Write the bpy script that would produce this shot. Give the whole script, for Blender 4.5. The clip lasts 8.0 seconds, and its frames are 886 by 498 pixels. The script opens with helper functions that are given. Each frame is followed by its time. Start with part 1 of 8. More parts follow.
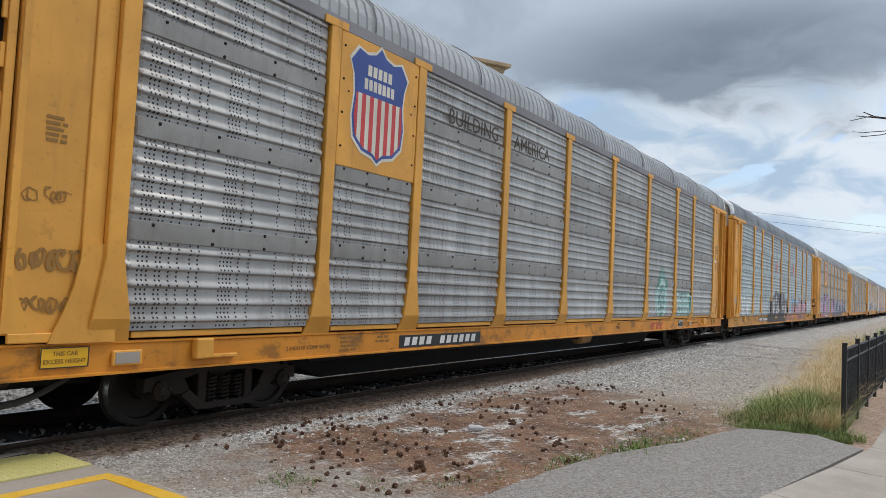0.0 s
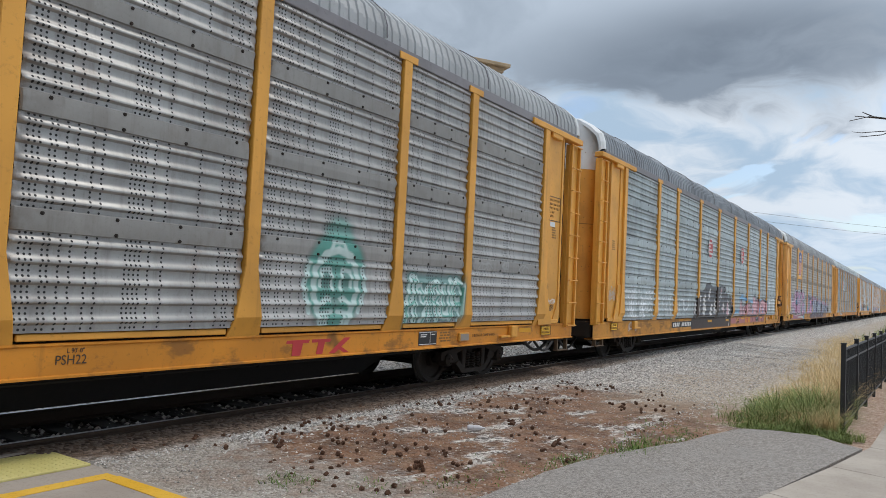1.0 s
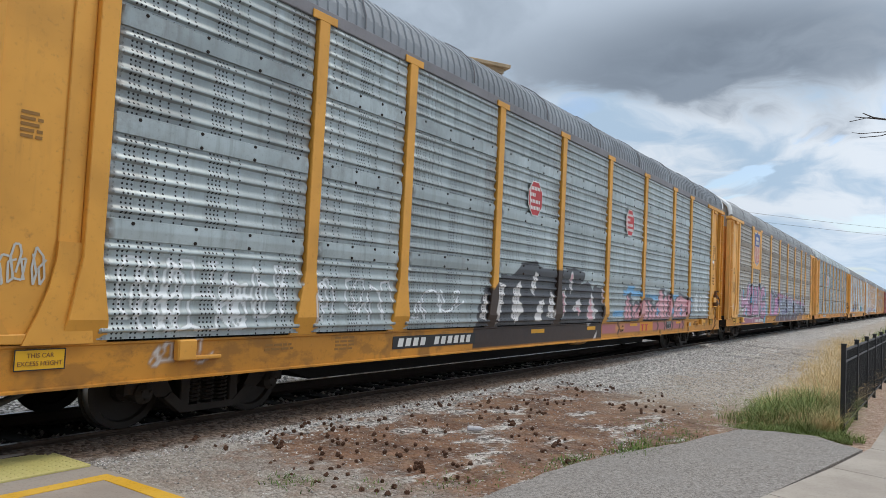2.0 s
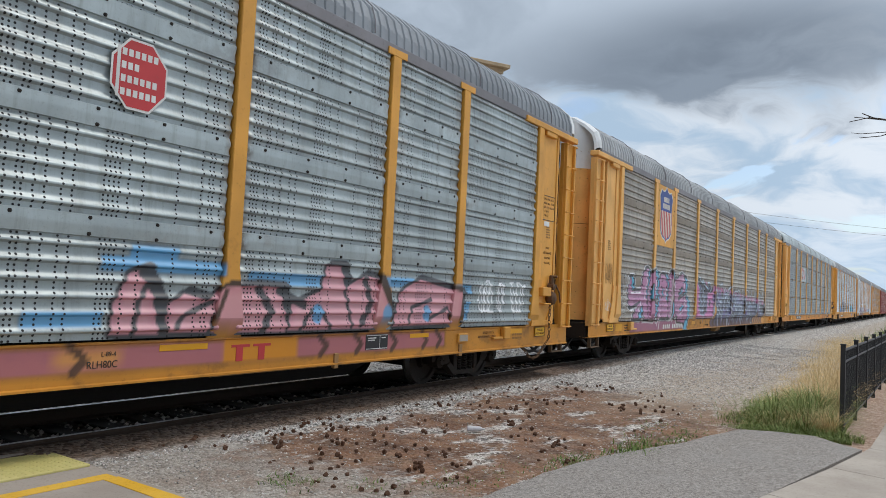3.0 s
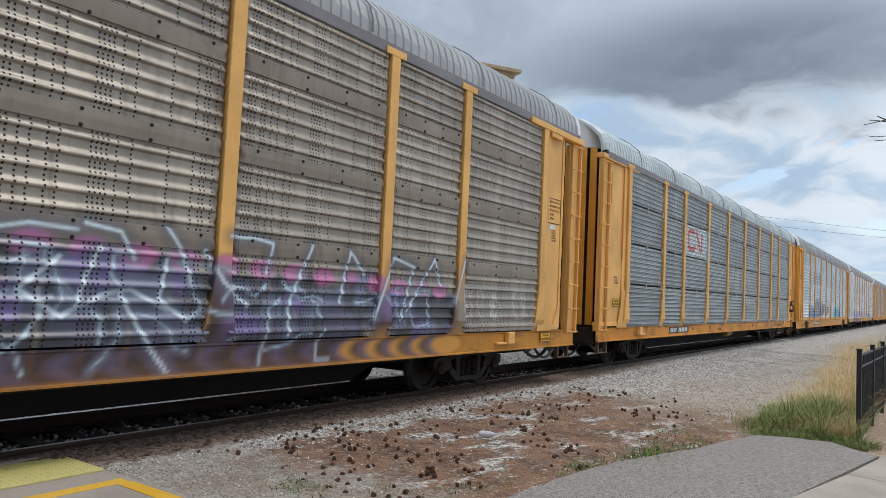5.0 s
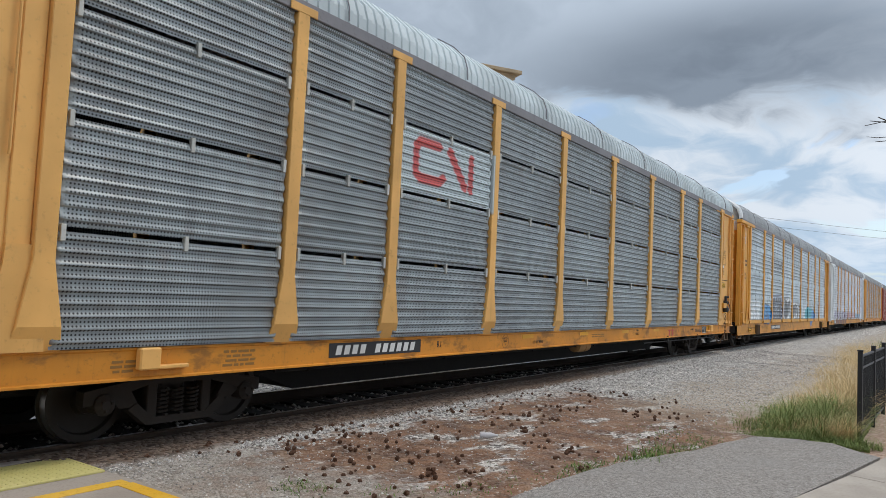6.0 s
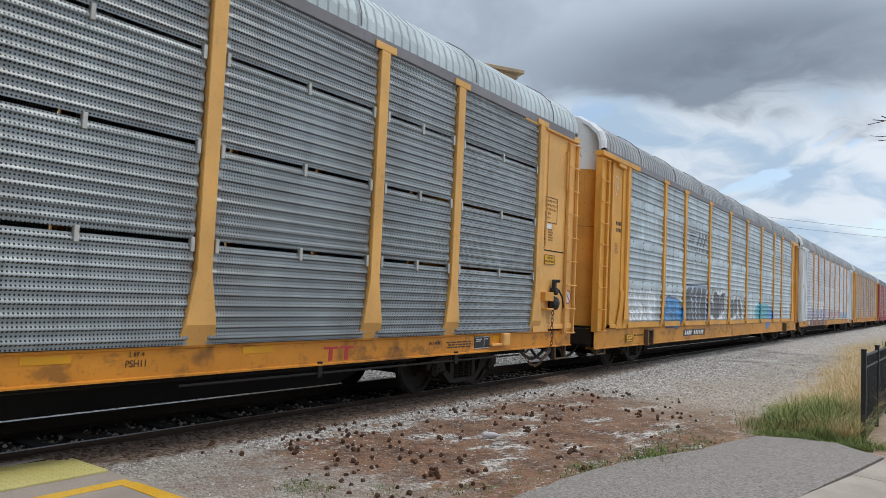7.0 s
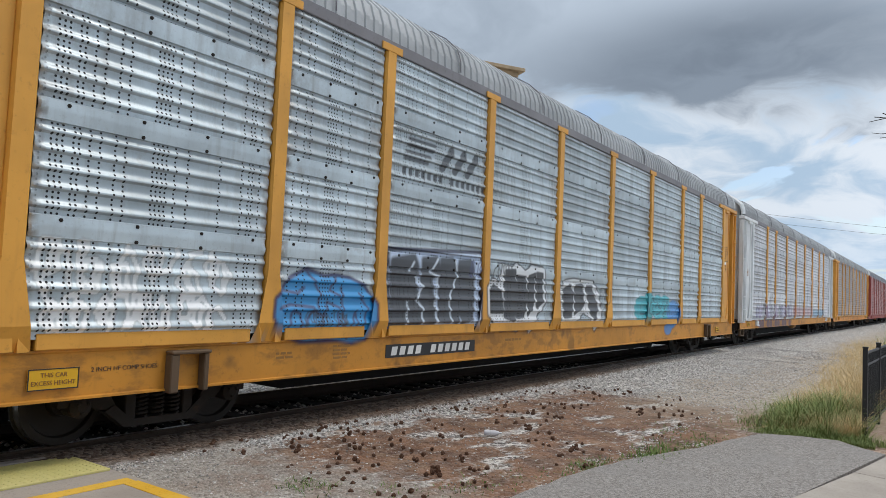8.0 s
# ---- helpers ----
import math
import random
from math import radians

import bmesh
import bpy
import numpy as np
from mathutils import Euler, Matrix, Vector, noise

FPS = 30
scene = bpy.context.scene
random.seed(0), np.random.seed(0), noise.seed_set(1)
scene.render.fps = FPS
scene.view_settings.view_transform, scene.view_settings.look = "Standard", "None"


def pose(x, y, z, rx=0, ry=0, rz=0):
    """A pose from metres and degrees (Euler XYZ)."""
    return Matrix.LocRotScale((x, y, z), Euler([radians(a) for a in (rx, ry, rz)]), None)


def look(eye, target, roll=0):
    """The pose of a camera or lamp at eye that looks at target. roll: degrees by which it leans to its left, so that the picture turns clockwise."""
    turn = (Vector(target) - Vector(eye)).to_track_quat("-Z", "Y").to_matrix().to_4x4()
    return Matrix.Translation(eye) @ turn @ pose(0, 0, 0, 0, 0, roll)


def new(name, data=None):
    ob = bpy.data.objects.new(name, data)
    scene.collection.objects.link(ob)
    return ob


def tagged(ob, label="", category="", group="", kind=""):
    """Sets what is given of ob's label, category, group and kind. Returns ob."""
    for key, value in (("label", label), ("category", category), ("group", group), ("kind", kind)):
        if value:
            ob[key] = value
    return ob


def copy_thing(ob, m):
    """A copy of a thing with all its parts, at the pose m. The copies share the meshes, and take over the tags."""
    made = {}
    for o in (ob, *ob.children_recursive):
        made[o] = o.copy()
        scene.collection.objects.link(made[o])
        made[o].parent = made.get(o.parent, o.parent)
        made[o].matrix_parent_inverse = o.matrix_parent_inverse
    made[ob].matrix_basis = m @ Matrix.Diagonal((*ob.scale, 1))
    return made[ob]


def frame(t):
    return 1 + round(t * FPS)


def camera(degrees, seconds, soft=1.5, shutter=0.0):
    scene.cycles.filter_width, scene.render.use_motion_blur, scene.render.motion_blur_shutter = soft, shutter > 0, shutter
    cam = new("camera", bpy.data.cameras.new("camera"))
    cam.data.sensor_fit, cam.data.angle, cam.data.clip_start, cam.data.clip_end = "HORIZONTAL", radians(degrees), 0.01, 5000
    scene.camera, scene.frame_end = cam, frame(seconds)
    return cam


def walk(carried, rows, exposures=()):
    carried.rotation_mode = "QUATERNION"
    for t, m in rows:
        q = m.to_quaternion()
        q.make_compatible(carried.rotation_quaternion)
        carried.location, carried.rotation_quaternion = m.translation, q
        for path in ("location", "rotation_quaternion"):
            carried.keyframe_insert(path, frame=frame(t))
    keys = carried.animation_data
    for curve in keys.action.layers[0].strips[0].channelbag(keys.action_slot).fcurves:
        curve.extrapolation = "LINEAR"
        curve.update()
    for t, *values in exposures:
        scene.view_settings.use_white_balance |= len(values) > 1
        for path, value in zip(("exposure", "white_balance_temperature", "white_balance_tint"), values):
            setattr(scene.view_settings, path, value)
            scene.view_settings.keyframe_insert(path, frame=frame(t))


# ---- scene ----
# ---- the camera: hand-held, standing still beside the line, turning a little ----
EYE = (0.0, 0.0, 1.70)
SPEED = 14.3            # the train, metres a second towards -y
PITCH_CAR = 28.30       # one car, coupler to coupler
TRACK_X = -8.02         # the middle of the track


def aim(yaw, tilt, roll):
    a, b = radians(yaw), radians(tilt)
    ahead = Vector((-math.sin(a) * math.cos(b), math.cos(a) * math.cos(b), math.sin(b)))
    return look(EYE, Vector(EYE) + ahead * 10, roll)


cam = camera(63.56, 8.0, soft=0.85, shutter=0.0)
walk(cam, [(t, aim(a, b, c)) for t, a, b, c in (
    (0.0, 33.966, 2.995, 2.727), (0.5, 33.930, 3.000, 2.730), (1.0, 33.909, 3.001, 2.733),
    (1.5, 33.927, 3.044, 2.725), (3.0, 33.885, 3.060, 2.773), (3.5, 33.937, 3.059, 2.748),
    (4.0, 34.317, 3.066, 2.738), (4.5, 34.703, 3.255, 2.720), (6.0, 34.893, 3.498, 2.670),
    (6.5, 34.954, 3.450, 2.630), (7.0, 35.095, 3.464, 2.610), (7.5, 35.162, 3.409, 2.570),
    (8.0, 35.177, 3.324, 2.500))])


# ---- small node helpers ----
class Nodes:
    def __init__(self, tree):
        self.tree = tree
        tree.nodes.clear()

    def add(self, kind, **sets):
        n = self.tree.nodes.new(kind)
        for k, v in sets.items():
            if k == "op":
                n.operation = v
            elif k == "blend":
                n.data_type, n.blend_type = "RGBA", v
            elif k == "dims":
                n.noise_dimensions = v
        return n

    def put(self, socket, v):
        if v is None:
            return
        if isinstance(v, bpy.types.NodeSocket):
            self.tree.links.new(v, socket)
        elif isinstance(v, (tuple, list)) and len(v) == 3 and socket.type == "RGBA":
            socket.default_value = (*v, 1)
        else:
            socket.default_value = v

    def math(self, op, a, b=None, c=None, clamp=False):
        n = self.add("ShaderNodeMath", op=op)
        n.use_clamp = clamp
        for i, v in enumerate((a, b, c)):
            self.put(n.inputs[i], v)
        return n.outputs[0]

    def mix(self, f, a, b, blend="MIX"):
        n = self.add("ShaderNodeMix", blend=blend)
        self.put(n.inputs[0], f), self.put(n.inputs[6], a), self.put(n.inputs[7], b)
        return n.outputs[2]

    def noise(self, vec, scale, detail=4.0, rough=0.55):
        n = self.add("ShaderNodeTexNoise")
        self.put(n.inputs["Vector"], vec), self.put(n.inputs["Scale"], scale)
        self.put(n.inputs["Detail"], detail), self.put(n.inputs["Roughness"], rough)
        return n.outputs[0]

    def step(self, v, lo, hi):
        n = self.add("ShaderNodeMapRange")
        n.interpolation_type = "SMOOTHSTEP"
        for i, x in enumerate((v, lo, hi, 0.0, 1.0)):
            self.put(n.inputs[i], x)
        return n.outputs[0]

    def coords(self, scale=(1, 1, 1), kind="Object"):
        t = self.add("ShaderNodeTexCoord")
        m = self.add("ShaderNodeMapping")
        self.put(m.inputs[0], t.outputs[kind])
        m.inputs[3].default_value = scale
        return m.outputs[0]

    def split(self, vec):
        n = self.add("ShaderNodeSeparateXYZ")
        self.put(n.inputs[0], vec)
        return n.outputs

    def join(self, x, y, z):
        n = self.add("ShaderNodeCombineXYZ")
        for i, v in enumerate((x, y, z)):
            self.put(n.inputs[i], v)
        return n.outputs[0]


def finish(g, color, rough, metal=0.0, height=None, bump=0.2, dist=0.01, spec=0.5):
    b = g.add("ShaderNodeBsdfPrincipled")
    g.put(b.inputs["Base Color"], color), g.put(b.inputs["Roughness"], rough), g.put(b.inputs["Metallic"], metal)
    g.put(b.inputs["Specular IOR Level"], spec)
    if height is not None:
        n = g.add("ShaderNodeBump")
        n.inputs["Strength"].default_value, n.inputs["Distance"].default_value = bump, dist
        g.put(n.inputs["Height"], height), g.put(b.inputs["Normal"], n.outputs[0])
    o = g.add("ShaderNodeOutputMaterial")
    g.put(o.inputs[0], b.outputs[0])


def material(name):
    m = bpy.data.materials.new(name)
    m.use_nodes = True
    return m, Nodes(m.node_tree)


def shade(c, k):
    return tuple(min(1.0, v * k) for v in c)


# ---- light: broken cloud, soft sun high ahead and to the right ----
SUN_UP, SUN_TURN = radians(60), radians(45)
world = bpy.data.worlds.new("cloudy_sky")
scene.world = world
world.use_nodes = True
g = Nodes(world.node_tree)
sky = g.add("ShaderNodeTexSky")
sky.sky_type, sky.sun_disc = "NISHITA", False
sky.sun_elevation, sky.sun_rotation = SUN_UP, SUN_TURN
sky.air_density, sky.dust_density = 1.0, 1.5
way = g.add("ShaderNodeTexCoord").outputs["Generated"]
wx, wy, wz = g.split(way)
up = g.math("MAXIMUM", wz, 0.0)
lift = g.math("ADD", up, 0.30)
flat = g.join(g.math("DIVIDE", wx, lift), g.math("DIVIDE", wy, lift), 0.0)
warp = g.add("ShaderNodeVectorMath", op="ADD")
g.put(warp.inputs[0], flat)
g.put(warp.inputs[1], g.join(g.math("MULTIPLY", g.noise(flat, 1.7, 3.0, 0.5), 0.5), g.math("MULTIPLY", g.noise(flat, 2.3, 3.0, 0.5), 0.5), 0.0))
big = g.noise(warp.outputs[0], 1.1, 3.0, 0.5)
fine = g.noise(warp.outputs[0], 3.6, 8.0, 0.58)
body = g.math("ADD", g.math("MULTIPLY", big, 0.55), g.math("MULTIPLY", fine, 0.45))
edge = g.math("ADD", up, g.math("ADD", g.math("MULTIPLY", g.math("SUBTRACT", big, 0.5), 0.30), g.math("MULTIPLY", g.math("SUBTRACT", fine, 0.5), 0.22)))
deck = g.step(edge, 0.215, 0.275)                 # the grey deck begins above a brighter band of heaped cloud
heading = g.math("ARCTAN2", g.math("MULTIPLY", wx, -1.0), wy)
across = g.math("DIVIDE", g.math("SUBTRACT", heading, 0.16), 0.36)
height = g.math("DIVIDE", g.math("SUBTRACT", up, 0.285), 0.085)
belly = g.math("SUBTRACT", 1.0, g.math("ADD", g.math("MULTIPLY", across, across), g.math("MULTIPLY", height, height)))
belly = g.step(g.math("ADD", belly, g.math("MULTIPLY", g.math("SUBTRACT", body, 0.5), 5.0)), -0.9, 1.1)
grey = g.mix(g.step(body, 0.36, 0.62), (0.36, 0.43, 0.52), (0.55, 0.64, 0.755))
grey = g.mix(belly, grey, g.mix(g.step(fine, 0.35, 0.65), (0.165, 0.205, 0.265), (0.255, 0.31, 0.385)))
white = g.mix(g.step(fine, 0.36, 0.60), (0.42, 0.56, 0.72), (0.72, 0.79, 0.875))
sunward = g.step(g.math("MULTIPLY", g.math("ADD", wx, wy), 0.71), 0.50, 1.0)   # cloud thins towards the sun, added mostly out of view to brighten the screens
cloud = g.mix(g.math("MULTIPLY", deck, g.math("SUBTRACT", 1.0, g.math("MULTIPLY", sunward, 0.75))), white, grey)
zenith = g.step(up, 0.42, 0.95)
cloud = g.mix(zenith, cloud, (1.06, 1.13, 1.22))  # thin bright cloud overhead
gap = g.math("MULTIPLY", g.step(g.noise(warp.outputs[0], 2.9, 5.0, 0.5), 0.585, 0.65), g.math("SUBTRACT", 1.0, g.step(up, 0.22, 0.32)))
blue = g.add("ShaderNodeVectorMath", op="SCALE")
g.put(blue.inputs[0], sky.outputs[0])
blue.inputs[3].default_value = 0.16
air = g.mix(gap, cloud, blue.outputs[0])
haze = g.math("SUBTRACT", 1.0, g.step(up, 0.02, 0.13))
air = g.mix(g.math("MULTIPLY", haze, 0.65), air, (0.52, 0.66, 0.82))
glow = g.add("ShaderNodeVectorMath", op="SCALE")
g.put(glow.inputs[0], air), g.put(glow.inputs[3], g.math("ADD", 1.0, g.math("MULTIPLY", sunward, 0.28)))
back = g.add("ShaderNodeBackground")
g.put(back.inputs[0], glow.outputs[0])
back.inputs[1].default_value = 1.0
g.put(g.add("ShaderNodeOutputWorld").inputs[0], back.outputs[0])

sun = new("sun", bpy.data.lights.new("sun", "SUN"))
sun.data.energy, sun.data.angle, sun.data.color = 1.05, radians(14), (1.0, 0.945, 0.87)
sun.matrix_world = look((30 * math.sin(SUN_TURN), 30 * math.cos(SUN_TURN), 30 * math.tan(SUN_UP)), (0, 0, 0))
scene.view_settings.exposure = 0.0


# ---- materials ----
def coat(name, base, rough=0.5, metal=0.0, wear=0.25, dirt=(0.10, 0.07, 0.05), streak=True, scale=1.0, painted=False, rust=0.0, grease=0.0):
    """Painted or bare metal: broad fading, vertical run-off streaks, fine grime."""
    m, g = material(name)
    p = g.coords()
    oi = g.add("ShaderNodeObjectInfo")
    shift = g.add("ShaderNodeVectorMath", op="ADD")
    g.put(shift.inputs[0], p)
    g.put(shift.inputs[1], g.join(0.0, g.math("MULTIPLY", oi.outputs["Random"], 40.0), 0.0))
    q = shift.outputs[0]
    broad = g.noise(q, 0.9 * scale, 3.0)
    c = g.mix(g.step(broad, 0.3, 0.7), shade(base, 0.84), shade(base, 1.10))
    x, y, z = g.split(q)
    if streak:
        run = g.noise(g.join(g.math("MULTIPLY", x, 6.0), g.math("MULTIPLY", y, 5.0), g.math("MULTIPLY", z, 0.5)), 1.0, 6.0, 0.65)
        c = g.mix(g.math("MULTIPLY", g.step(run, 0.56, 0.80), wear * 0.8), c, dirt)
    spot = g.noise(q, 17.0 * scale, 6.0, 0.65)
    c = g.mix(g.math("MULTIPLY", g.step(spot, 0.55, 0.80), wear), c, dirt)
    if rust:
        r = g.noise(q, 3.3, 7.0, 0.7)
        c = g.mix(g.math("MULTIPLY", g.step(r, 0.60, 0.72), rust), c, (0.16, 0.06, 0.025))
    if grease:
        blot = g.noise(g.join(x, g.math("MULTIPLY", y, 0.8), g.math("MULTIPLY", z, 1.6)), 2.4, 5.0, 0.6)
        c = g.mix(g.math("MULTIPLY", g.step(blot, 0.52, 0.66), grease), c, (0.085, 0.042, 0.018))
        c = g.mix(g.math("MULTIPLY", g.step(g.noise(q, 0.75, 4.0, 0.6), 0.60, 0.68), grease * 1.2), c, (0.035, 0.024, 0.016))
    if painted:
        a = g.add("ShaderNodeVertexColor")
        a.layer_name = "paint"
        c = g.mix(g.math("MULTIPLY", a.outputs[1], 0.95), c, a.outputs[0])
    finish(g, c, g.math("ADD", rough, g.math("MULTIPLY", spot, 0.18)), metal, spot, 0.12, 0.004)
    return m


def panel_coat(name, base, grime, dense=False, metal=0.35, rough=0.31, painted=False, edge_rust=0.25, holes=True, dull=0.0):
    """Galvanised side screen with rows of punched holes painted as dark dots, water stains and rusty edges."""
    m, g = material(name)
    p = g.coords()
    oi = g.add("ShaderNodeObjectInfo")
    x, y, z = g.split(p)
    ran = oi.outputs["Random"]
    q = g.join(x, g.math("ADD", y, g.math("MULTIPLY", ran, 53.0)), z)
    broad = g.noise(q, 1.3, 4.0)
    tone = g.math("ADD", 0.86, g.math("MULTIPLY", ran, 0.28))
    c = g.mix(g.step(broad, 0.3, 0.7), shade(base, 0.82), shade(base, 1.12))
    lv = g.add("ShaderNodeVectorMath", op="SCALE")
    g.put(lv.inputs[0], c), g.put(lv.inputs[3], tone)
    c = lv.outputs[0]
    run = g.noise(g.join(g.math("MULTIPLY", x, 3.0), g.math("MULTIPLY", y, 9.0), g.math("ADD", g.math("MULTIPLY", z, 0.8), g.math("MULTIPLY", ran, 31.0))), 1.0, 6.0, 0.62)
    c = g.mix(g.math("MULTIPLY", g.step(run, 0.48, 0.75), 0.55), c, grime)
    fine = g.noise(q, 24.0, 6.0, 0.68)
    c = g.mix(g.math("MULTIPLY", g.step(fine, 0.52, 0.75), 0.35), c, shade(grime, 0.8))
    if edge_rust:
        r = g.noise(q, 2.1, 6.0, 0.65)
        c = g.mix(g.math("MULTIPLY", g.step(r, 0.60, 0.72), edge_rust), c, (0.20, 0.12, 0.08))
    rgh = g.math("ADD", rough, g.math("MULTIPLY", fine, 0.2))
    if edge_rust:
        e = g.add("ShaderNodeVertexColor")
        e.layer_name = "punch"
        crimp = g.math("MULTIPLY", g.split(e.outputs[0])[2], g.step(g.noise(q, 5.0, 5.0, 0.65), 0.38, 0.62))
        c = g.mix(g.math("MULTIPLY", crimp, min(0.85, edge_rust * 2.2)), c, (0.105, 0.060, 0.038))
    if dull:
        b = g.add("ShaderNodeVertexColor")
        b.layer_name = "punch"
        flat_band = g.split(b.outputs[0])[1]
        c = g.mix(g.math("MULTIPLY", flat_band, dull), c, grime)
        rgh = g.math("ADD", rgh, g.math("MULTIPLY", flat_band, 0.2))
    if painted:
        a = g.add("ShaderNodeVertexColor")
        a.layer_name = "paint"
        worn = g.math("MULTIPLY", a.outputs[1], g.math("SUBTRACT", 1.0, g.math("MULTIPLY", g.step(fine, 0.60, 0.8), 0.35)))
        c = g.mix(worn, c, a.outputs[0])
        met = g.math("MULTIPLY", g.math("SUBTRACT", 1.0, worn), metal)
    else:
        met = metal
    if holes:
        if dense:
            sy, sz, rad = 0.038, 0.0393, 0.0098
            keep = 1.0
        else:
            sy, sz, rad = 0.050, 0.047, 0.0118
            col = g.math("FLOOR", g.math("DIVIDE", y, sy))
            wn = g.add("ShaderNodeTexWhiteNoise")
            wn.noise_dimensions = "1D"
            g.put(wn.inputs["W"], col)
            keep = g.math("LESS_THAN", wn.outputs[0], 0.34)
        fy = g.math("SUBTRACT", g.math("MODULO", g.math("ADD", y, 50 * sy), sy), sy / 2)
        fz = g.math("SUBTRACT", g.math("MODULO", g.math("ADD", z, 50 * sz), sz), sz / 2)
        d = g.math("SQRT", g.math("ADD", g.math("MULTIPLY", fy, fy), g.math("MULTIPLY", fz, fz)))
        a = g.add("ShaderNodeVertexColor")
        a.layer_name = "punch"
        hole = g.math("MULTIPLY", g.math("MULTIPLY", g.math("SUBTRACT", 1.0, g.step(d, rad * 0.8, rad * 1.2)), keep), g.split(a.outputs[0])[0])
        # no holes are cut: their shaded inside is painted on near black
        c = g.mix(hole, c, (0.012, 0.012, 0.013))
        met = g.math("MULTIPLY", met, g.math("SUBTRACT", 1.0, hole))
        rgh = g.math("MAXIMUM", rgh, hole)
    finish(g, c, rgh, met, fine, 0.10, 0.003, 0.85)
    return m


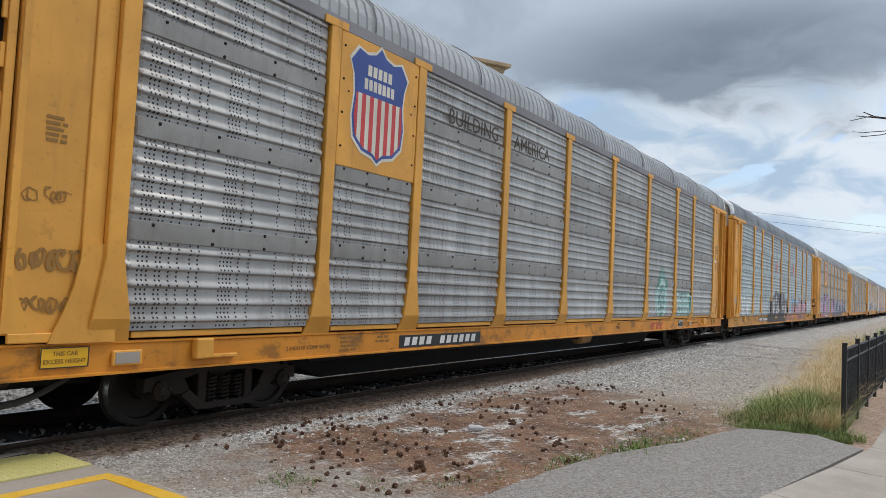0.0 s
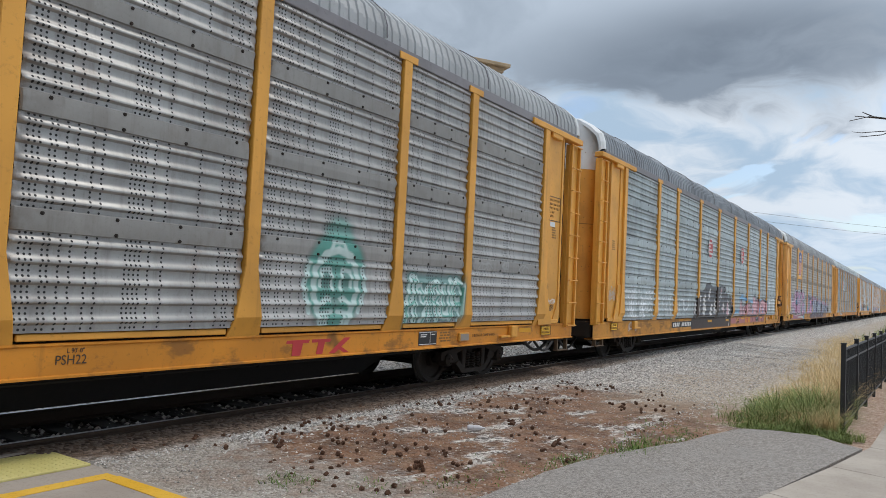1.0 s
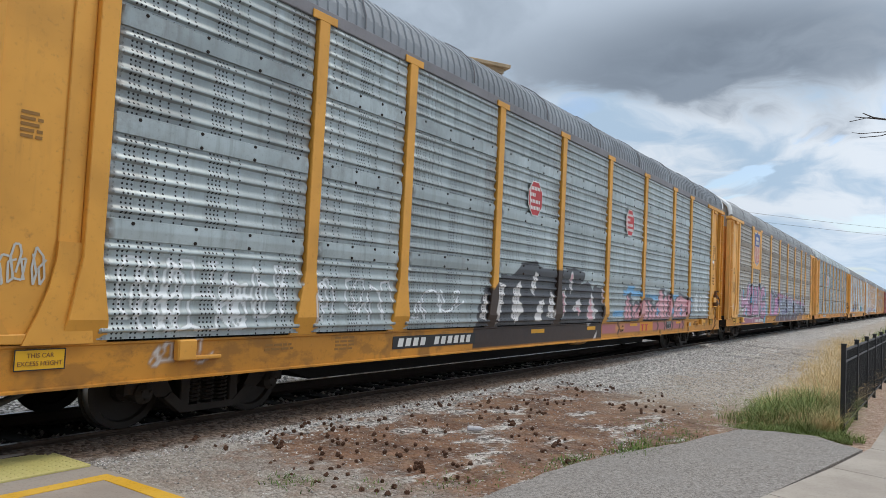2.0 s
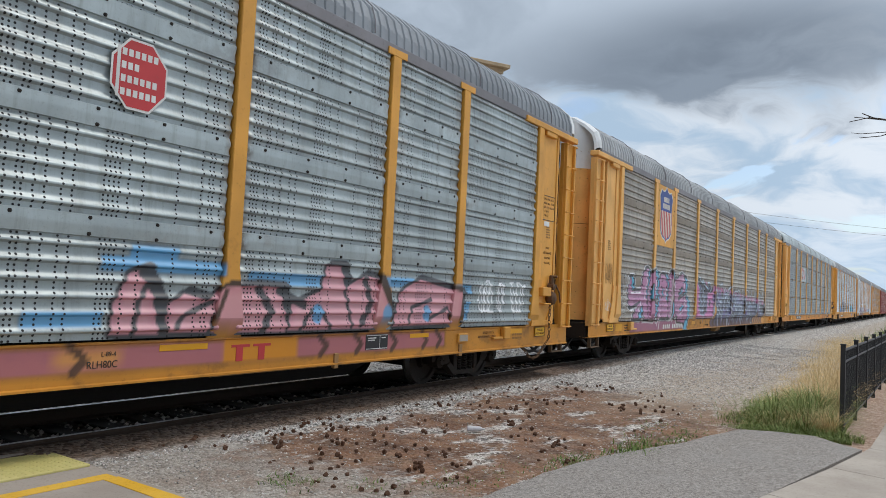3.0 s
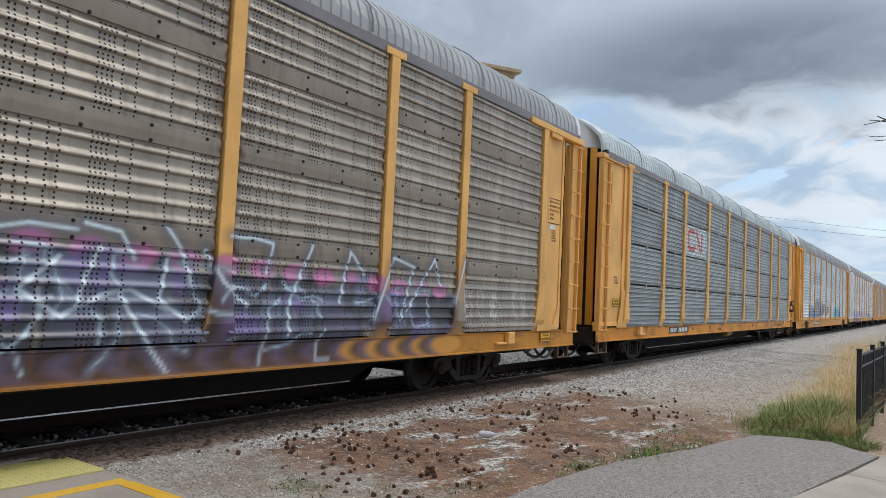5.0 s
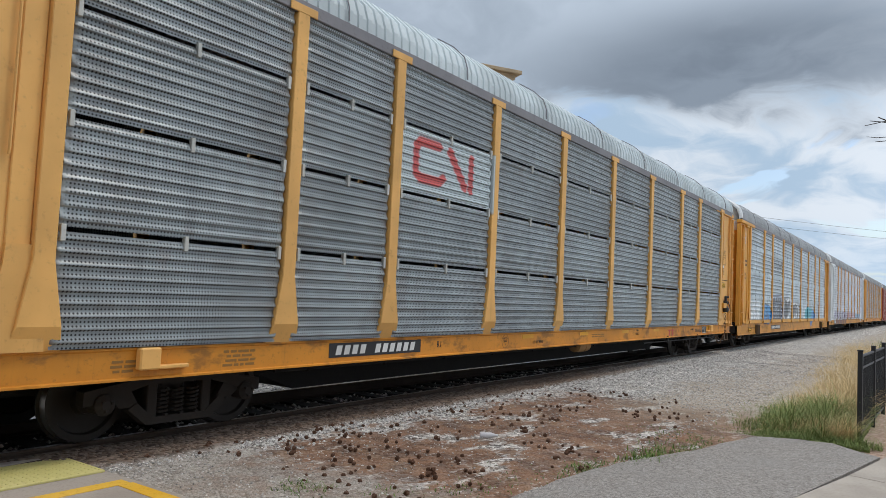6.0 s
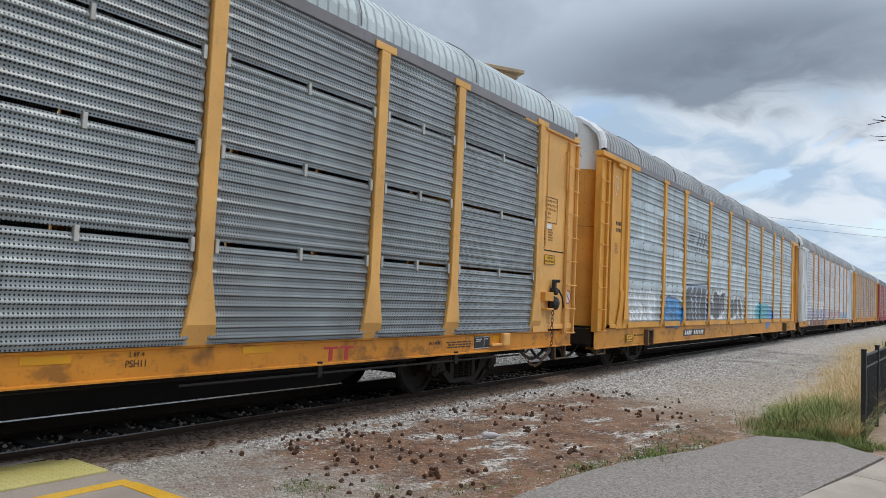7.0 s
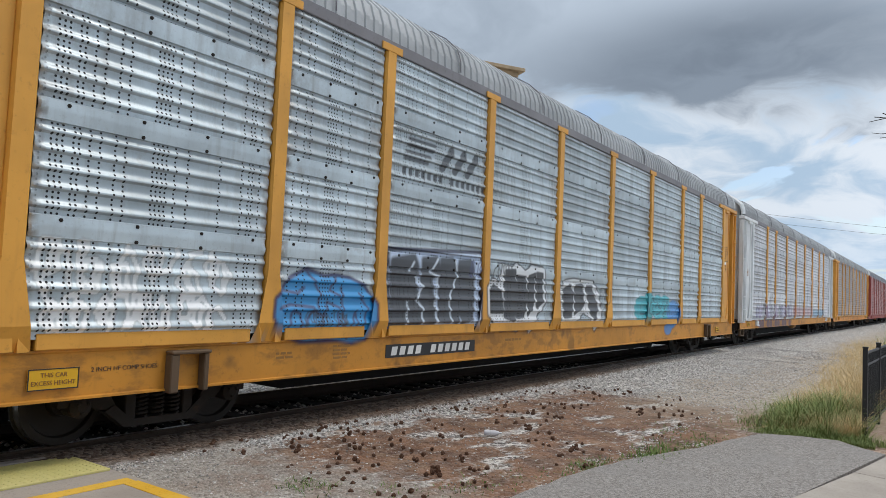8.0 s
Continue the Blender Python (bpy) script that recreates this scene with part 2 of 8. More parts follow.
YELLOW = (0.75, 0.358, 0.055)
PAINT = {
    "yellow": coat("weathered_yellow_paint", YELLOW, 0.45, 0.0, 0.42, (0.22, 0.10, 0.03), rust=0.3),
    "yellow_painted": coat("sprayed_yellow_paint", YELLOW, 0.45, 0.0, 0.30, (0.24, 0.11, 0.03), painted=True, rust=0.2),
    "yellow_pale": coat("bleached_yellow_paint", (0.82, 0.445, 0.130), 0.5, 0.0, 0.38, (0.26, 0.13, 0.05), rust=0.28),
    "yellow_pale_painted": coat("sprayed_bleached_yellow", (0.82, 0.445, 0.130), 0.5, 0.0, 0.30, (0.26, 0.13, 0.05), painted=True, rust=0.2),
    "sill": coat("grimy_yellow_sill", (0.66, 0.258, 0.020), 0.5, 0.0, 0.6, (0.14, 0.065, 0.022), rust=0.45, grease=0.55),
    "sill_painted": coat("sprayed_yellow_sill", (0.58, 0.25, 0.026), 0.5, 0.0, 0.45, (0.14, 0.065, 0.022), painted=True, rust=0.3, grease=0.4),
    "roof_grey": coat("roof_sheet_grey", (0.42, 0.43, 0.44), 0.5, 0.3, 0.3, (0.12, 0.12, 0.12)),
    "roof_dark": coat("roof_sheet_dark", (0.28, 0.30, 0.325), 0.5, 0.3, 0.3, (0.10, 0.10, 0.10)),
    "roof_pale": coat("roof_sheet_pale", (0.58, 0.64, 0.66), 0.5, 0.2, 0.3, (0.25, 0.25, 0.24)),
    "chord": coat("chord_steel", (0.24, 0.23, 0.245), 0.55, 0.2, 0.4, (0.08, 0.07, 0.07)),
    "white": coat("white_paint", (0.74, 0.76, 0.77), 0.45, 0.0, 0.25, (0.30, 0.27, 0.24)),
    "steel": coat("dark_running_gear_steel", (0.024, 0.018, 0.014), 0.75, 0.2, 0.5, (0.03, 0.025, 0.02), streak=False, rust=0.3),
    "wheel": coat("wheel_steel", (0.032, 0.026, 0.022), 0.6, 0.5, 0.5, (0.04, 0.03, 0.025), streak=False),
    "tread": coat("polished_tread", (0.45, 0.44, 0.43), 0.3, 0.9, 0.2, streak=False),
    # black underframe; near-black also puts shade into the underside, gaps and recesses
    "under": coat("underframe_and_shade_black", (0.009, 0.008, 0.008), 0.8, 0.0, 0.4, (0.02, 0.02, 0.02), streak=False),
    "rubber": coat("rubber_hose", (0.03, 0.03, 0.032), 0.55, 0.0, 0.2, streak=False),
    "step": coat("grimy_step_steel", (0.11, 0.070, 0.040), 0.65, 0.1, 0.5, (0.04, 0.03, 0.02), streak=False, rust=0.4),
    "black": coat("black_plate_paint", (0.022, 0.022, 0.024), 0.5, 0.0, 0.15, (0.10, 0.06, 0.03)),
    "letter_white": coat("stencil_white", (0.72, 0.72, 0.70), 0.55, 0.0, 0.3, (0.3, 0.2, 0.1)),
    "letter_dark": coat("stencil_dark", (0.06, 0.045, 0.03), 0.6, 0.0, 0.3, (0.3, 0.16, 0.05)),
    "letter_worn": coat("worn_stencil", (0.24, 0.115, 0.035), 0.6, 0.0, 0.5, (0.45, 0.22, 0.05)),
    "letter_faint": coat("faded_stencil", (0.30, 0.15, 0.035), 0.6, 0.0, 0.3, (0.4, 0.2, 0.05)),
    "sign_yellow": coat("sign_yellow", (0.74, 0.41, 0.012), 0.45, 0.0, 0.15, (0.3, 0.2, 0.05)),
    "amber": coat("amber_patch_paint", (0.72, 0.34, 0.005), 0.4, 0.0, 0.15),
    "red": coat("red_paint", (0.56, 0.045, 0.05), 0.45, 0.0, 0.2, (0.3, 0.1, 0.1)),
    "blue": coat("blue_paint", (0.035, 0.075, 0.30), 0.45, 0.0, 0.2, (0.1, 0.1, 0.2)),
    "cream": coat("cream_paint", (0.70, 0.66, 0.56), 0.5, 0.0, 0.25, (0.35, 0.3, 0.2)),
    "reflector": coat("dull_reflector", (0.34, 0.30, 0.26), 0.4, 0.0, 0.5, (0.25, 0.18, 0.1)),
    "bracket": coat("zinc_bracket", (0.55, 0.54, 0.50), 0.45, 0.4, 0.3, (0.25, 0.2, 0.15)),
    "chain": coat("rusty_chain", (0.16, 0.09, 0.05), 0.7, 0.4, 0.4, streak=False),
    "tank": coat("tank_tan", (0.34, 0.19, 0.07), 0.6, 0.0, 0.5, (0.08, 0.05, 0.03)),
    "pole_grey": coat("wire_dark", (0.03, 0.03, 0.032), 0.6, 0.0, 0.1, streak=False),
    "pink_sill": coat("pink_paint", (0.42, 0.20, 0.28), 0.45, 0.0, 0.25, (0.2, 0.1, 0.1)),
    "red_car": coat("red_oxide_paint", (0.30, 0.045, 0.03), 0.55, 0.0, 0.35, (0.10, 0.04, 0.03), rust=0.2),
}


# ---- mesh helpers ----
class Shape:
    """Vertices and faces of one part; each face may name a material slot."""

    def __init__(self):
        self.v, self.f, self.s = [], [], []

    def quad(self, *pts, slot=0):
        n = len(self.v)
        self.v += [tuple(p) for p in pts]
        self.f.append(tuple(range(n, n + len(pts))))
        self.s.append(slot)
        return self

    def grid(self, rows, slot=0, close=False):
        """rows: equal lists of points; quads between neighbouring rows."""
        n, w = len(self.v), len(rows[0])
        for r in rows:
            self.v += [tuple(p) for p in r]
        for i in range(len(rows) - 1):
            for j in range(w if close else w - 1):
                k = (j + 1) % w
                self.f.append((n + i * w + j, n + i * w + k, n + (i + 1) * w + k, n + (i + 1) * w + j))
                self.s.append(slot)
        return self

    def box(self, x0, x1, y0, y1, z0, z1, c=0.006, slot=0):
        """A box with bevelled edges."""
        c = min(c, (x1 - x0) / 3, (y1 - y0) / 3, (z1 - z0) / 3)
        n = len(self.v)
        ids = {}
        for i in (0, 1):
            for j in (0, 1):
                for k in (0, 1):
                    p = (x1 if i else x0, y1 if j else y0, z1 if k else z0)
                    d = (-c if i else c, -c if j else c, -c if k else c)
                    for a in range(3):
                        q = [p[b] + (0 if b == a else d[b]) for b in range(3)]
                        ids[i, j, k, a] = len(self.v)
                        self.v.append(tuple(q))
        fs = []
        for a in range(3):
            b, e = (a + 1) % 3, (a + 2) % 3
            for s in (0, 1):
                def at(u, w, ax=a, s=s, b=b, e=e):
                    t = [0, 0, 0]
                    t[a], t[b], t[e] = s, u, w
                    return ids[t[0], t[1], t[2], ax]
                ring = [at(0, 0), at(1, 0), at(1, 1), at(0, 1)]
                fs.append(ring if s else ring[::-1])
            for u in (0, 1):
                for w in (0, 1):
                    t0, t1 = [0, 0, 0], [0, 0, 0]
                    t0[a], t0[b], t0[e] = 0, u, w
                    t1[a], t1[b], t1[e] = 1, u, w
                    r = [ids[(*t0, b)], ids[(*t1, b)], ids[(*t1, e)], ids[(*t0, e)]]
                    fs.append(r if (u == w) else r[::-1])
        for i in (0, 1):
            for j in (0, 1):
                for k in (0, 1):
                    r = [ids[i, j, k, 0], ids[i, j, k, 1], ids[i, j, k, 2]]
                    fs.append(r if (i + j + k) % 2 else r[::-1])
        self.f += [tuple(r) for r in fs]
        self.s += [slot] * len(fs)
        return self

    def prism(self, pts, axis, a, b, slot=0):
        """A polygon in the two other axes, pushed from a to b along axis."""
        def at(p, d):
            q = list(p)
            q.insert(axis, d)
            return tuple(q)
        n, m = len(self.v), len(pts)
        self.v += [at(p, a) for p in pts] + [at(p, b) for p in pts]
        self.f += [tuple(range(n + m - 1, n - 1, -1)), tuple(range(n + m, n + 2 * m))]
        self.f += [(n + i, n + (i + 1) % m, n + m + (i + 1) % m, n + m + i) for i in range(m)]
        self.s += [slot] * (m + 2)
        return self

    def tube(self, path, r, sides=8, slot=0):
        path = [Vector(p) for p in path]
        n, m = len(self.v), len(path)
        side = None
        for i, p in enumerate(path):
            d = (path[min(i + 1, m - 1)] - path[max(i - 1, 0)]).normalized()
            if side is None:
                side = d.orthogonal().normalized()
            side = (side - d * side.dot(d)).normalized()
            o = d.cross(side)
            rr = r[i] if isinstance(r, (list, tuple)) else r
            self.v += [tuple(p + (side * math.cos(k * math.tau / sides) + o * math.sin(k * math.tau / sides)) * rr) for k in range(sides)]
        for i in range(m - 1):
            for k in range(sides):
                j = (k + 1) % sides
                self.f.append((n + i * sides + k, n + i * sides + j, n + (i + 1) * sides + j, n + (i + 1) * sides + k))
        self.f += [tuple(range(n + sides - 1, n - 1, -1)), tuple(range(n + (m - 1) * sides, n + m * sides))]
        self.s += [slot] * ((m - 1) * sides + 2)
        return self

    def lathe(self, prof, centre, sides=32, slot=0):
        """prof: (along x, radius) pairs, turned round the x axis through centre."""
        cx, cy, cz = centre
        rows = [[(cx + a, cy + r * math.cos(k * math.tau / sides), cz + r * math.sin(k * math.tau / sides)) for k in range(sides)] for a, r in prof]
        return self.grid(rows, slot, close=True)

    def mesh(self, name, mats, smooth=False):
        m = bpy.data.meshes.new(name)
        m.from_pydata(self.v, [], self.f)
        for x in mats:
            m.materials.append(x)
        if len(mats) > 1:
            m.polygons.foreach_set("material_index", self.s)
        if smooth:
            m.polygons.foreach_set("use_smooth", [True] * len(self.f))
            m.set_sharp_from_angle(angle=radians(35))
        m.update()
        return m


def part(name, shape, mats, parent, label="", smooth=False, at=(0, 0, 0)):
    if isinstance(shape, Shape):
        shape = shape.mesh(name, mats if isinstance(mats, (list, tuple)) else [mats], smooth)
    ob = new(name, shape)
    ob.parent = parent
    ob.location = at
    if label:
        ob["label"] = label
    return ob


def thing(name, label, category, at=(0, 0, 0), group="", kind=""):
    ob = new(name)
    ob.location = at
    ob.empty_display_size = 0.1
    return tagged(ob, label, category, group, kind)


LETTERS = {}


def lettering(words, size, mat, stretch=1.0):
    """Flat letters that face +x and read towards +y, centred on their place."""
    key = (words, size, mat.name, stretch)
    if key not in LETTERS:
        cu = bpy.data.curves.new("words", "FONT")
        cu.body, cu.size, cu.align_x, cu.align_y, cu.extrude, cu.resolution_u = words, size, "CENTER", "CENTER", 0.0015, 3
        ob = bpy.data.objects.new("words", cu)
        me = bpy.data.meshes.new_from_object(ob)
        bpy.data.objects.remove(ob)
        for v in me.vertices:
            v.co = (v.co.z, v.co.x * stretch, v.co.y)
        me.materials.clear()
        me.materials.append(mat)
        LETTERS[key] = me
    return LETTERS[key]


def bars(rows, mat, x=0.0):
    """Small plain bars in place of stencilling that cannot be read: rows of (y0, y1, z0, z1)."""
    s = Shape()
    for y0, y1, z0, z1 in rows:
        s.box(x, x + 0.002, y0, y1, z0, z1, 0.0005)
    return s.mesh("bars", [mat])


def bar_block(w, h, lines, mat, seed=0):
    r = random.Random(seed)
    out = []
    step = h / lines
    for i in range(lines):
        z = h / 2 - (i + 0.5) * step
        y = -w / 2 + r.uniform(0, 0.15) * w
        while y < w / 2 - 0.04:
            e = min(w / 2, y + r.uniform(0.05, 0.16))
            out.append((y, e, z - step * 0.28, z + step * 0.28))
            y = e + 0.022
    return bars(out, mat)


# ---- ground, track and paving ----
GROUND_Z = -0.12


def zone(g, x, lo, hi, soft, wob):
    """A soft-edged strip lo..hi of the coordinate x, its edges wobbled."""
    v = g.math("ADD", x, wob)
    return g.math("MULTIPLY", g.step(v, lo - soft, lo + soft), g.math("SUBTRACT", 1.0, g.step(v, hi - soft, hi + soft)))


def ground_material():
    m, g = material("gravel_and_red_earth")
    p = g.coords()
    x, y, z = g.split(p)
    wide = g.noise(p, 0.8, 5.0, 0.6)
    mid = g.noise(p, 2.6, 6.0, 0.65)
    grain = g.add("ShaderNodeTexVoronoi")
    g.put(grain.inputs["Vector"], p)
    grain.inputs["Scale"].default_value = 27.0
    tiny = g.noise(p, 60.0, 4.0, 0.7)
    stone = g.mix(g.step(g.split(grain.outputs["Color"])[0], 0.12, 0.80), (0.10, 0.092, 0.085), (0.82, 0.79, 0.745))
    lump = g.add("ShaderNodeTexVoronoi")
    g.put(lump.inputs["Vector"], p)
    lump.inputs["Scale"].default_value = 15.0
    stone = g.mix(g.math("MULTIPLY", g.step(g.split(lump.outputs["Color"])[1], 0.55, 0.95), 0.6), stone, (0.72, 0.685, 0.64))
    stone = g.mix(g.math("MULTIPLY", g.step(g.split(lump.outputs["Color"])[2], 0.72, 0.95), 0.7), stone, (0.085, 0.075, 0.068))
    stone = g.mix(g.math("MULTIPLY", g.step(mid, 0.48, 0.70), 0.50), stone, (0.40, 0.335, 0.275))
    stone = g.mix(g.math("MULTIPLY", g.step(wide, 0.52, 0.68), 0.30), stone, (0.30, 0.225, 0.165))
    wob = g.math("MULTIPLY", g.math("SUBTRACT", wide, 0.5), 2.6)
    wob2 = g.math("MULTIPLY", g.math("SUBTRACT", mid, 0.5), 1.6)
    earth_c = g.mix(g.step(mid, 0.35, 0.65), (0.115, 0.055, 0.030), (0.27, 0.135, 0.072))
    earth_c = g.mix(g.math("MULTIPLY", g.step(tiny, 0.5, 0.72), 0.6), earth_c, (0.13, 0.075, 0.05))
    earth_c = g.mix(g.math("MULTIPLY", g.step(g.noise(p, 1.7, 6.0, 0.7), 0.50, 0.66), 0.65), earth_c, (0.34, 0.215, 0.13))
    earth_c = g.mix(g.math("MULTIPLY", g.step(g.noise(p, 9.0, 5.0, 0.7), 0.56, 0.68), 0.6), earth_c, (0.075, 0.042, 0.026))
    pebble = g.math("MULTIPLY", g.step(g.split(grain.outputs["Color"])[2], 0.86, 0.93), g.step(g.noise(p, 4.2, 4.0, 0.6), 0.45, 0.60))
    earth_c = g.mix(g.math("MULTIPLY", pebble, 0.7), earth_c, (0.50, 0.45, 0.40))
    earth = g.math("MULTIPLY", zone(g, x, -6.15, -2.0, 0.35, g.math("ADD", wob, wob2)), zone(g, y, 5.0, 13.2, 0.9, g.math("ADD", wob, wob2)))
    pale = g.step(g.noise(g.join(g.math("MULTIPLY", x, 1.6), g.math("MULTIPLY", y, 0.7), 3.0), 1.0, 6.0, 0.62), 0.53, 0.60)
    earth = g.math("MULTIPLY", earth, g.math("SUBTRACT", 1.0, g.math("MULTIPLY", pale, 0.9)))
    grit = g.math("MULTIPLY", g.math("SUBTRACT", 1.0, g.step(g.math("ADD", y, wob), 4.9, 6.0)), g.step(x, -6.8, -6.3))
    stone = g.mix(g.math("MULTIPLY", grit, 0.75), stone, g.mix(g.step(tiny, 0.35, 0.65), (0.22, 0.19, 0.16), (0.50, 0.45, 0.39)))
    brown = g.math("MULTIPLY", zone(g, x, -7.3, -6.5, 0.16, g.math("MULTIPLY", wob2, 0.35)), g.math("SUBTRACT", 1.0, g.step(y, 14.0, 26.0)))
    c = g.mix(g.math("MULTIPLY", earth, 0.9), stone, earth_c)
    c = g.mix(g.math("MULTIPLY", brown, 0.85), c, g.mix(g.split(grain.outputs["Color"])[0], (0.055, 0.034, 0.022), (0.19, 0.11, 0.065)))
    # shade under the train, painted into the bed colour between the rails
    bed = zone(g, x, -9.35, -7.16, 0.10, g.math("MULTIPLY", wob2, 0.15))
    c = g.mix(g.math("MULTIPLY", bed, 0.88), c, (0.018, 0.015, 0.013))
    mulch = g.math("MULTIPLY", zone(g, x, -1.0, 2.5, 0.08, g.math("MULTIPLY", wob2, 0.05)), g.step(y, 8.5, 10.0))
    c = g.mix(g.math("MULTIPLY", mulch, 0.8), c, g.mix(g.split(grain.outputs["Color"])[1], (0.30, 0.17, 0.11), (0.52, 0.36, 0.26)))
    sandy = g.math("MULTIPLY", zone(g, x, -4.6, -1.2, 0.6, g.math("ADD", wob, wob2)), g.step(y, 10.0, 13.5))
    c = g.mix(g.math("MULTIPLY", sandy, 0.62), c, g.mix(mid, (0.30, 0.225, 0.155), (0.50, 0.42, 0.33)))
    far = g.step(g.math("ABSOLUTE", g.math("ADD", x, 5.0)), 16.0, 40.0)
    c = g.mix(far, c, g.mix(mid, (0.16, 0.17, 0.08), (0.30, 0.26, 0.16)))
    h = g.math("ADD", g.math("MULTIPLY", grain.outputs["Distance"], -1.0), g.math("MULTIPLY", tiny, 0.5))
    finish(g, c, 0.92, 0.0, h, 0.8, 0.03, 0.25)
    return m


def build_ground():
    def steps(lo, hi, fine_lo, fine_hi, d):
        inner = list(np.arange(fine_lo, fine_hi, d)) + [fine_hi]
        out, k = [], fine_lo
        g = d
        while k > lo:
            g *= 1.5
            k = max(lo, k - g)
            out.insert(0, k)
        k, g = fine_hi, d
        while k < hi:
            g *= 1.5
            k = min(hi, k + g)
            inner.append(k)
        return out + inner
    xs, ys = steps(-2500, 2500, -9.6, 2.0, 0.09), steps(-600, 4000, 2.0, 22.0, 0.12)
    rows = []
    for y in ys:
        r = []
        for x in xs:
            z = GROUND_Z
            n = noise.noise((x * 0.9, y * 0.9, 0)) * 0.022 + noise.noise((x * 4.5, y * 4.5, 7)) * 0.010
            bed = abs(x - TRACK_X) < 0.82
            if 0.82 <= x - TRACK_X < 1.6 and y < 60:
                z += 0.075 * (1 - (x - TRACK_X - 0.82) / 0.78)
            if bed:
                z = -0.215
            elif abs(x) < 40 and abs(y) < 200:
                z += n
            if -1.2 < x < 2.0:
                z -= 0.02
            r.append((x, y, z))
        rows.append(r)
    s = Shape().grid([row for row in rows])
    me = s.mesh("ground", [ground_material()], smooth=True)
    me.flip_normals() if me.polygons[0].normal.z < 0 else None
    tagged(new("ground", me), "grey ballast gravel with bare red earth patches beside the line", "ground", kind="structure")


def build_track():
    rail_m = coat("rusty_rail", (0.060, 0.038, 0.026), 0.7, 0.3, 0.4, streak=False)
    # creosote colour taken darker to hold the shade under the cars
    tie_m = coat("shaded_creosoted_tie", (0.020, 0.017, 0.015), 0.85, 0.0, 0.4, streak=False)
    track = thing("railway_track", "steel rails on dark wooden ties in ballast", "railway track", kind="structure")
    prof = [(-0.068, -0.172), (-0.068, -0.160), (-0.012, -0.140), (-0.010, -0.042), (-0.036, -0.032), (-0.036, -0.006), (-0.028, 0.0),
            (0.028, 0.0), (0.036, -0.006), (0.036, -0.032), (0.010, -0.042), (0.012, -0.140), (0.068, -0.160), (0.068, -0.172)]
    for dx in (-0.753, 0.753):
        s = Shape()
        pts = [(TRACK_X + dx + a, b) for a, b in prof]
        n = len(pts)
        ends = (-60.0, 420.0)
        s.v = [(a, e, b) for e in ends for a, b in pts]
        for i in range(n):
            j = (i + 1) % n
            s.f.append((i, j, n + j, n + i))
            s.s.append(1 if i == 6 else 0)
        s.f += [tuple(range(n))[::-1], tuple(range(n, 2 * n))]
        s.s += [0, 0]
        part("rail", s, [rail_m, PAINT["tread"]], track)
    tie = Shape().box(-1.28, 1.28, -0.115, 0.115, -0.33, -0.174, 0.012).mesh("tie", [tie_m])
    rng = random.Random(4)
    for i in range(200):
        part("tie", tie, None, track, at=(TRACK_X + rng.uniform(-0.03, 0.03), -6 + i * 0.53, rng.uniform(-0.006, 0.0)))


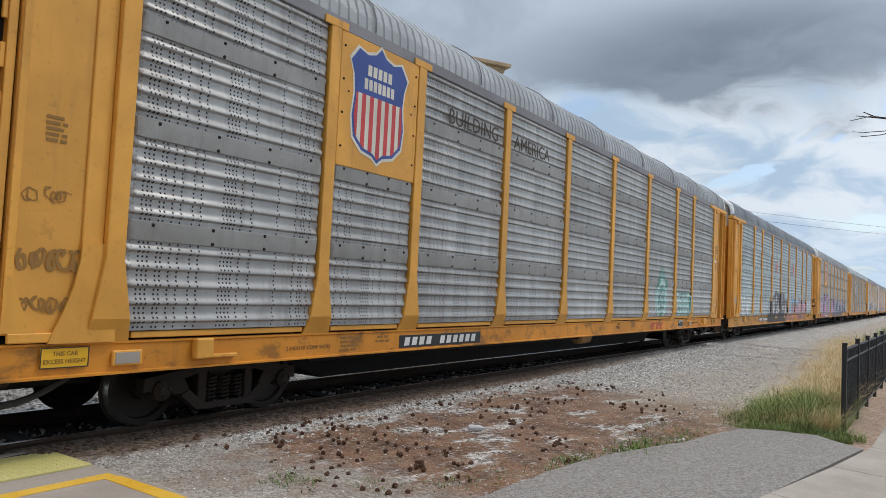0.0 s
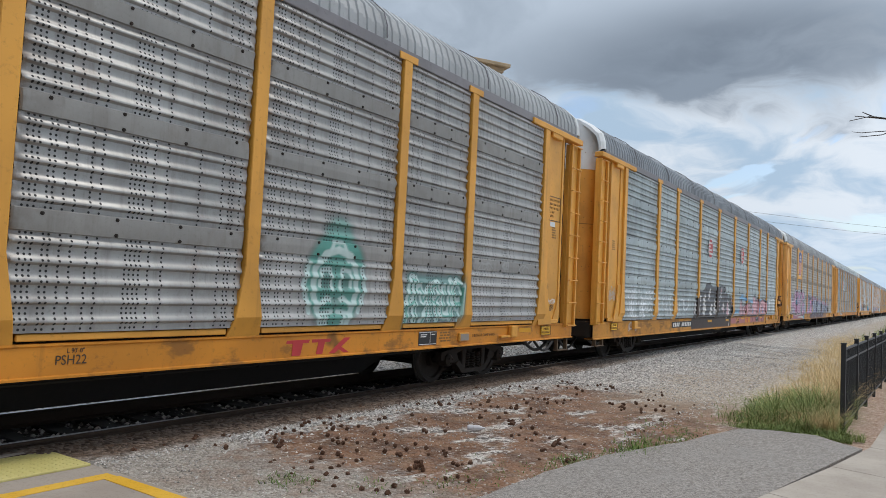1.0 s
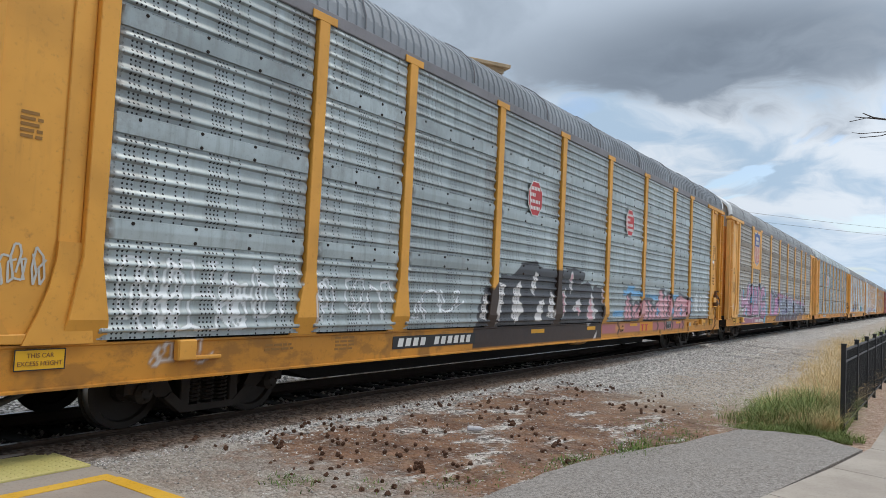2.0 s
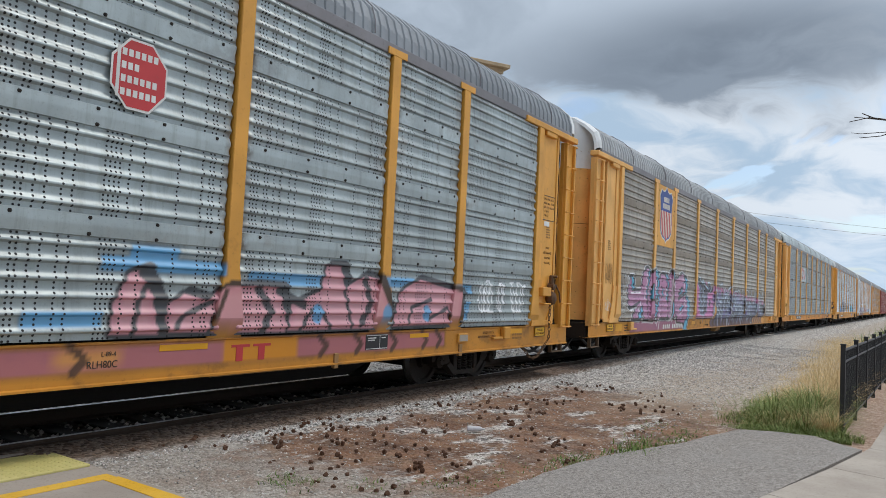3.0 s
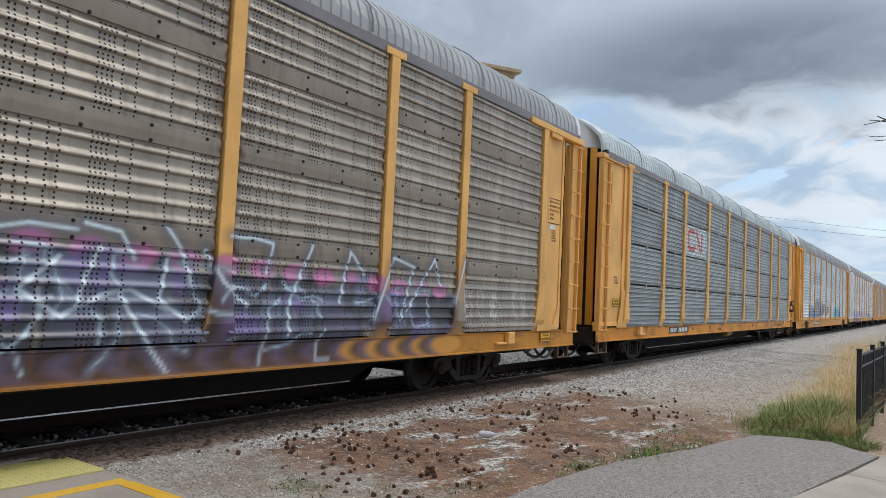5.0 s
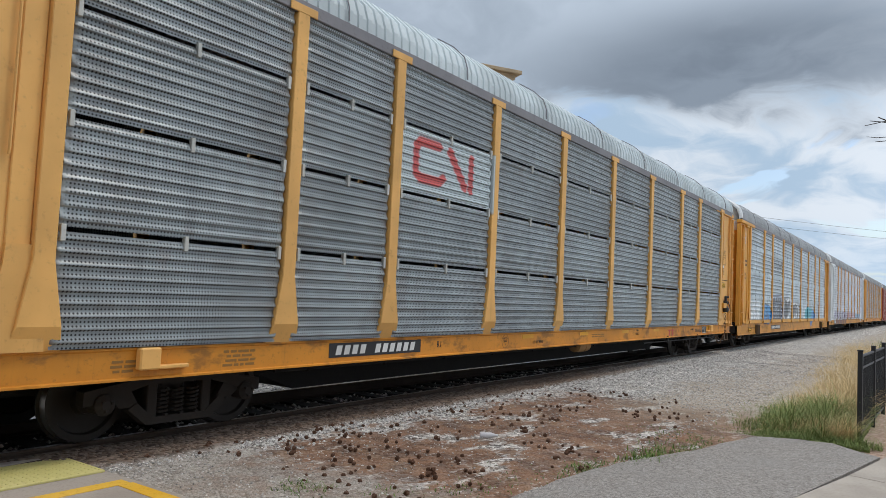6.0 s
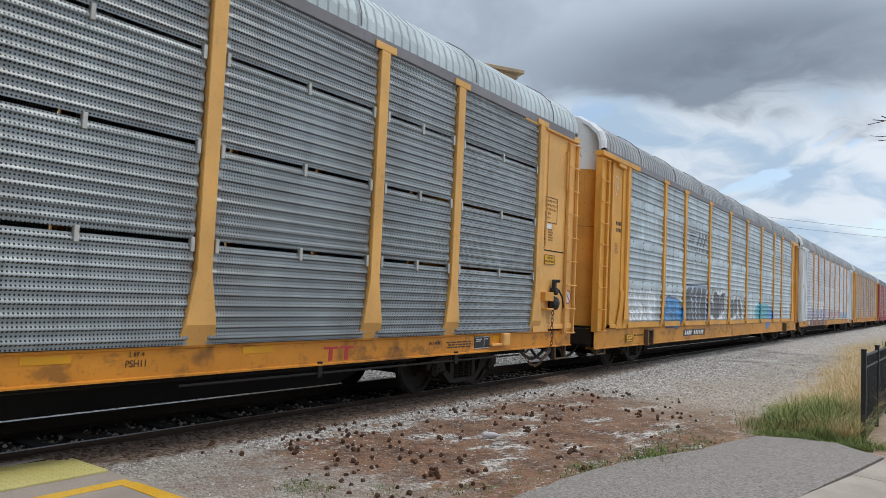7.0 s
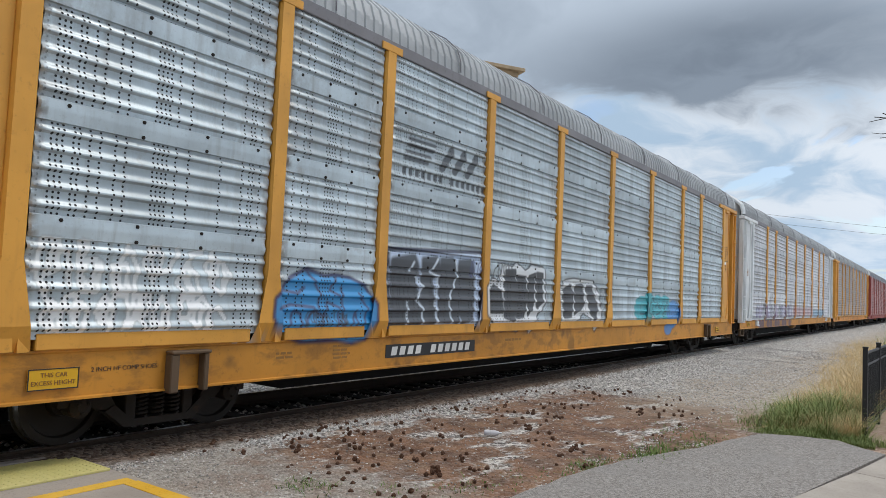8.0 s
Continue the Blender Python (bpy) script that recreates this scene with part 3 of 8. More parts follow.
def build_paving():
    def slab_material(name, a, b, scale):
        m, g = material(name)
        p = g.coords()
        n = g.noise(p, 1.4, 5.0, 0.6)
        f = g.noise(p, scale, 5.0, 0.7)
        c = g.mix(g.step(n, 0.3, 0.7), a, b)
        c = g.mix(g.math("MULTIPLY", g.step(f, 0.5, 0.7), 0.35), c, shade(a, 0.55))
        finish(g, c, 0.88, 0.0, f, 0.35, 0.006, 0.3)
        return m

    def asphalt_material():
        m, g = material("old_grey_asphalt")
        p = g.coords()
        v = g.add("ShaderNodeTexVoronoi")
        g.put(v.inputs["Vector"], p)
        v.inputs["Scale"].default_value = 120.0
        n = g.noise(p, 0.9, 5.0, 0.6)
        k = g.noise(p, 34.0, 5.0, 0.8)
        c = g.mix(g.step(k, 0.32, 0.68), (0.12, 0.107, 0.095), (0.38, 0.345, 0.315))
        c = g.mix(g.math("MULTIPLY", g.step(g.split(v.outputs["Color"])[0], 0.75, 0.95), 0.6), c, (0.50, 0.48, 0.46))
        c = g.mix(g.math("MULTIPLY", g.step(n, 0.45, 0.7), 0.4), c, (0.27, 0.255, 0.24))
        finish(g, c, 0.9, 0.0, v.outputs["Distance"], 0.5, 0.006, 0.3)
        return m
    concrete = slab_material("pale_concrete", (0.36, 0.315, 0.27), (0.45, 0.40, 0.345), 40.0)
    pad_c = slab_material("crossing_concrete", (0.34, 0.295, 0.255), (0.42, 0.37, 0.32), 40.0)
    yellow = slab_material("worn_yellow_marking", (0.72, 0.40, 0.03), (0.78, 0.48, 0.07), 30.0)
    pale = slab_material("faded_yellow_tactile", (0.56, 0.50, 0.17), (0.64, 0.57, 0.24), 30.0)

    # asphalt apron with a ragged edge
    edge = [(-3.48, -9.0), (-3.45, 2.2), (-3.12, 5.48), (-3.03, 6.93), (-2.85, 7.9), (-2.46, 9.07), (-2.17, 10.52), (-2.01, 10.8), (-1.6, 11.0), (-1.19, 11.03), (-0.66, 10.55)]
    ragged = []
    for i in range(len(edge) - 1):
        for k in range(8):
            f = k / 8
            px, py = edge[i][0] + f * (edge[i + 1][0] - edge[i][0]), edge[i][1] + f * (edge[i + 1][1] - edge[i][1])
            w = noise.noise((px * 3, py * 3, 2)) * 0.05
            ragged.append((px + w, py + w))
    ragged += [(-0.60, 10.5), (-1.18, 7.3), (-2.2, 2.2), (-2.6, -9.0)]
    s = Shape().prism(ragged[::-1], 2, GROUND_Z - 0.06, GROUND_Z + 0.045)
    tagged(part("asphalt_apron", s, asphalt_material(), None), "worn grey asphalt apron with a ragged edge", "pavement", kind="structure")

    # concrete walk in slabs, curving along the fence
    walk_thing = thing("pavement", "pale concrete pavement in scored slabs beside the fence", "pavement", kind="structure")
    left = [(-2.60, -9.0), (-2.55, -6.2), (-2.48, -3.4), (-2.38, -0.6), (-2.2, 2.2), (-1.68, 4.9), (-1.16, 7.3), (-0.80, 9.0), (-0.52, 10.6), (-0.46, 12.2), (-0.42, 14.0), (-0.40, 16.0), (-0.38, 18.0), (-0.35, 20.5), (-0.3, 23.0)]
    for i in range(len(left) - 1):
        (ax, ay), (bx, by) = left[i], left[i + 1]
        j = 0.008
        s = Shape().prism([(ax, ay + j), (ax + 2.2, ay - 0.6 + j), (bx + 2.2, by - 0.6 - j), (bx, by - j)], 2, GROUND_Z - 0.05, GROUND_Z + 0.06)
        part("slab", s, concrete, walk_thing)

    # the foot crossing's landing with tactile strip and yellow border
    pad = thing("crossing_landing", "concrete foot crossing landing with yellow edge line", "pavement", kind="structure")
    z0, z1 = GROUND_Z - 0.05, GROUND_Z + 0.035
    part("slab", Shape().prism([(-7.0, -9.0), (-3.5, -9.0), (-3.5, 3.45), (-4.5, 3.78), (-5.8, 3.80), (-7.0, 3.77)], 2, z0, z1), pad_c, pad)
    part("edge_line", Shape().box(-5.95, -5.80, -9.0, 3.72, z1, z1 + 0.005, 0.001), yellow, pad, "worn yellow painted line")
    part("edge_line", Shape().prism([(-5.80, 3.60), (-4.5, 3.58), (-3.5, 3.25), (-3.5, 3.42), (-4.5, 3.74), (-5.80, 3.74)], 2, z1, z1 + 0.005), yellow, pad, "worn yellow painted line")
    tac = thing("tactile_strip", "faded yellow tactile paving strip beside the rails", "tactile paving", kind="structure")
    part("mat", Shape().box(-6.99, -6.28, -9.0, 3.76, z1 + 0.001, z1 + 0.022, 0.004), pale, tac)
    dome = Shape()
    dome.grid([[(0.014 * math.cos(a * math.tau / 8), 0.014 * math.sin(a * math.tau / 8), 0) for a in range(8)],
               [(0.010 * math.cos(a * math.tau / 8), 0.010 * math.sin(a * math.tau / 8), 0.005) for a in range(8)],
               [(0.0001 * math.cos(a * math.tau / 8), 0.0001 * math.sin(a * math.tau / 8), 0.006) for a in range(8)]], close=True)
    dome_m = dome.mesh("dome", [pale])
    for i in range(11):
        for j in range(24):
            part("dome", dome_m, None, tac, at=(-6.96 + i * 0.064, 3.73 - j * 0.064, z1 + 0.0215))
    cross = thing("crossing_panel", "grey concrete crossing panel beside the rail", "crossing panel", kind="structure")
    part("panel", Shape().box(-7.17, -7.005, -9.0, 3.55, -0.3, -0.055, 0.01), pad_c, cross)


def build_unseen_wall():
    """Unseen wall added behind the standpoint: dims the near screens' reflections, closes that side."""
    m = coat("unseen_wall_brown", (0.20, 0.165, 0.13), 0.9, 0.0, 0.3, (0.10, 0.08, 0.06))
    tagged(part("wall_south", Shape().box(11.0, 11.4, -60.0, 5.0, GROUND_Z - 0.1, 7.5, 0.03), m, None), "plain brown wall added out of view to dim reflections in the cars", "wall", kind="structure")


# ---- autorack cars ----
POSTS = (-11.77, -8.90, -6.94, -4.16, -1.39, 1.39, 4.16, 6.94, 8.90, 11.77)
FACE = 1.60             # outer face of the posts
SHEET = 1.545           # back of the side screens
CACHE = {}


def cached(key, make):
    if key not in CACHE:
        CACHE[key] = make()
    return CACHE[key]


def spray(me, design, y_shift=0.0):
    """Lays a design, a function of arrays (y, z) to rgba, over a mesh as its paint layer."""
    n = len(me.vertices)
    co = np.empty(n * 3)
    me.vertices.foreach_get("co", co)
    co = co.reshape(-1, 3)
    a = me.color_attributes.new("paint", "FLOAT_COLOR", "POINT")
    a.data.foreach_set("color", np.ascontiguousarray(design(co[:, 1] + y_shift, co[:, 2]), dtype=np.float32).ravel())


def screen(width, z0, z1, pitch, band, dense, fine, bolts=True):
    """One corrugated screen: ridges with crimped ends, a flat band along its top, bolt heads on the band."""
    zs, xs, pn = [], [], []
    depth = 0.037 if not dense else 0.022
    z = z0
    top = z1 - band
    count = max(1, round((top - z0) / pitch))
    p = (top - z0) / count
    shape = ((0.0, 0.0), (0.22, 0.0), (0.38, 0.05), (0.45, 0.55), (0.50, 0.95), (0.55, 1.0), (0.62, 0.93), (0.76, 0.45), (0.88, 0.06))
    for i in range(count):
        for f, h in shape:
            zs.append(z0 + (i + f) * p), xs.append(SHEET + h * depth), pn.append(1.0)
    zs += [top, top + 0.008]
    xs += [SHEET, SHEET]
    pn += [1.0, 0.0]
    if band:
        zs += [top + 0.012, z1 - band * 0.45, z1 - 0.012, z1]
        xs += [SHEET + 0.032, SHEET + 0.040, SHEET + 0.034, SHEET + 0.012]
        pn += [0.0] * 4
    if fine:
        dense_rows = [(zs[0], xs[0], pn[0])]
        for a, b in zip(zip(zs, xs, pn), list(zip(zs, xs, pn))[1:]):
            k = max(1, math.ceil((b[0] - a[0]) / 0.02))
            dense_rows += [tuple(u + (v - u) * i / k for u, v in zip(a, b)) for i in range(1, k + 1)]
        zs, xs, pn = ([r[i] for r in dense_rows] for i in range(3))
    h = width / 2
    ys = [-h, -h + 0.02, -h + 0.07]
    ys += list(np.linspace(-h + 0.07, h - 0.07, max(2, int(width / 0.023) if fine else 3)))[1:-1]
    ys += [h - 0.07, h - 0.02, h]
    rows, s = [], Shape()
    for y in ys:
        e = h - abs(y)
        k = 0.25 if e < 0.001 else (0.8 if e < 0.05 else 1.0)
        rows.append([(SHEET + (a - SHEET) * k + (0.012 * math.sin(b * 40) if e < 0.03 else 0), y, b) for a, b in zip(xs, zs)])
    s.grid(rows)
    npan = len(s.v)
    if bolts:
        for k in range(4):
            y = -h + width * (0.10, 0.38, 0.66, 0.92)[k]
            for b in (z1 - band * 0.2,) if k % 3 == 0 else (z1 - band * 0.85, z1 - band * 0.15):
                s.lathe([(0.0, 0.021), (0.014, 0.018), (0.019, 0.0)], (SHEET + 0.032, y, b), 6, slot=1)
    me = s.mesh("panel", [PAINT["white"], PAINT["steel"]], smooth=True)
    a = me.color_attributes.new("punch", "FLOAT_COLOR", "POINT")
    col = np.zeros((len(s.v), 4), dtype=np.float32)
    col[:npan, 0] = np.tile(np.array(pn), len(ys))
    ends = np.repeat(np.array([1.0 if h - abs(y) > 0.05 else 0.0 for y in ys]), len(zs))
    col[:npan, 0] *= ends
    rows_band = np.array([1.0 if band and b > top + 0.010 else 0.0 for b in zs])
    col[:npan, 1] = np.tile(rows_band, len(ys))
    col[:npan, 2] = np.repeat(np.array([1.0 if h - abs(y) < 0.03 else (0.55 if h - abs(y) < 0.075 else 0.0) for y in ys]), len(zs))
    col[:, 3] = 1
    a.data.foreach_set("color", col.ravel())
    return me


ROOF = ((1.555, 5.20), (1.545, 5.38), (1.47, 5.60), (1.24, 5.81), (0.93, 5.995), (0.46, 6.06), (0.0, 6.07))


def roof_mesh(mat):
    prof = list(ROOF) + [(-a, b) for a, b in ROOF[-2::-1]]
    rows = []
    n = int(26.6 / 0.19)
    for i in range(n):
        for f, d in ((0.0, 0.0), (0.42, 0.0), (0.5, 0.020), (0.9, 0.020)):
            y = -13.3 + (i + f) * 26.6 / n
            rows.append([(a * (1 + d / 1.6), y, b + (d if b > 5.3 else 0.0)) for a, b in prof])
    return Shape().grid(rows).mesh("roof", [mat])


def post_shape(fine, straight=False):
    """A side post: channel face, flared foot that leans back on to the sill."""
    zs = [5.04] + (list(np.arange(4.9, 1.85, -0.035)) if fine else []) + [1.82] + (list(np.arange(1.79, 1.25, -0.035)) if fine else []) + [1.24, 1.01]
    rows = []
    m = 12 if fine else 1
    for z in zs:
        if z >= 1.82:
            w, x = 0.097, FACE
        elif z >= 1.24:
            w, x = 0.097 + (1.82 - z) / 0.58 * 0.098, FACE
        else:
            w, x = 0.195 + (1.24 - z) / 0.23 * 0.05, FACE - (1.24 - z) / 0.23 * 0.085
        face = [(x, -w + 0.008 + (2 * w - 0.016) * i / m, z) for i in range(m + 1)]
        if straight:
            w, x = 0.105, FACE - 0.03
        rows.append([(SHEET - 0.05, -w, z), (x - 0.008, -w, z)] + face + [(x - 0.008, w, z), (SHEET - 0.05, w, z)])
    s = Shape().grid([r[::-1] for r in rows])
    s.box(FACE - 0.02, FACE + 0.004, -0.225, 0.225, 5.04, 5.145, 0.006)
    return s


def sill_shape(fine, low):
    prof = [(1.30, low + 0.025), (1.30, low), (1.535, low), (1.535, low + 0.02), (1.505, low + 0.03)]
    prof += [(1.505, z) for z in ([low + 0.03 + (0.955 - low) * k / 8 for k in range(1, 9)] if fine else (0.86, 0.985))]
    prof += [(1.52, 1.0), (1.52, 1.02), (1.30, 1.02)]
    ys = list(np.arange(-13.52, 13.53, 0.04)) if fine else [-13.52, -6, 0, 6, 13.52]
    s = Shape().grid([[(a, y, b) for a, b in prof] for y in ys])
    return s


def truck_parts(parent, y, made):
    """A two-axle truck: side frames with spring nests and bearing ends; the wheelsets roll."""
    steel, under = PAINT["steel"], PAINT["under"]

    def frame_mesh():
        s = Shape()
        s.box(-0.98, 0.98, -0.16, 0.16, 0.38, 0.60, 0.02)
        s.box(-0.97, 0.97, -0.31, 0.31, 0.20, 0.58, 0.03)
        s.box(-0.35, 0.35, -0.25, 0.25, 0.58, 0.76, 0.02)
        return s.mesh("bolster", [steel])

    def side_mesh():
        s = Shape()
        for x0, x1 in ((1.00, 1.14),):
            low = [(-0.62, 0.34), (-0.40, 0.16), (0.40, 0.16), (0.62, 0.34), (0.52, 0.40), (0.33, 0.235), (-0.33, 0.235), (-0.52, 0.40)]
            top = [(-1.10, 0.42), (-1.10, 0.56), (-0.48, 0.655), (-0.34, 0.69), (0.34, 0.69), (0.48, 0.655), (1.10, 0.56), (1.10, 0.42), (0.96, 0.42), (0.70, 0.50), (0.40, 0.585), (-0.40, 0.585), (-0.70, 0.50), (-0.96, 0.42)]
            for poly in (low, top):
                s.prism(poly, 0, x0, x1)
            for q in (-0.34, 0.34):
                s.box(x0 + 0.01, x1 - 0.01, q - 0.06, q + 0.06, 0.20, 0.62, 0.01)
            for q in (-1, 1):
                a, b = q * 0.48, q * 0.70
                s.prism([(a, 0.36), (b, 0.36), (q * 0.86, 0.50), (q * 0.60, 0.56)] if q > 0 else [(b, 0.36), (a, 0.36), (q * 0.60, 0.56), (q * 0.86, 0.50)], 0, x0 + 0.02, x1 - 0.02)
        return s.mesh("side_frame", [steel])

    def spring_mesh():
        pts = [(1.08 + 0.055 * math.cos(k * 0.9), 0.060 * math.sin(k * 0.9), 0.24 + k * 0.28 / 44) for k in range(45)]
        return Shape().tube(pts, 0.015, 5).mesh("coil_spring", [PAINT["steel"]])

    def bearing_mesh():
        s = Shape().lathe([(0.98, 0.11), (1.17, 0.11), (1.19, 0.08), (1.21, 0.05), (1.21, 0.0)], (0, 0, 0), 14)
        for k in range(3):
            a = k * math.tau / 3 + 0.4
            s.box(1.19, 1.225, 0.055 * math.cos(a) - 0.014, 0.055 * math.cos(a) + 0.014, 0.055 * math.sin(a) - 0.014, 0.055 * math.sin(a) + 0.014, 0.004)
        return s.mesh("bearing_end", [PAINT["steel"]])

    def wheelset_mesh():
        s = Shape()
        for sx in (1, -1):
            prof = [(0.66, 0.0), (0.66, 0.10), (0.715, 0.13), (0.735, 0.33), (0.69, 0.345), (0.685, 0.45), (0.715, 0.45), (0.725, 0.424), (0.82, 0.418), (0.825, 0.40), (0.82, 0.345), (0.775, 0.33), (0.765, 0.14), (0.84, 0.12), (0.84, 0.0)]
            s.lathe([(sx * a, r) for a, r in prof[:8]], (0, 0, 0), 36)
            s.lathe([(sx * a, r) for a, r in prof[7:9]], (0, 0, 0), 36, slot=1)
            s.lathe([(sx * a, r) for a, r in prof[8:]], (0, 0, 0), 36)
        s.lathe([(-1.0, 0.0), (-1.0, 0.075), (1.0, 0.075), (1.0, 0.0)], (0, 0, 0), 12)
        for k in range(3):
            a = k * math.tau / 3
            s.box(0.84, 0.856, 0.06 * math.cos(a) - 0.012, 0.06 * math.cos(a) + 0.012, 0.06 * math.sin(a) - 0.012, 0.06 * math.sin(a) + 0.012, 0.003)
        return s.mesh("wheelset", [PAINT["wheel"], PAINT["tread"]], smooth=True)
    truck = part("truck", cached("truck", frame_mesh), None, parent, "cast steel truck with coil springs", at=(0, y, 0))
    for side in (1, -1):
        def swap(ob, side=side):
            if side < 0:
                ob.location = (-ob.location.x, -ob.location.y, ob.location.z)
                ob.rotation_euler = (0, 0, math.pi)
        swap(part("side_frame", cached("side_frame", side_mesh), None, truck))
        for q in (-0.19, 0.0, 0.19):
            swap(part("coil_spring", cached("spring", spring_mesh), None, truck, at=(0, q, 0)))
        for q in (-0.89, 0.89):
            swap(part("bearing_end", cached("bearing", bearing_mesh), None, truck, at=(0, q, 0.42)))
    for q in (-0.89, 0.89):
        made.append((part("wheelset", cached("wheelset", wheelset_mesh), None, truck, at=(0, q, 0.42)), (0, q, 0.42)))


def end_parts(car, sgn, look_of):
    """What sits at one end on both sides: side door, ladder, top beam, step, curved end doors."""
    yel = PAINT[look_of["end"]]
    key = (sgn, look_of["end"])

    def Y(a, b):
        return (a, b) if sgn > 0 else (-b, -a)

    for side in (1, -1):
        turn = Matrix.Rotation(0 if side > 0 else math.pi, 4, "Z")
        e = sgn * side                      # seen from that side, which end this is
        def Z(a, b, e=e):
            return (a, b) if e > 0 else (-b, -a)

        def put(name, tag, make, label="", mats=None):
            me = cached((name, tag, e, look_of["end"]), make)
            ob = part(name, me, None, car, label)
            if side < 0:
                ob.rotation_euler = (0, 0, math.pi)
            return ob

        plain_end = bool(look_of.get("slats"))
        deep = look_of["low"] < 0.58

        def door():
            s = Shape()
            s.box(1.44, 1.515, *Z(11.86, 13.50 if plain_end else 12.74), 1.16 if plain_end else 1.10, 5.02, 0.01)
            return s.mesh("side_door", [yel])
        dr = put("side_door", plain_end, door)
        part("door_stile", cached(("stile1", e, look_of["end"]), lambda: Shape().box(1.512, 1.54, *Z(11.87, 12.08), 1.02, 5.02, 0.01).mesh("door_stile", [yel])), None, dr)

        def knee():
            pts = [(11.70, 1.02), (12.34, 1.02), (12.30, 1.12), (12.22, 1.30), (12.14, 1.52), (12.09, 1.78), (12.08, 1.95), (11.86, 1.95), (11.80, 1.6), (11.72, 1.28)]
            pts = pts if e > 0 else [(-q, z) for q, z in pts[::-1]]
            s = Shape().prism(pts, 0, 1.535, 1.562)
            return s.mesh("knee_plate", [yel])
        part("knee_plate", cached(("knee", e, look_of["end"]), knee), None, dr)
        if plain_end:
            if e > 0:
                part("door_slit", cached(("slit", e), lambda: Shape().box(1.513, 1.519, *Z(12.14, 13.02), 2.62, 2.645, 0.002).mesh("door_slit", [PAINT["under"]])), None, dr, "dark slit between upper and lower door")
                part("door_slit", cached(("slit2", e), lambda: Shape().box(1.513, 1.519, *Z(12.12, 12.14), 2.645, 3.4, 0.002).mesh("door_slit", [PAINT["under"]])), None, dr, "dark slit between upper and lower door")
            part("lock_rod", cached(("rod", e, look_of["end"]), lambda: Shape().tube([(1.545, e * 12.11, 2.7), (1.555, e * 12.11, 2.75), (1.555, e * 12.11, 4.95)], 0.014, 6).mesh("lock_rod", [yel])), None, dr)
            part("grab_bar", cached(("grab", e, look_of["end"]), lambda: Shape().tube([(1.51, e * 12.98, 3.95), (1.57, e * 12.98, 3.95), (1.57, e * 12.98, 4.75), (1.51, e * 12.98, 4.75)], 0.014, 6).mesh("grab_bar", [yel])), None, dr)
            part("door_lip", cached(("lip", e, look_of["end"]), lambda: Shape().box(1.40, 1.545, *Z(12.30, 13.50), 1.06, 1.165, 0.01).mesh("door_lip", [yel])), None, dr)
        else:
            part("door_stile", cached(("stile2", e, look_of["end"]), lambda: Shape().box(1.512, 1.535, *Z(12.66, 12.735), 1.60, 5.02, 0.008).mesh("door_stile", [yel])), None, dr)

            def curved_foot():
                pts = [(12.735, 1.62), (12.66, 1.62), (12.63, 1.48), (12.56, 1.32), (12.44, 1.12), (12.735, 1.12)]
                pts = pts if e > 0 else [(-q, z) for q, z in pts[::-1]]
                return Shape().prism(pts, 0, 1.513, 1.542).mesh("curved_foot", [yel])
            part("curved_foot", cached(("cfoot", e, look_of["end"]), curved_foot), None, dr)
            part("door_foot", cached(("dfoot", e, look_of["end"]), lambda: Shape().box(1.512, 1.55, *Z(12.085, 12.68), 1.03, 1.12, 0.01).mesh("door_foot", [yel])), None, dr)
            lock = cached(("lock", e, look_of["end"]), lambda: Shape().box(1.44, 1.475, *Z(12.84, 12.885), -0.11, 0.11, 0.006).mesh("door_lug", [yel]))
            for k in range(9):
                part("door_lug", lock, None, dr, at=(0, 0, 1.35 + k * 0.43))

            # the recess's shade is put into the near-black colour of this box
            def jamb():
                s = Shape()
                s.box(1.20, 1.40, *Z(12.72, 13.08), 1.05, 5.05, 0.01)
                return s.mesh("door_recess", [PAINT["under"]])
            put("door_recess", 0, jamb)

            def guide():
                s = Shape()
                s.box(1.40, 1.49, *Z(12.76, 12.84), 1.05, 5.05, 0.006)
                return s.mesh("door_guide", [yel])
            put("door_guide", 0, guide)

        def column():
            s = Shape()
            s.box(1.42, 1.52 if not plain_end else 1.518, *Z(13.05, 13.52), 0.95, 4.98 if not plain_end else 1.12, 0.01)
            return s.mesh("ladder_column", [yel])
        col = put("ladder_column", plain_end, column)
        for n, q in enumerate(((13.05, 13.105), (13.465, 13.52))):
            part("ladder_stile", cached(("lst", n, e, look_of["end"]), lambda: Shape().box(1.518, 1.585, *Z(*q), 0.95, 4.98, 0.008).mesh("ladder_stile", [yel])), None, col)
        rung = cached(("rung", look_of["end"]), lambda: Shape().tube([(1.575, -0.235, 0), (1.612, -0.225, 0), (1.615, 0, 0), (1.612, 0.225, 0), (1.575, 0.235, 0)], 0.013, 6).mesh("rung", [yel]))
        for k in range(9):
            ob = part("rung", rung, None, col, at=(0, e * 13.285, 0.98 + k * 0.495))

        def beam():
            s = Shape()
            out = 1.575 if plain_end else 1.615
            s.box(1.40, out, *Z(11.08, 13.54), 5.02, 5.14, 0.012)
            if not plain_end:
                s.box(1.44, 1.60, *Z(12.0, 12.5), 4.93, 5.03, 0.012)
            return s.mesh("top_beam", [yel])
        put("top_beam", plain_end, beam)

        def step():
            s = Shape()
            y0, y1 = Z(12.80, 13.34)
            s.box(1.42, 1.50, y0, y0 + 0.06, 0.45, 0.98, 0.006)
            s.box(1.42, 1.50, y1 - 0.06, y1, 0.45, 0.98, 0.006)
            s.box(1.40, 1.52, y0, y1, 0.43, 0.455, 0.006)
            return s.mesh("stirrup_step", [PAINT["step"]])
        put("stirrup_step", 0, step)

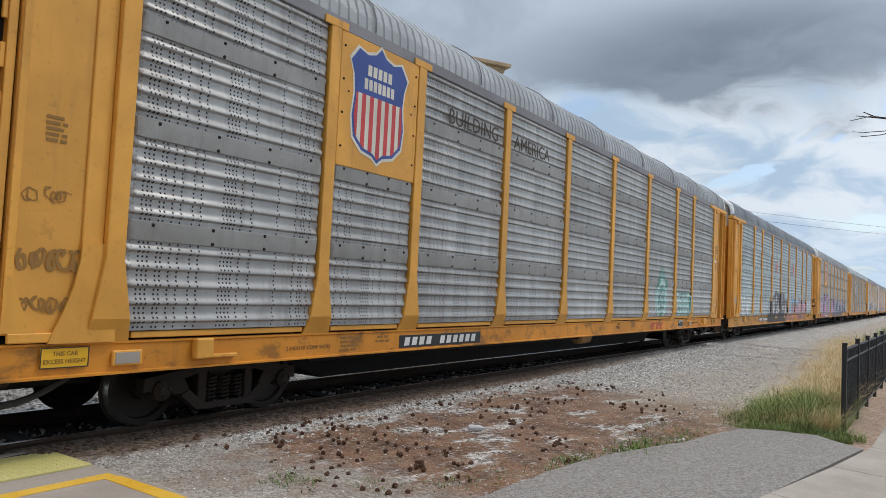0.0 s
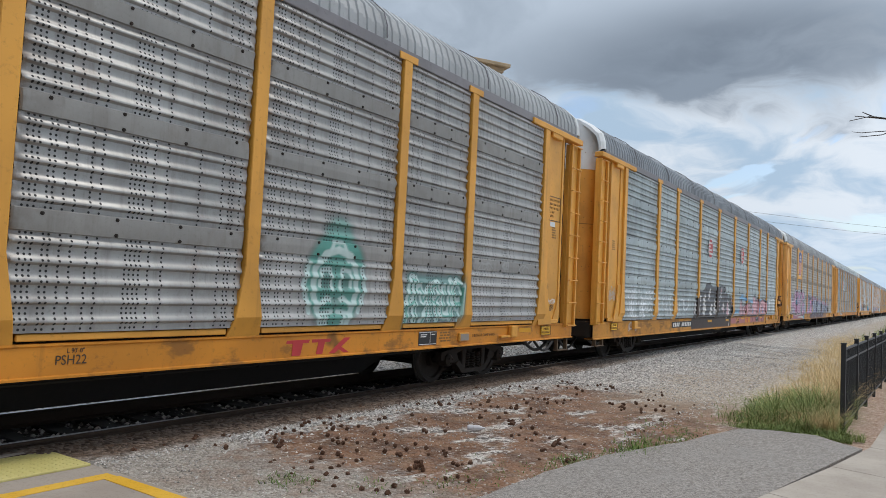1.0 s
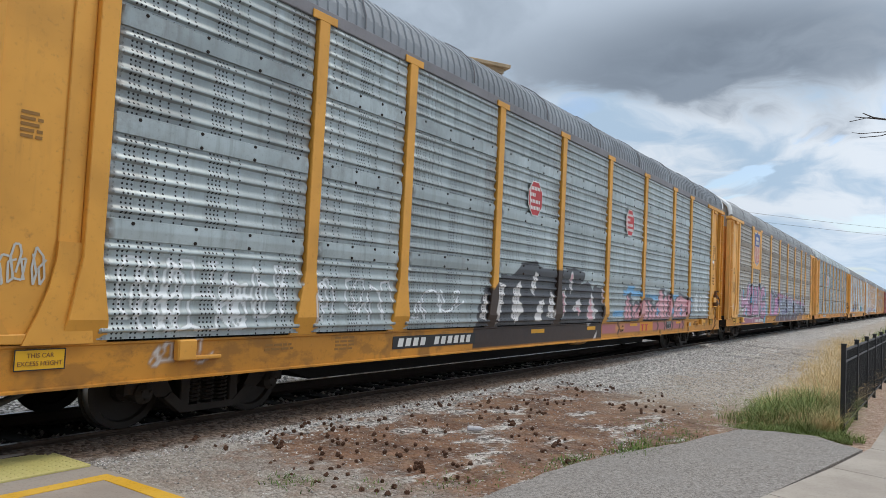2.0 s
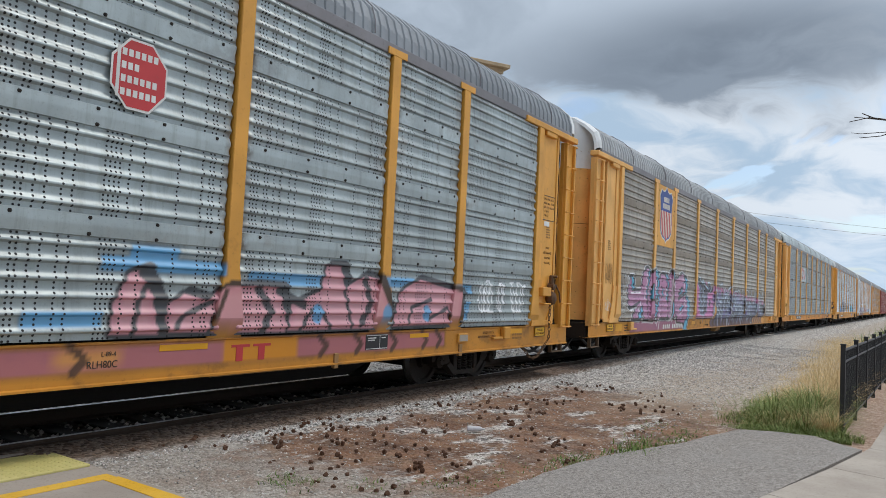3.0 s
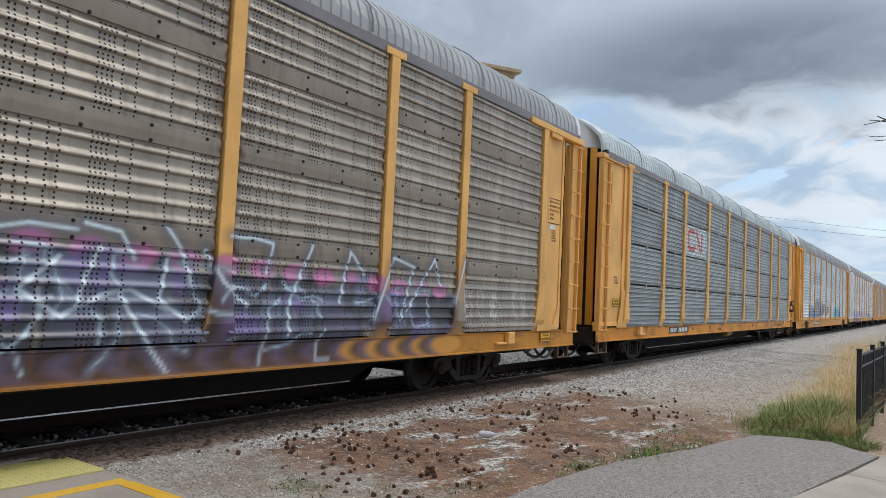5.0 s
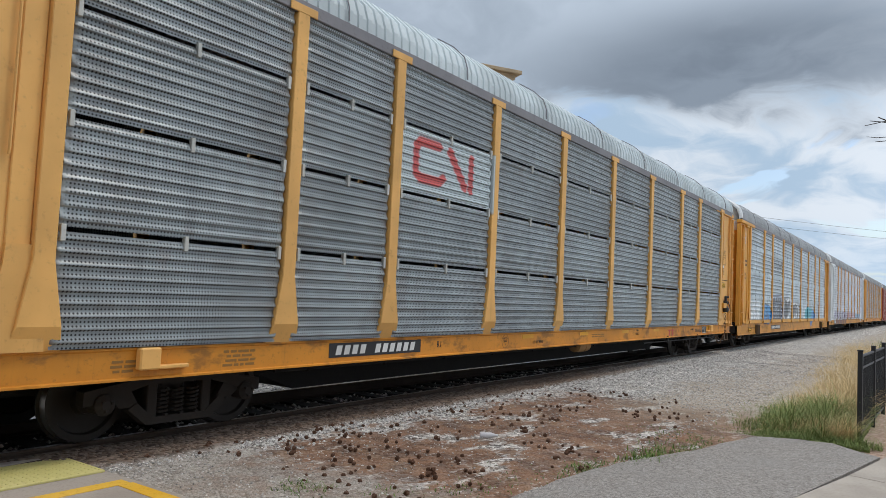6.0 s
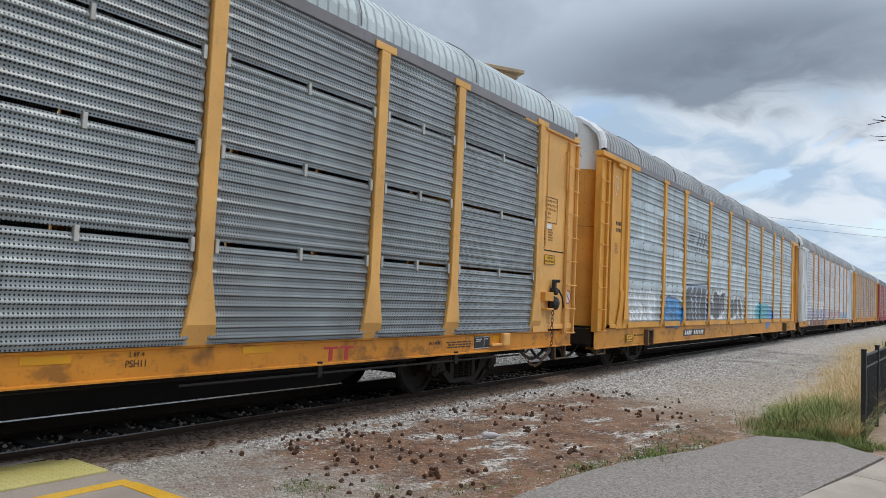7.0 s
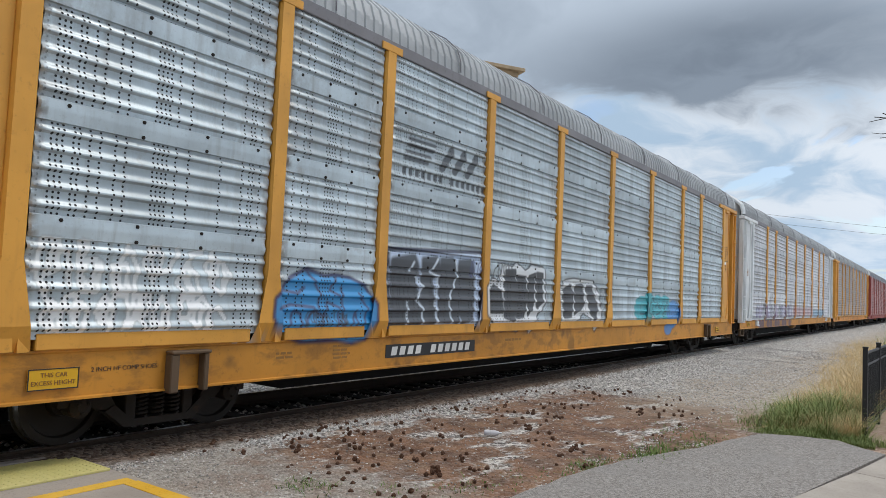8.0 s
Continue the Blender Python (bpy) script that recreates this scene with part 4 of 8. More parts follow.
        def lug():
            s = Shape()
            if deep:
                for q in ((9.74, 9.80), (10.10, 10.20)):
                    s.box(1.505, 1.62, *Z(*q), 0.54, 0.93, 0.01)
                s.box(1.505, 1.63, *Z(9.72, 10.20), 0.93, 0.965, 0.01)
                return s.mesh("jacking_pad", [PAINT["step"]])
            s.box(1.505, 1.60, *Z(10.55, 10.78), 0.80, 1.02, 0.015)
            s.box(1.505, 1.57, *Z(10.20, 10.55), 0.80, 0.84, 0.008)
            return s.mesh("jacking_pad", [yel])
        put("jacking_pad", deep, lug)
        sign = put("height_sign", 0, lambda: Shape().box(1.520, 1.530, *Z(11.93, 12.38), 0.795, 0.985, 0.003).mesh("sign", [PAINT["sign_yellow"]]), "yellow warning plate with dark lettering")
        if plain_end:
            sign.location.z = 1.56 if e > 0 else 0.74
            sign.location.y = e * 0.22
        if deep:
            sign.location.z = -0.125
        sign.location.y += sgn * (look_of.get("sign", 12.155) - 12.155)
        fr = cached(("signframe", e), lambda: (lambda s: (s.box(1.529, 1.534, *Z(11.93, 12.38), 0.795, 0.805, 0.001), s.box(1.529, 1.534, *Z(11.93, 12.38), 0.975, 0.985, 0.001),
                                                       s.box(1.529, 1.534, *Z(11.93, 11.94), 0.805, 0.975, 0.001), s.box(1.529, 1.534, *Z(12.37, 12.38), 0.805, 0.975, 0.001), s)[-1])(Shape()).mesh("border", [PAINT["black"]]))
        part("border", fr, None, sign)
        if side > 0:
            for w, dz in (("THIS CAR", 0.925), ("EXCESS HEIGHT", 0.855)):
                part("lettering", lettering(w, 0.058, PAINT["letter_worn"], 0.95), None, sign, at=(1.533, e * 12.155, dz))
            if plain_end and e < 0:
                part("stencil", cached("stn2", lambda: bar_block(0.30, 0.20, 3, PAINT["letter_worn"], 18)), None, dr, at=(1.519, -12.40, 2.18))
            for k, w in enumerate(() if e < 0 else ("EXH 19-0  W 5-1", "EXW 10-8  H 5-8", "EW 9-10  H 16-3", "IL 89-9", "IW 9-1")):
                part("lettering", lettering(w, 0.068, PAINT["letter_worn"], 0.95), None, dr, at=(1.519, e * 12.38 - (0.11 if k > 2 else 0.0), 3.63 - 0.085 * k))
            box = cached("infobox", lambda: (lambda s: (s.box(0, 0.002, -0.28, 0.28, -0.26, -0.245, 0.0004), s.box(0, 0.002, -0.28, 0.28, 0.245, 0.26, 0.0004), s.box(0, 0.002, -0.28, -0.265, -0.245, 0.245, 0.0004), s.box(0, 0.002, 0.265, 0.28, -0.245, 0.245, 0.0004), s)[-1])(Shape()).mesh("frame_line", [PAINT["letter_dark"]]))
            if e > 0:
                part("frame_line", box, None, dr, at=(1.519, e * 12.38, 3.45))
            if not plain_end or e > 0:
                part("stencil", cached("stn", lambda: bar_block(0.20, 0.26, 5, PAINT["letter_faint"], 8)), None, dr, at=(1.519, e * 12.38, 2.95))
            if e > 0:
                part("sticker", cached("sticker", lambda: Shape().box(0, 0.002, -0.12, 0.12, -0.05, 0.05, 0.0005).mesh("sticker", [PAINT["white"]])), None, dr, "small white paper sticker", at=(1.519, 12.30, 3.12))
            if sgn > 0 and look_of["name"] == "bluegrey":
                for k, w in enumerate(("DECK", "CLEARANCE", "A 89 MIN.", "B 94 MIN.")):
                    part("lettering", lettering(w, 0.070, PAINT["letter_worn"], 0.95), None, dr, at=(1.519, 12.38, 2.62 - 0.105 * k))
        # curved end doors, yellow below and white above
    def end_rows(zs):
        rows = []
        for k in range(25):
            x = -1.36 + 2.72 * k / 24
            y = 13.05 + 0.55 * math.sqrt(max(0.0, 1 - (abs(x) / 1.37) ** 3.2))
            r = []
            for z in zs:
                top = np.interp(abs(x), [a for a, b in ROOF[::-1]], [b for a, b in ROOF[::-1]]) - 0.03
                r.append((x, y * sgn, min(z, top)))
            rows.append(r)
        return rows if sgn < 0 else rows[::-1]

    if sgn < 0 and look_of.get("slats"):
        # near-black sheet behind the slats: the unlit inside of the car as colour
        door = part("end_door", cached(("enddark", sgn), lambda: Shape().grid([[(a, b + 0.09, c) for a, b, c in r] for r in end_rows([1.08, 3.0, 5.30])]).mesh("end_door", [PAINT["under"]], smooth=True)), None, car, "yellow end doors of upright slats")
        for k in range(13):
            x = -1.24 + k * 2.48 / 12
            y = 13.05 + 0.55 * math.sqrt(max(0.0, 1 - (abs(x) / 1.37) ** 3.2))
            lean = random.Random(k).uniform(-0.02, 0.02)
            part("slat", cached("slat", lambda: Shape().box(-0.090, 0.090, -0.03, 0.02, 1.08, 5.30, 0.008).mesh("slat", [PAINT["yellow"]])), None, door, at=(x, -y + lean, 0)).rotation_euler = (lean * 0.5, lean * 0.35, 0)
    else:
        door = part("end_door", cached(("endd", sgn, look_of["end"]), lambda: Shape().grid(end_rows([1.08, 1.3, 3.4, 3.42, 4.74])).mesh("end_door", [yel], smooth=True)), None, car, "curved yellow end doors")
    part("end_cap", cached(("endc", sgn, bool(look_of.get("slats")) and sgn < 0), lambda: Shape().grid(end_rows([5.30 if look_of.get("slats") and sgn < 0 else 4.74, 5.32, 5.4, 5.5, 5.7, 5.85, 6.0, 6.10])).mesh("end_cap", [PAINT["white"]], smooth=True)), None, car, "white painted upper end")
    def seams():
        s = Shape()
        s.box(-0.012, 0.012, *Y(13.59, 13.615), 1.08, 5.7, 0.004)
        return s.mesh("door_seam", [PAINT["under"]])
    part("door_seam", cached(("seam", sgn), seams), None, door)

    def end_at(x):
        return 13.05 + 0.55 * math.sqrt(max(0.0, 1 - (abs(x) / 1.37) ** 3.2))

    def cross_seam():
        s = Shape()
        xs = [-1.3 + 2.6 * k / 26 for k in range(27)]
        s.tube([(x, sgn * (end_at(x) + 0.002), 3.41 - 0.012 * abs(x)) for x in xs], 0.008, 5)
        return s.mesh("door_seam", [PAINT["letter_faint"]])

    def rivets():
        s = Shape()
        for z in (1.25, 1.75, 2.35, 2.85, 3.3, 3.55, 3.95, 4.5, 4.72, 5.15):
            for k in range(-9, 10):
                x = k * 0.14
                y = sgn * (end_at(x) + 0.001)
                s.box(x - 0.009, x + 0.009, min(y, y + sgn * 0.006), max(y, y + sgn * 0.006), z - 0.009, z + 0.009, 0.003)
        return s.mesh("rivets", [PAINT["letter_faint"]])
    if not look_of.get("slats") or sgn > 0:
        part("door_seam", cached(("xseam", sgn), cross_seam), None, door)
        part("rivets", cached(("rivets", sgn), rivets), None, door)["kind"] = "stuff"

    def hood():
        prof = list(ROOF) + [(-a, b) for a, b in ROOF[-2::-1]]
        rows = [[(a * k, sgn * y, b + d) for a, b in prof] for y, k, d in ((13.26, 1.0, 0.0), (13.26, 1.016, 0.026), (13.40, 1.014, 0.022), (13.48, 0.985, -0.01), (13.49, 0.95, -0.06))]
        return Shape().grid(rows if sgn > 0 else rows[::-1]).mesh("roof_hood", [PAINT["white" if not look_of.get("slats") else "roof_pale"]])
    part("roof_hood", cached(("hood", sgn, look_of["roof"] == "roof_pale"), hood), None, car, "smooth pale sheet over the roof's end")
    if sgn < 0:
        # reporting marks on the end, as plain bars; warning words above them
        me = cached("endmarks", lambda: bars([(-0.20 + i * 0.105, -0.13 + i * 0.105, 0.06, 0.16) for i in range(4)] + [(-0.30 + i * 0.105, -0.23 + i * 0.105, -0.12, -0.02) for i in range(6)], PAINT["letter_dark"]))
        def bend(me, name):
            def make():
                m2 = me.copy()
                for v in m2.vertices:
                    x = v.co.y + 0.55
                    y = 13.05 + 0.55 * math.sqrt(max(0.0, 1 - (abs(x) / 1.37) ** 3.2))
                    v.co = (x, -(y + 0.004 + v.co.x), v.co.z)
                return m2
            return cached(("bend", name), make)
        part("reporting_marks", bend(me, "m"), None, door, at=(0, 0, 4.50))
        part("lettering", bend(lettering("EXCESS HEIGHT CAR", 0.115, PAINT["letter_dark"], 0.9), "w"), None, door, at=(0, 0, 5.06))
        part("stencil", bend(cached("ed3", lambda: bar_block(0.42, 0.26, 3, PAINT["letter_dark"], 21)), "s"), None, door, at=(0, 0, 2.0))


def coupler_parts(car, sgn):
    def make():
        s = Shape()
        s.box(-0.10, 0.10, *((13.0, 13.95) if sgn > 0 else (-13.95, -13.0)), 0.74, 0.96, 0.02)
        a, b = (13.9, 14.19) if sgn > 0 else (-14.19, -13.9)
        s.box(-0.17, 0.05, a, b, 0.70, 1.02, 0.05)
        s.box(0.05, 0.16, a, b - 0.08 if sgn > 0 else b, 0.70, 1.0, 0.04)
        return s.mesh("coupler", [PAINT["steel"]])
    part("coupler", cached(("coup", sgn), make), None, car, "dark steel knuckle coupler")

    def beam():
        lo, hi = (12.55, 13.48) if sgn > 0 else (-13.48, -12.55)
        return Shape().box(-1.42, 1.42, lo, hi, 0.64, 1.03, 0.03).mesh("buffer_beam", [PAINT["steel"]])
    part("buffer_beam", cached(("beam", sgn), beam), None, car, "dark grimy buffer beam")
    part("draft_pocket", cached(("draft", sgn), lambda: Shape().box(-0.45, 0.45, *((11.1, 13.5) if sgn > 0 else (-13.5, -11.1)), 0.46, 0.64, 0.03).mesh("draft_pocket", [PAINT["under"]])), None, car)

    def hose(x, drop):
        pts = [(x, sgn * (13.1 + 0.10 * k), 0.70 - drop * math.sin(math.pi * k / 10)) for k in range(11)]
        return Shape().tube(pts, 0.028, 8).mesh("air_hose", [PAINT["rubber"]], smooth=True)
    part("air_hose", cached(("hose", sgn, 1), lambda: hose(0.35, 0.26)), None, car, "sagging black rubber air hose")
    part("air_hose", cached(("hose", sgn, 3), lambda: Shape().tube([(1.15, sgn * (11.9 + 0.12 * k), 0.66 - 0.22 * math.sin(math.pi * k / 10)) for k in range(11)], 0.034, 8).mesh("air_hose", [PAINT["rubber"]], smooth=True)), None, car, "sagging black rubber air hose")
    part("air_hose", cached(("hose", sgn, 4), lambda: Shape().tube([(0.85, sgn * (12.9 + 0.12 * k), 0.66 - 0.30 * math.sin(math.pi * k / 10)) for k in range(11)], 0.030, 8).mesh("air_hose", [PAINT["rubber"]], smooth=True)), None, car, "sagging black rubber air hose")
    part("air_hose", cached(("hose", sgn, 2), lambda: hose(-0.3, 0.18)), None, car, "sagging black rubber air hose")


SHIELD = [(0.0, 1.0), (0.16, 0.86), (0.40, 0.80), (0.66, 0.86), (0.88, 0.62), (0.78, 0.40), (0.74, 0.10), (0.80, -0.30), (0.74, -0.64), (0.48, -0.84), (0.16, -0.90), (0.0, -1.0)]


def shield(parent, y, z):
    """A shield emblem in plain colours: blue chief, red and white stripes, white bars for its words."""
    sy, sz = 0.70, 0.80

    def outline(k):
        r = [(a * sy * k, b * sz * k) for a, b in SHIELD]
        return r + [(-a, b) for a, b in r[-2:0:-1]]
    em = part("emblem", Shape().prism(outline(1.08), 0, 0, 0.004), PAINT["cream"], parent, "red, white and blue shield emblem", at=(SHEET + 0.046, y, z))
    part("emblem_rim", Shape().prism(outline(1.02), 0, 0.004, 0.006), PAINT["blue"], em)

    def clip(poly, keep):
        out = []
        for i in range(len(poly)):
            a, b = poly[i], poly[(i + 1) % len(poly)]
            ka, kb = keep(a), keep(b)
            if ka >= 0:
                out.append(a)
            if (ka >= 0) != (kb >= 0):
                f = ka / (ka - kb)
                out.append((a[0] + f * (b[0] - a[0]), a[1] + f * (b[1] - a[1])))
        return out
    inner = outline(0.96)
    low = clip(inner, lambda p: 0.12 * sz - p[1])
    part("emblem_field", Shape().prism(low, 0, 0.006, 0.008), PAINT["cream"], em)
    n = 13
    for i in range(0, n, 2):
        a, b = -0.78 * sy + i * 1.56 * sy / n, -0.78 * sy + (i + 1) * 1.56 * sy / n
        st = clip(clip(low, lambda p: p[0] - a), lambda p: b - p[0])
        if len(st) > 2:
            part("stripe", Shape().prism(st, 0, 0.008, 0.010), PAINT["red"], em)
    part("emblem_chief", Shape().prism(clip(inner, lambda p: p[1] - 0.12 * sz), 0, 0.006, 0.008), PAINT["blue"], em)
    for k, z0 in enumerate((0.47, 0.22)):
        m = (5, 7)[k]
        w = (0.80, 0.98)[k] * sy
        part("word_marking", bars([(-w / 2 + i * w / m, -w / 2 + (i + 0.74) * w / m, z0 * sz - 0.005, (z0 + 0.19) * sz - 0.005) for i in range(m)], PAINT["cream"], 0.008), None, em)


def build_car(name, label, look_of, design=None, extras=None):
    """One covered auto carrier, built about its middle at rail level."""
    car = thing(name, label, "railway car", group="cars of the train")
    wheels = []
    dense = look_of.get("dense", False)
    kind = look_of["name"]
    rowz = ((1.12, 2.22), (2.00, 3.25), (3.03, 4.30), (4.06, 5.06))
    straight = look_of.get("straight", False)

    def hit(y0, y1, z0, z1):
        return bool(design) and any(a < y1 and b > y0 and c < z1 and d > z0 for a, b, c, d in design.boxes)

    yel = look_of["frame"]
    for side in (1, -1):
        def flip(ob):
            if side < 0:
                ob.location = (-ob.location.x, -ob.location.y, ob.location.z)
                ob.rotation_euler = (0, 0, math.pi)
            return ob
        for b in range(9):
            y0, y1 = POSTS[b] + 0.120, POSTS[b + 1] - 0.120
            w, mid = round(y1 - y0, 3), (y0 + y1) / 2
            for r in range(4):
                painted = side > 0 and hit(y0, y1, *rowz[r])
                if dense:
                    z0, z1 = (1.03, 2.14, 3.18, 4.20)[r], (2.085, 3.125, 4.15, 5.06)[r]
                    band, pit = 0.0, 0.118
                    if side < 0:
                        z1 = (2.14, 3.18, 4.20, 5.06)[r]
                else:
                    z0, z1 = rowz[r]
                    z0 = (1.12 if look_of.get("strip", True) else 1.045, 2.0, 3.03, 4.06)[r]
                    z1 = (2.22, 3.25, 4.30, 5.06)[r]
                    z0 += 0.0 if r == 0 else 0.205
                    band, pit = (0.215 if r < 3 else 0.0), 0.165
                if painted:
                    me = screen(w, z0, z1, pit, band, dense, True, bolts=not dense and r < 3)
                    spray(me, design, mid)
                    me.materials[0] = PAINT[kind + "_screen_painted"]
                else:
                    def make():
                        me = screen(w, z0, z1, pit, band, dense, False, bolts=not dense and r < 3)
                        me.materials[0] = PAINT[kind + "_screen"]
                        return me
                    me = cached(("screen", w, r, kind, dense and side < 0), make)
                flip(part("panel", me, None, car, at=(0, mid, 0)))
                if dense and side > 0 and r > 0:
                    clipm = cached("clip", lambda: Shape().box(SHEET - 0.02, SHEET + 0.036, -0.024, 0.024, -0.095, 0.06, 0.005).mesh("clip", [PAINT["bracket"]]))
                    for q in (-w / 2 + 0.035, 0.0, w / 2 - 0.035):
                        part("bracket", clipm, None, car, at=(0, mid + q, z0 - 0.04))
        for p in POSTS:
            painted = side > 0 and hit(p - 0.2, p + 0.2, 1.0, 4.2)
            if painted:
                me = post_shape(True, straight).mesh("post", [PAINT[yel + "_painted" if yel.startswith("yellow") else "yellow_painted"]])
                spray(me, design, p)
            else:
                me = cached(("post", yel, straight), lambda: post_shape(False, straight).mesh("post", [PAINT[yel]]))
            flip(part("post", me, None, car, at=(0, p, 0)))
        if design and design.sill and side > 0:
            me = sill_shape(True, look_of["low"]).mesh("side_sill", [PAINT["sill_painted"]])
            spray(me, design)
        else:
            me = cached(("sill", yel, look_of["low"]), lambda: sill_shape(False, look_of["low"]).mesh("side_sill", [PAINT["sill" if yel.startswith("yellow") else yel]]))
        flip(part("side_sill", me, None, car))
        flip(part("top_chord", cached("chord", lambda: Shape().box(1.46, 1.578, -13.25, 13.25, 5.05, 5.215, 0.01).mesh("top_chord", [PAINT["chord"]])), None, car))
        # strip lying on the sill under the screens, cut at each post
        for b in range(9):
            y0, y1 = POSTS[b] + 0.26, POSTS[b + 1] - 0.26
            w = round(y1 - y0, 3)
            if look_of.get("strip", not dense):
                flip(part("sill_strip", cached(("strip", w, yel, straight), lambda: Shape().box(1.42, 1.53 if not straight else 1.555, -w / 2, w / 2, 1.045 if not straight else 1.022, 1.11 if not straight else 1.17, 0.008).mesh("sill_strip", [PAINT[yel]])), None, car, at=(0, (y0 + y1) / 2, 0)))
    top = part("roof", cached(("roof", look_of["roof"]), lambda: roof_mesh(PAINT[look_of["roof"]])), None, car, "corrugated steel roof")
    seam = cached("roofseam", lambda: Shape().tube([(a * 1.022, 0, b + 0.034) for a, b in list(ROOF) + [(-a, b) for a, b in ROOF[-2::-1]]], 0.010, 5).mesh("roof_seam", [PAINT["chord"]]))
    for k in range(-4, 5):
        part("roof_seam", seam, None, top, at=(0, k * 2.9 + 0.6, 0))
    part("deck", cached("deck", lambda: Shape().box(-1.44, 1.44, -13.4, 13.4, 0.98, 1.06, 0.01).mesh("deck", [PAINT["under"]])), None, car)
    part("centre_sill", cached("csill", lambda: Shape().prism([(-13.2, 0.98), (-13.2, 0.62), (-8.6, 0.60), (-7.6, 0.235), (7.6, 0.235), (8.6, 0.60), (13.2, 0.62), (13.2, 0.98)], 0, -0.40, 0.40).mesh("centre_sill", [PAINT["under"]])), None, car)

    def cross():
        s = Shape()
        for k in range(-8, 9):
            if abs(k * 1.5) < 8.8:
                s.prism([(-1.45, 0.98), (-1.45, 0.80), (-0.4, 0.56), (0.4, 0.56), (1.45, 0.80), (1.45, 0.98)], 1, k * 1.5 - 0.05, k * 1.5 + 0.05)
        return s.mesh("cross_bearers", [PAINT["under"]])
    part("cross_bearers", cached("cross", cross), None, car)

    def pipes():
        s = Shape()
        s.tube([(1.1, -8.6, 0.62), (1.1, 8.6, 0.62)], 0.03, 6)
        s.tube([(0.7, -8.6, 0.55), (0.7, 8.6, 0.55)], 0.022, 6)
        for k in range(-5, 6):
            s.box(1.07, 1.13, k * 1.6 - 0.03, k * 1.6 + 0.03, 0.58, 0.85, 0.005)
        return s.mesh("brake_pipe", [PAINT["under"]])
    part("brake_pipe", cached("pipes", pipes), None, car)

    def tank():
        s = Shape()
        cx = 1.05
        s.grid([[(cx + r * math.cos(k * math.tau / 16), q, 0.62 + r * math.sin(k * math.tau / 16)) for k in range(16)] for q, r in ((0.55, 0.0), (0.55, 0.10), (0.60, 0.155), (0.93, 0.16), (0.935, 0.168), (0.965, 0.168), (0.97, 0.16), (1.20, 0.155), (1.25, 0.10), (1.25, 0.0))], close=True)
        s.box(cx - 0.1, cx + 0.1, 0.70, 0.76, 0.60, 0.98, 0.01)
        s.box(cx - 0.1, cx + 0.1, 1.08, 1.14, 0.60, 0.98, 0.01)
        return s.mesh("air_tank", [PAINT["tank"]], smooth=True)
    part("air_tank", cached("tank", tank), None, car, "tan cylindrical air tank")
    for y in (-9.97, 9.97):
        truck_parts(car, y, wheels)
    for sgn in (-1, 1):
        end_parts(car, sgn, look_of)
        coupler_parts(car, sgn)
    if extras:
        extras(car)
    return car, wheels


